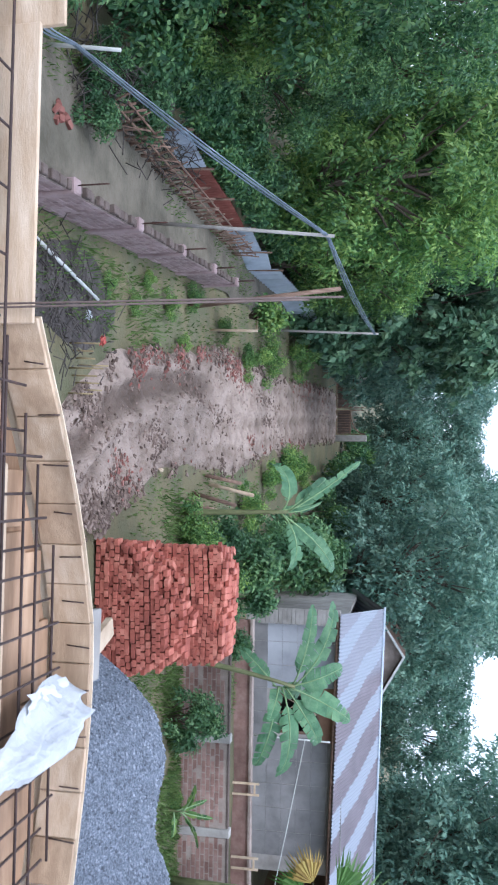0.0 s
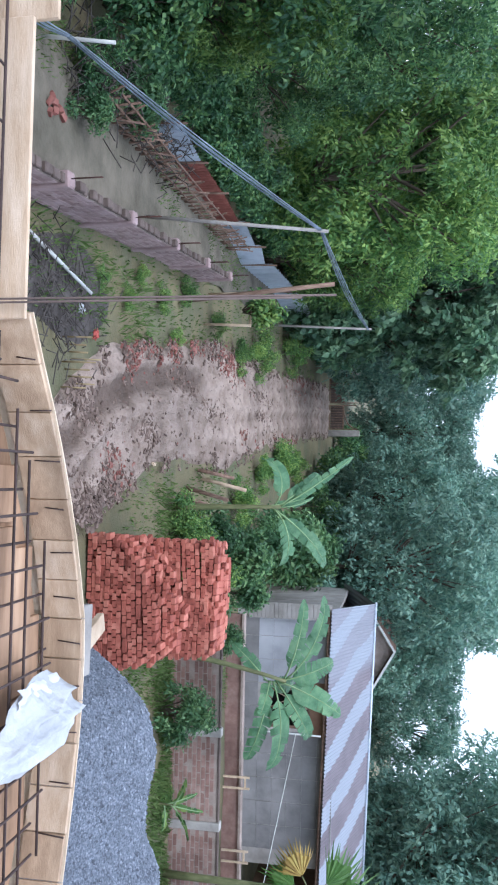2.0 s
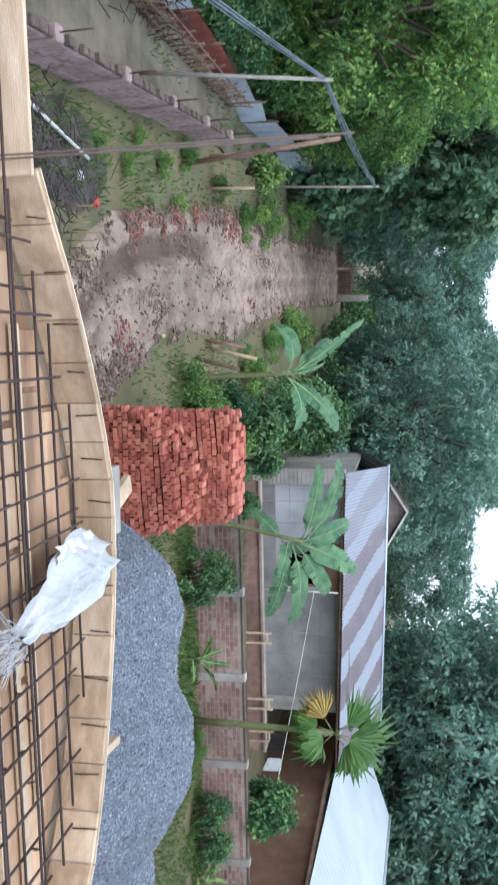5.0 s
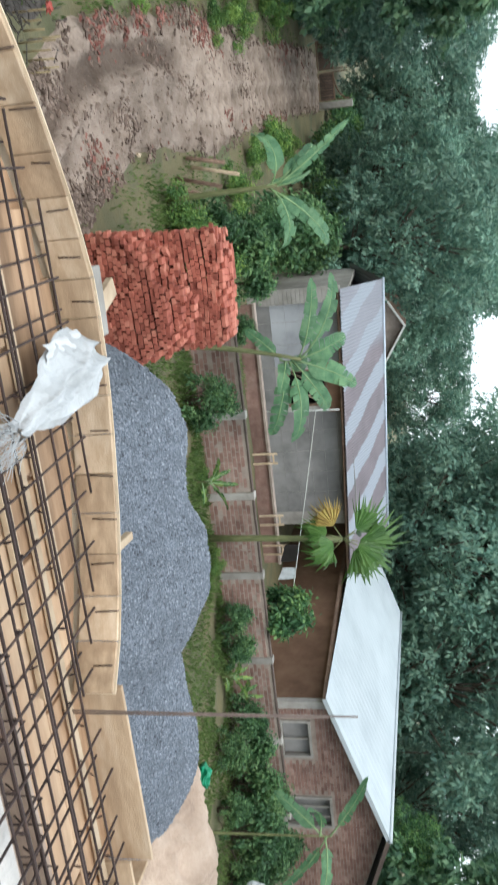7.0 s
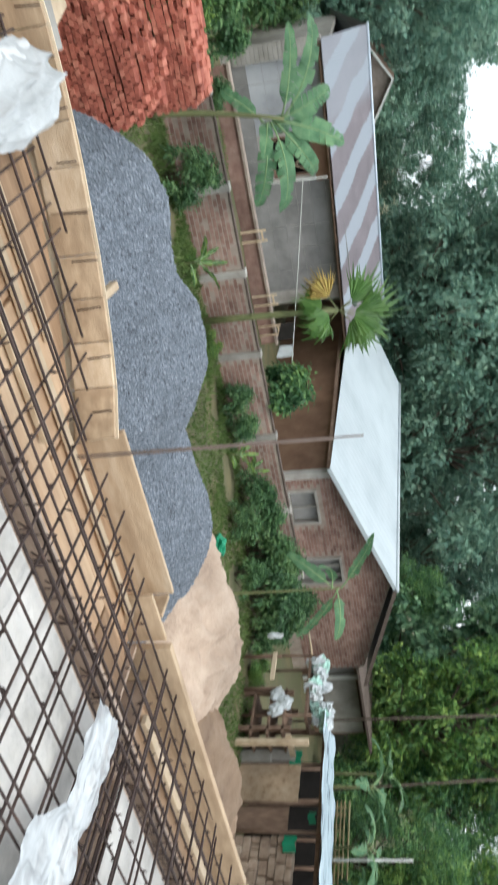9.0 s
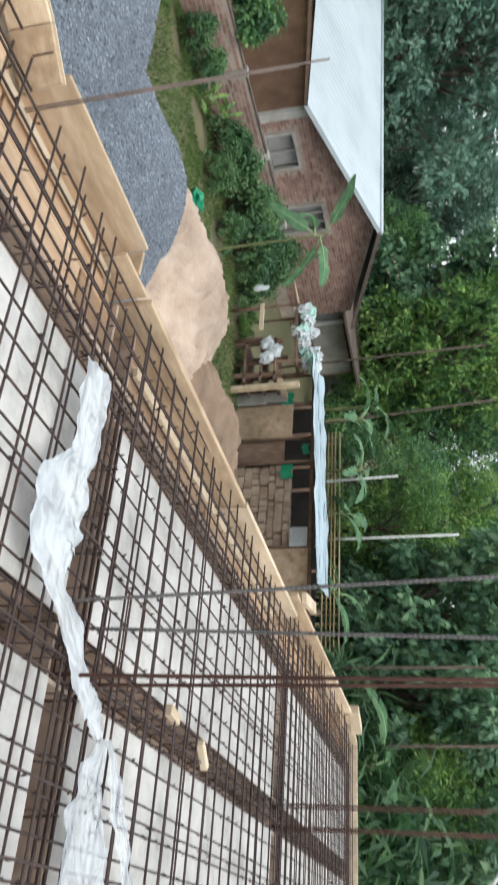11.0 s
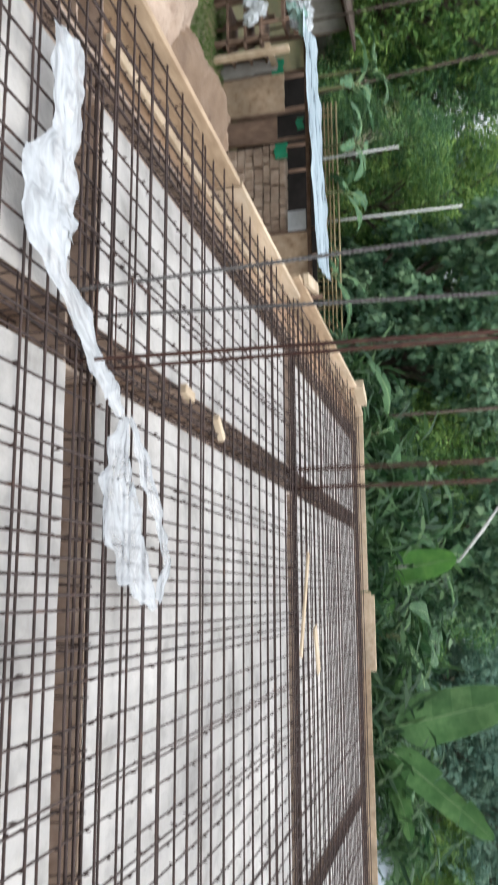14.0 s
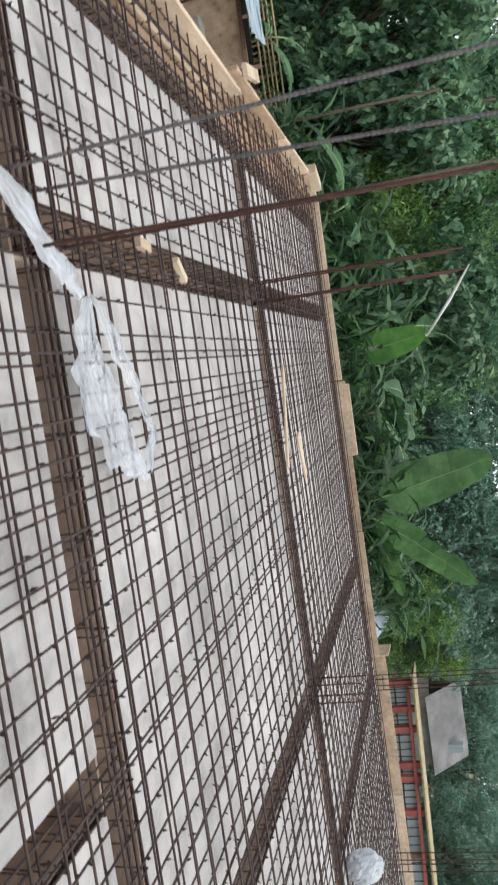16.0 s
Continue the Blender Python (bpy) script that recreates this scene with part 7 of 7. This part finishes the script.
# ---- far buildings past the slab ----
rbld = thing("red_columned_building", "low far building with barred windows and haze in the colour of its red columns", "building", (0, 0, -0.42))
o, e = Vector((28.2, -11.1, 0)), Vector((23.4, -20.0, 0))
COLUMNS = (0.0, 0.085, 0.15, 0.262, 0.303, 0.405, 0.53, 0.66, 0.82, 1.0)
for k, f in enumerate(COLUMNS):
    p = o.lerp(e, f)
    w2 = 0.1 if k < 6 else 0.07
    part("column", Mesh().box((p.x - w2, p.y - w2, GROUND - 0.1), (p.x + w2, p.y + w2, -0.05)), M_HAZEDRED if k < 6 else M_DARKWOOD, rbld)
    if k < len(COLUMNS) - 1:
        q = o.lerp(e, COLUMNS[k + 1])
        w = part("window", Mesh().add([(p.x + 0.1, p.y, -1.45), (q.x + 0.1, q.y, -1.45), (q.x + 0.1, q.y, -0.3), (p.x + 0.1, p.y, -0.3), (p.x + 0.16, p.y, -1.45), (q.x + 0.16, q.y, -1.45), (q.x + 0.16, q.y, -0.3), (p.x + 0.16, p.y, -0.3)], [(0, 1, 2, 3), (7, 6, 5, 4), (3, 2, 6, 7), (0, 4, 5, 1)]), M_WHITEROOF, rbld, "pale grey barred window")
        for g in (0.2, 0.4, 0.6, 0.8):
            c = p.lerp(q, g)
            part("mullion", Mesh().tube([c + Vector((0.08, 0, -1.45)), c + Vector((0.08, 0, -0.3))], 0.018, 4), M_BARK, w)
        for z in (-0.7, -1.1):
            part("rail", Mesh().tube([p + Vector((0.07, 0, z)), q + Vector((0.07, 0, z))], 0.022, 4), M_BARK, w)
part("wall", Mesh().add([(o.x + 0.12, o.y, GROUND - 0.1), (e.x + 0.12, e.y, GROUND - 0.1), (e.x + 0.12, e.y, -1.45), (o.x + 0.12, o.y, -1.45), (o.x + 0.3, o.y, GROUND - 0.1), (e.x + 0.3, e.y, GROUND - 0.1), (e.x + 0.3, e.y, -1.45), (o.x + 0.3, o.y, -1.45)], [(0, 1, 2, 3), (7, 6, 5, 4), (3, 2, 6, 7)]), M_CEMENT, rbld)
part("roof", Mesh().add([(o.x - 0.3, o.y + 0.4, -0.05), (e.x - 0.3, e.y - 0.4, -0.05), (e.x + 0.9, e.y - 0.2, -0.02), (o.x + 0.9, o.y + 0.4, -0.02), (o.x - 0.3, o.y + 0.4, 0.01), (e.x - 0.3, e.y - 0.4, 0.01), (e.x + 0.9, e.y - 0.2, 0.05), (o.x + 0.9, o.y + 0.4, 0.05)], [(3, 2, 1, 0), (4, 5, 6, 7), (0, 1, 5, 4)]), M_BAMBOO, rbld)
part("beam", Mesh().add([(o.x - 0.16, o.y, -0.3), (e.x - 0.16, e.y, -0.3), (e.x - 0.16, e.y, -0.2), (o.x - 0.16, o.y, -0.2), (o.x + 0.05, o.y, -0.3), (e.x + 0.05, e.y, -0.3), (e.x + 0.05, e.y, -0.2), (o.x + 0.05, o.y, -0.2)], [(0, 1, 2, 3), (7, 6, 5, 4), (3, 2, 6, 7), (0, 4, 5, 1)]), M_HAZEDRED, rbld)
rh = thing("rear_house", "small plastered house with a dark sheet roof behind the yard", "house", (7.0, 36.6, GROUND))
part("wall", Mesh().box((-2.0, -1.0, -0.1), (1.75, 3.0, 3.35)).add([(-2.0, -1.0, 3.35), (1.75, -1.0, 3.35), (-0.2, -1.0, 4.5), (-2.0, 3.0, 3.35), (1.75, 3.0, 3.35), (-0.2, 3.0, 4.5)], [(0, 1, 2), (5, 4, 3), (1, 4, 5, 2), (0, 2, 5, 3)]), M_MORTAR, rh)
for k, (a, b, c, d) in enumerate((((-0.2, 4.62), (2.1, 3.3), (2.1, 3.2), (-0.2, 4.52)), ((-2.3, 3.3), (-0.2, 4.62), (-0.2, 4.52), (-2.3, 3.2)))):
    q = [a, b, c, d]
    rf_ = part("roof", Mesh().add([(x, -1.35, z) for x, z in q] + [(x, 3.3, z) for x, z in q], [(3, 2, 1, 0), (4, 5, 6, 7), (0, 1, 5, 4), (2, 3, 7, 6), (1, 2, 6, 5), (3, 0, 4, 7)]), M_DARKWOOD, rh)
    part("barge_board", Mesh().add([(x, -1.36, z) for x, z in q] + [(x, -1.42, z) for x, z in q], [(0, 1, 2, 3), (7, 6, 5, 4), (0, 4, 5, 1), (2, 6, 7, 3), (1, 5, 6, 2), (3, 7, 4, 0)]), M_POLE, rf_)
for x in (-0.5, -0.15, 0.2):
    part("vent", Mesh().box((x, -1.03, 3.1), (x + 0.2, -0.99, 3.3)), M_POLE, rh)
gh = thing("grey_roofed_house", "far house with a grey sheet roof", "house", (41.5, -18.5, GROUND - 0.1))
part("wall", Mesh().box((-1.6, -1.6, -0.1), (1.6, 1.6, 2.6)), M_CEMENT, gh)
part("roof", Mesh().add([(-2, -2, 2.5), (-2, 2, 2.5), (0, 2, 4.2), (0, -2, 4.2), (2, -2, 2.5), (2, 2, 2.5)], [(0, 3, 2, 1), (3, 4, 5, 2)]), M_BLOCK, gh)
part("chimney", Mesh().box((-1.1, -1.3, 3.1), (-0.7, -0.9, 4.0)), M_WHITEROOF, gh, "white painted vent stack")
sr = thing("small_tarp_roof", "small lean-to of pale sheets past the slab edge", "lean-to")
part("sheet", Mesh().sheet(8, 6, lambda u, v: (16.0 + 1.2 * v, -3.7 - 1.6 * u, -0.28 + 0.25 * v + 0.03 * math.sin(u * 9))), M_TIN, sr)
for x, y in ((16.05, -3.75), (16.05, -5.25), (17.1, -3.75), (17.1, -5.25)):
    part("post", Mesh().tube([(x, y, GROUND - 0.05), (x, y, -0.3 if x < 16.5 else -0.08)], 0.035, 6), M_DARKWOOD, sr)
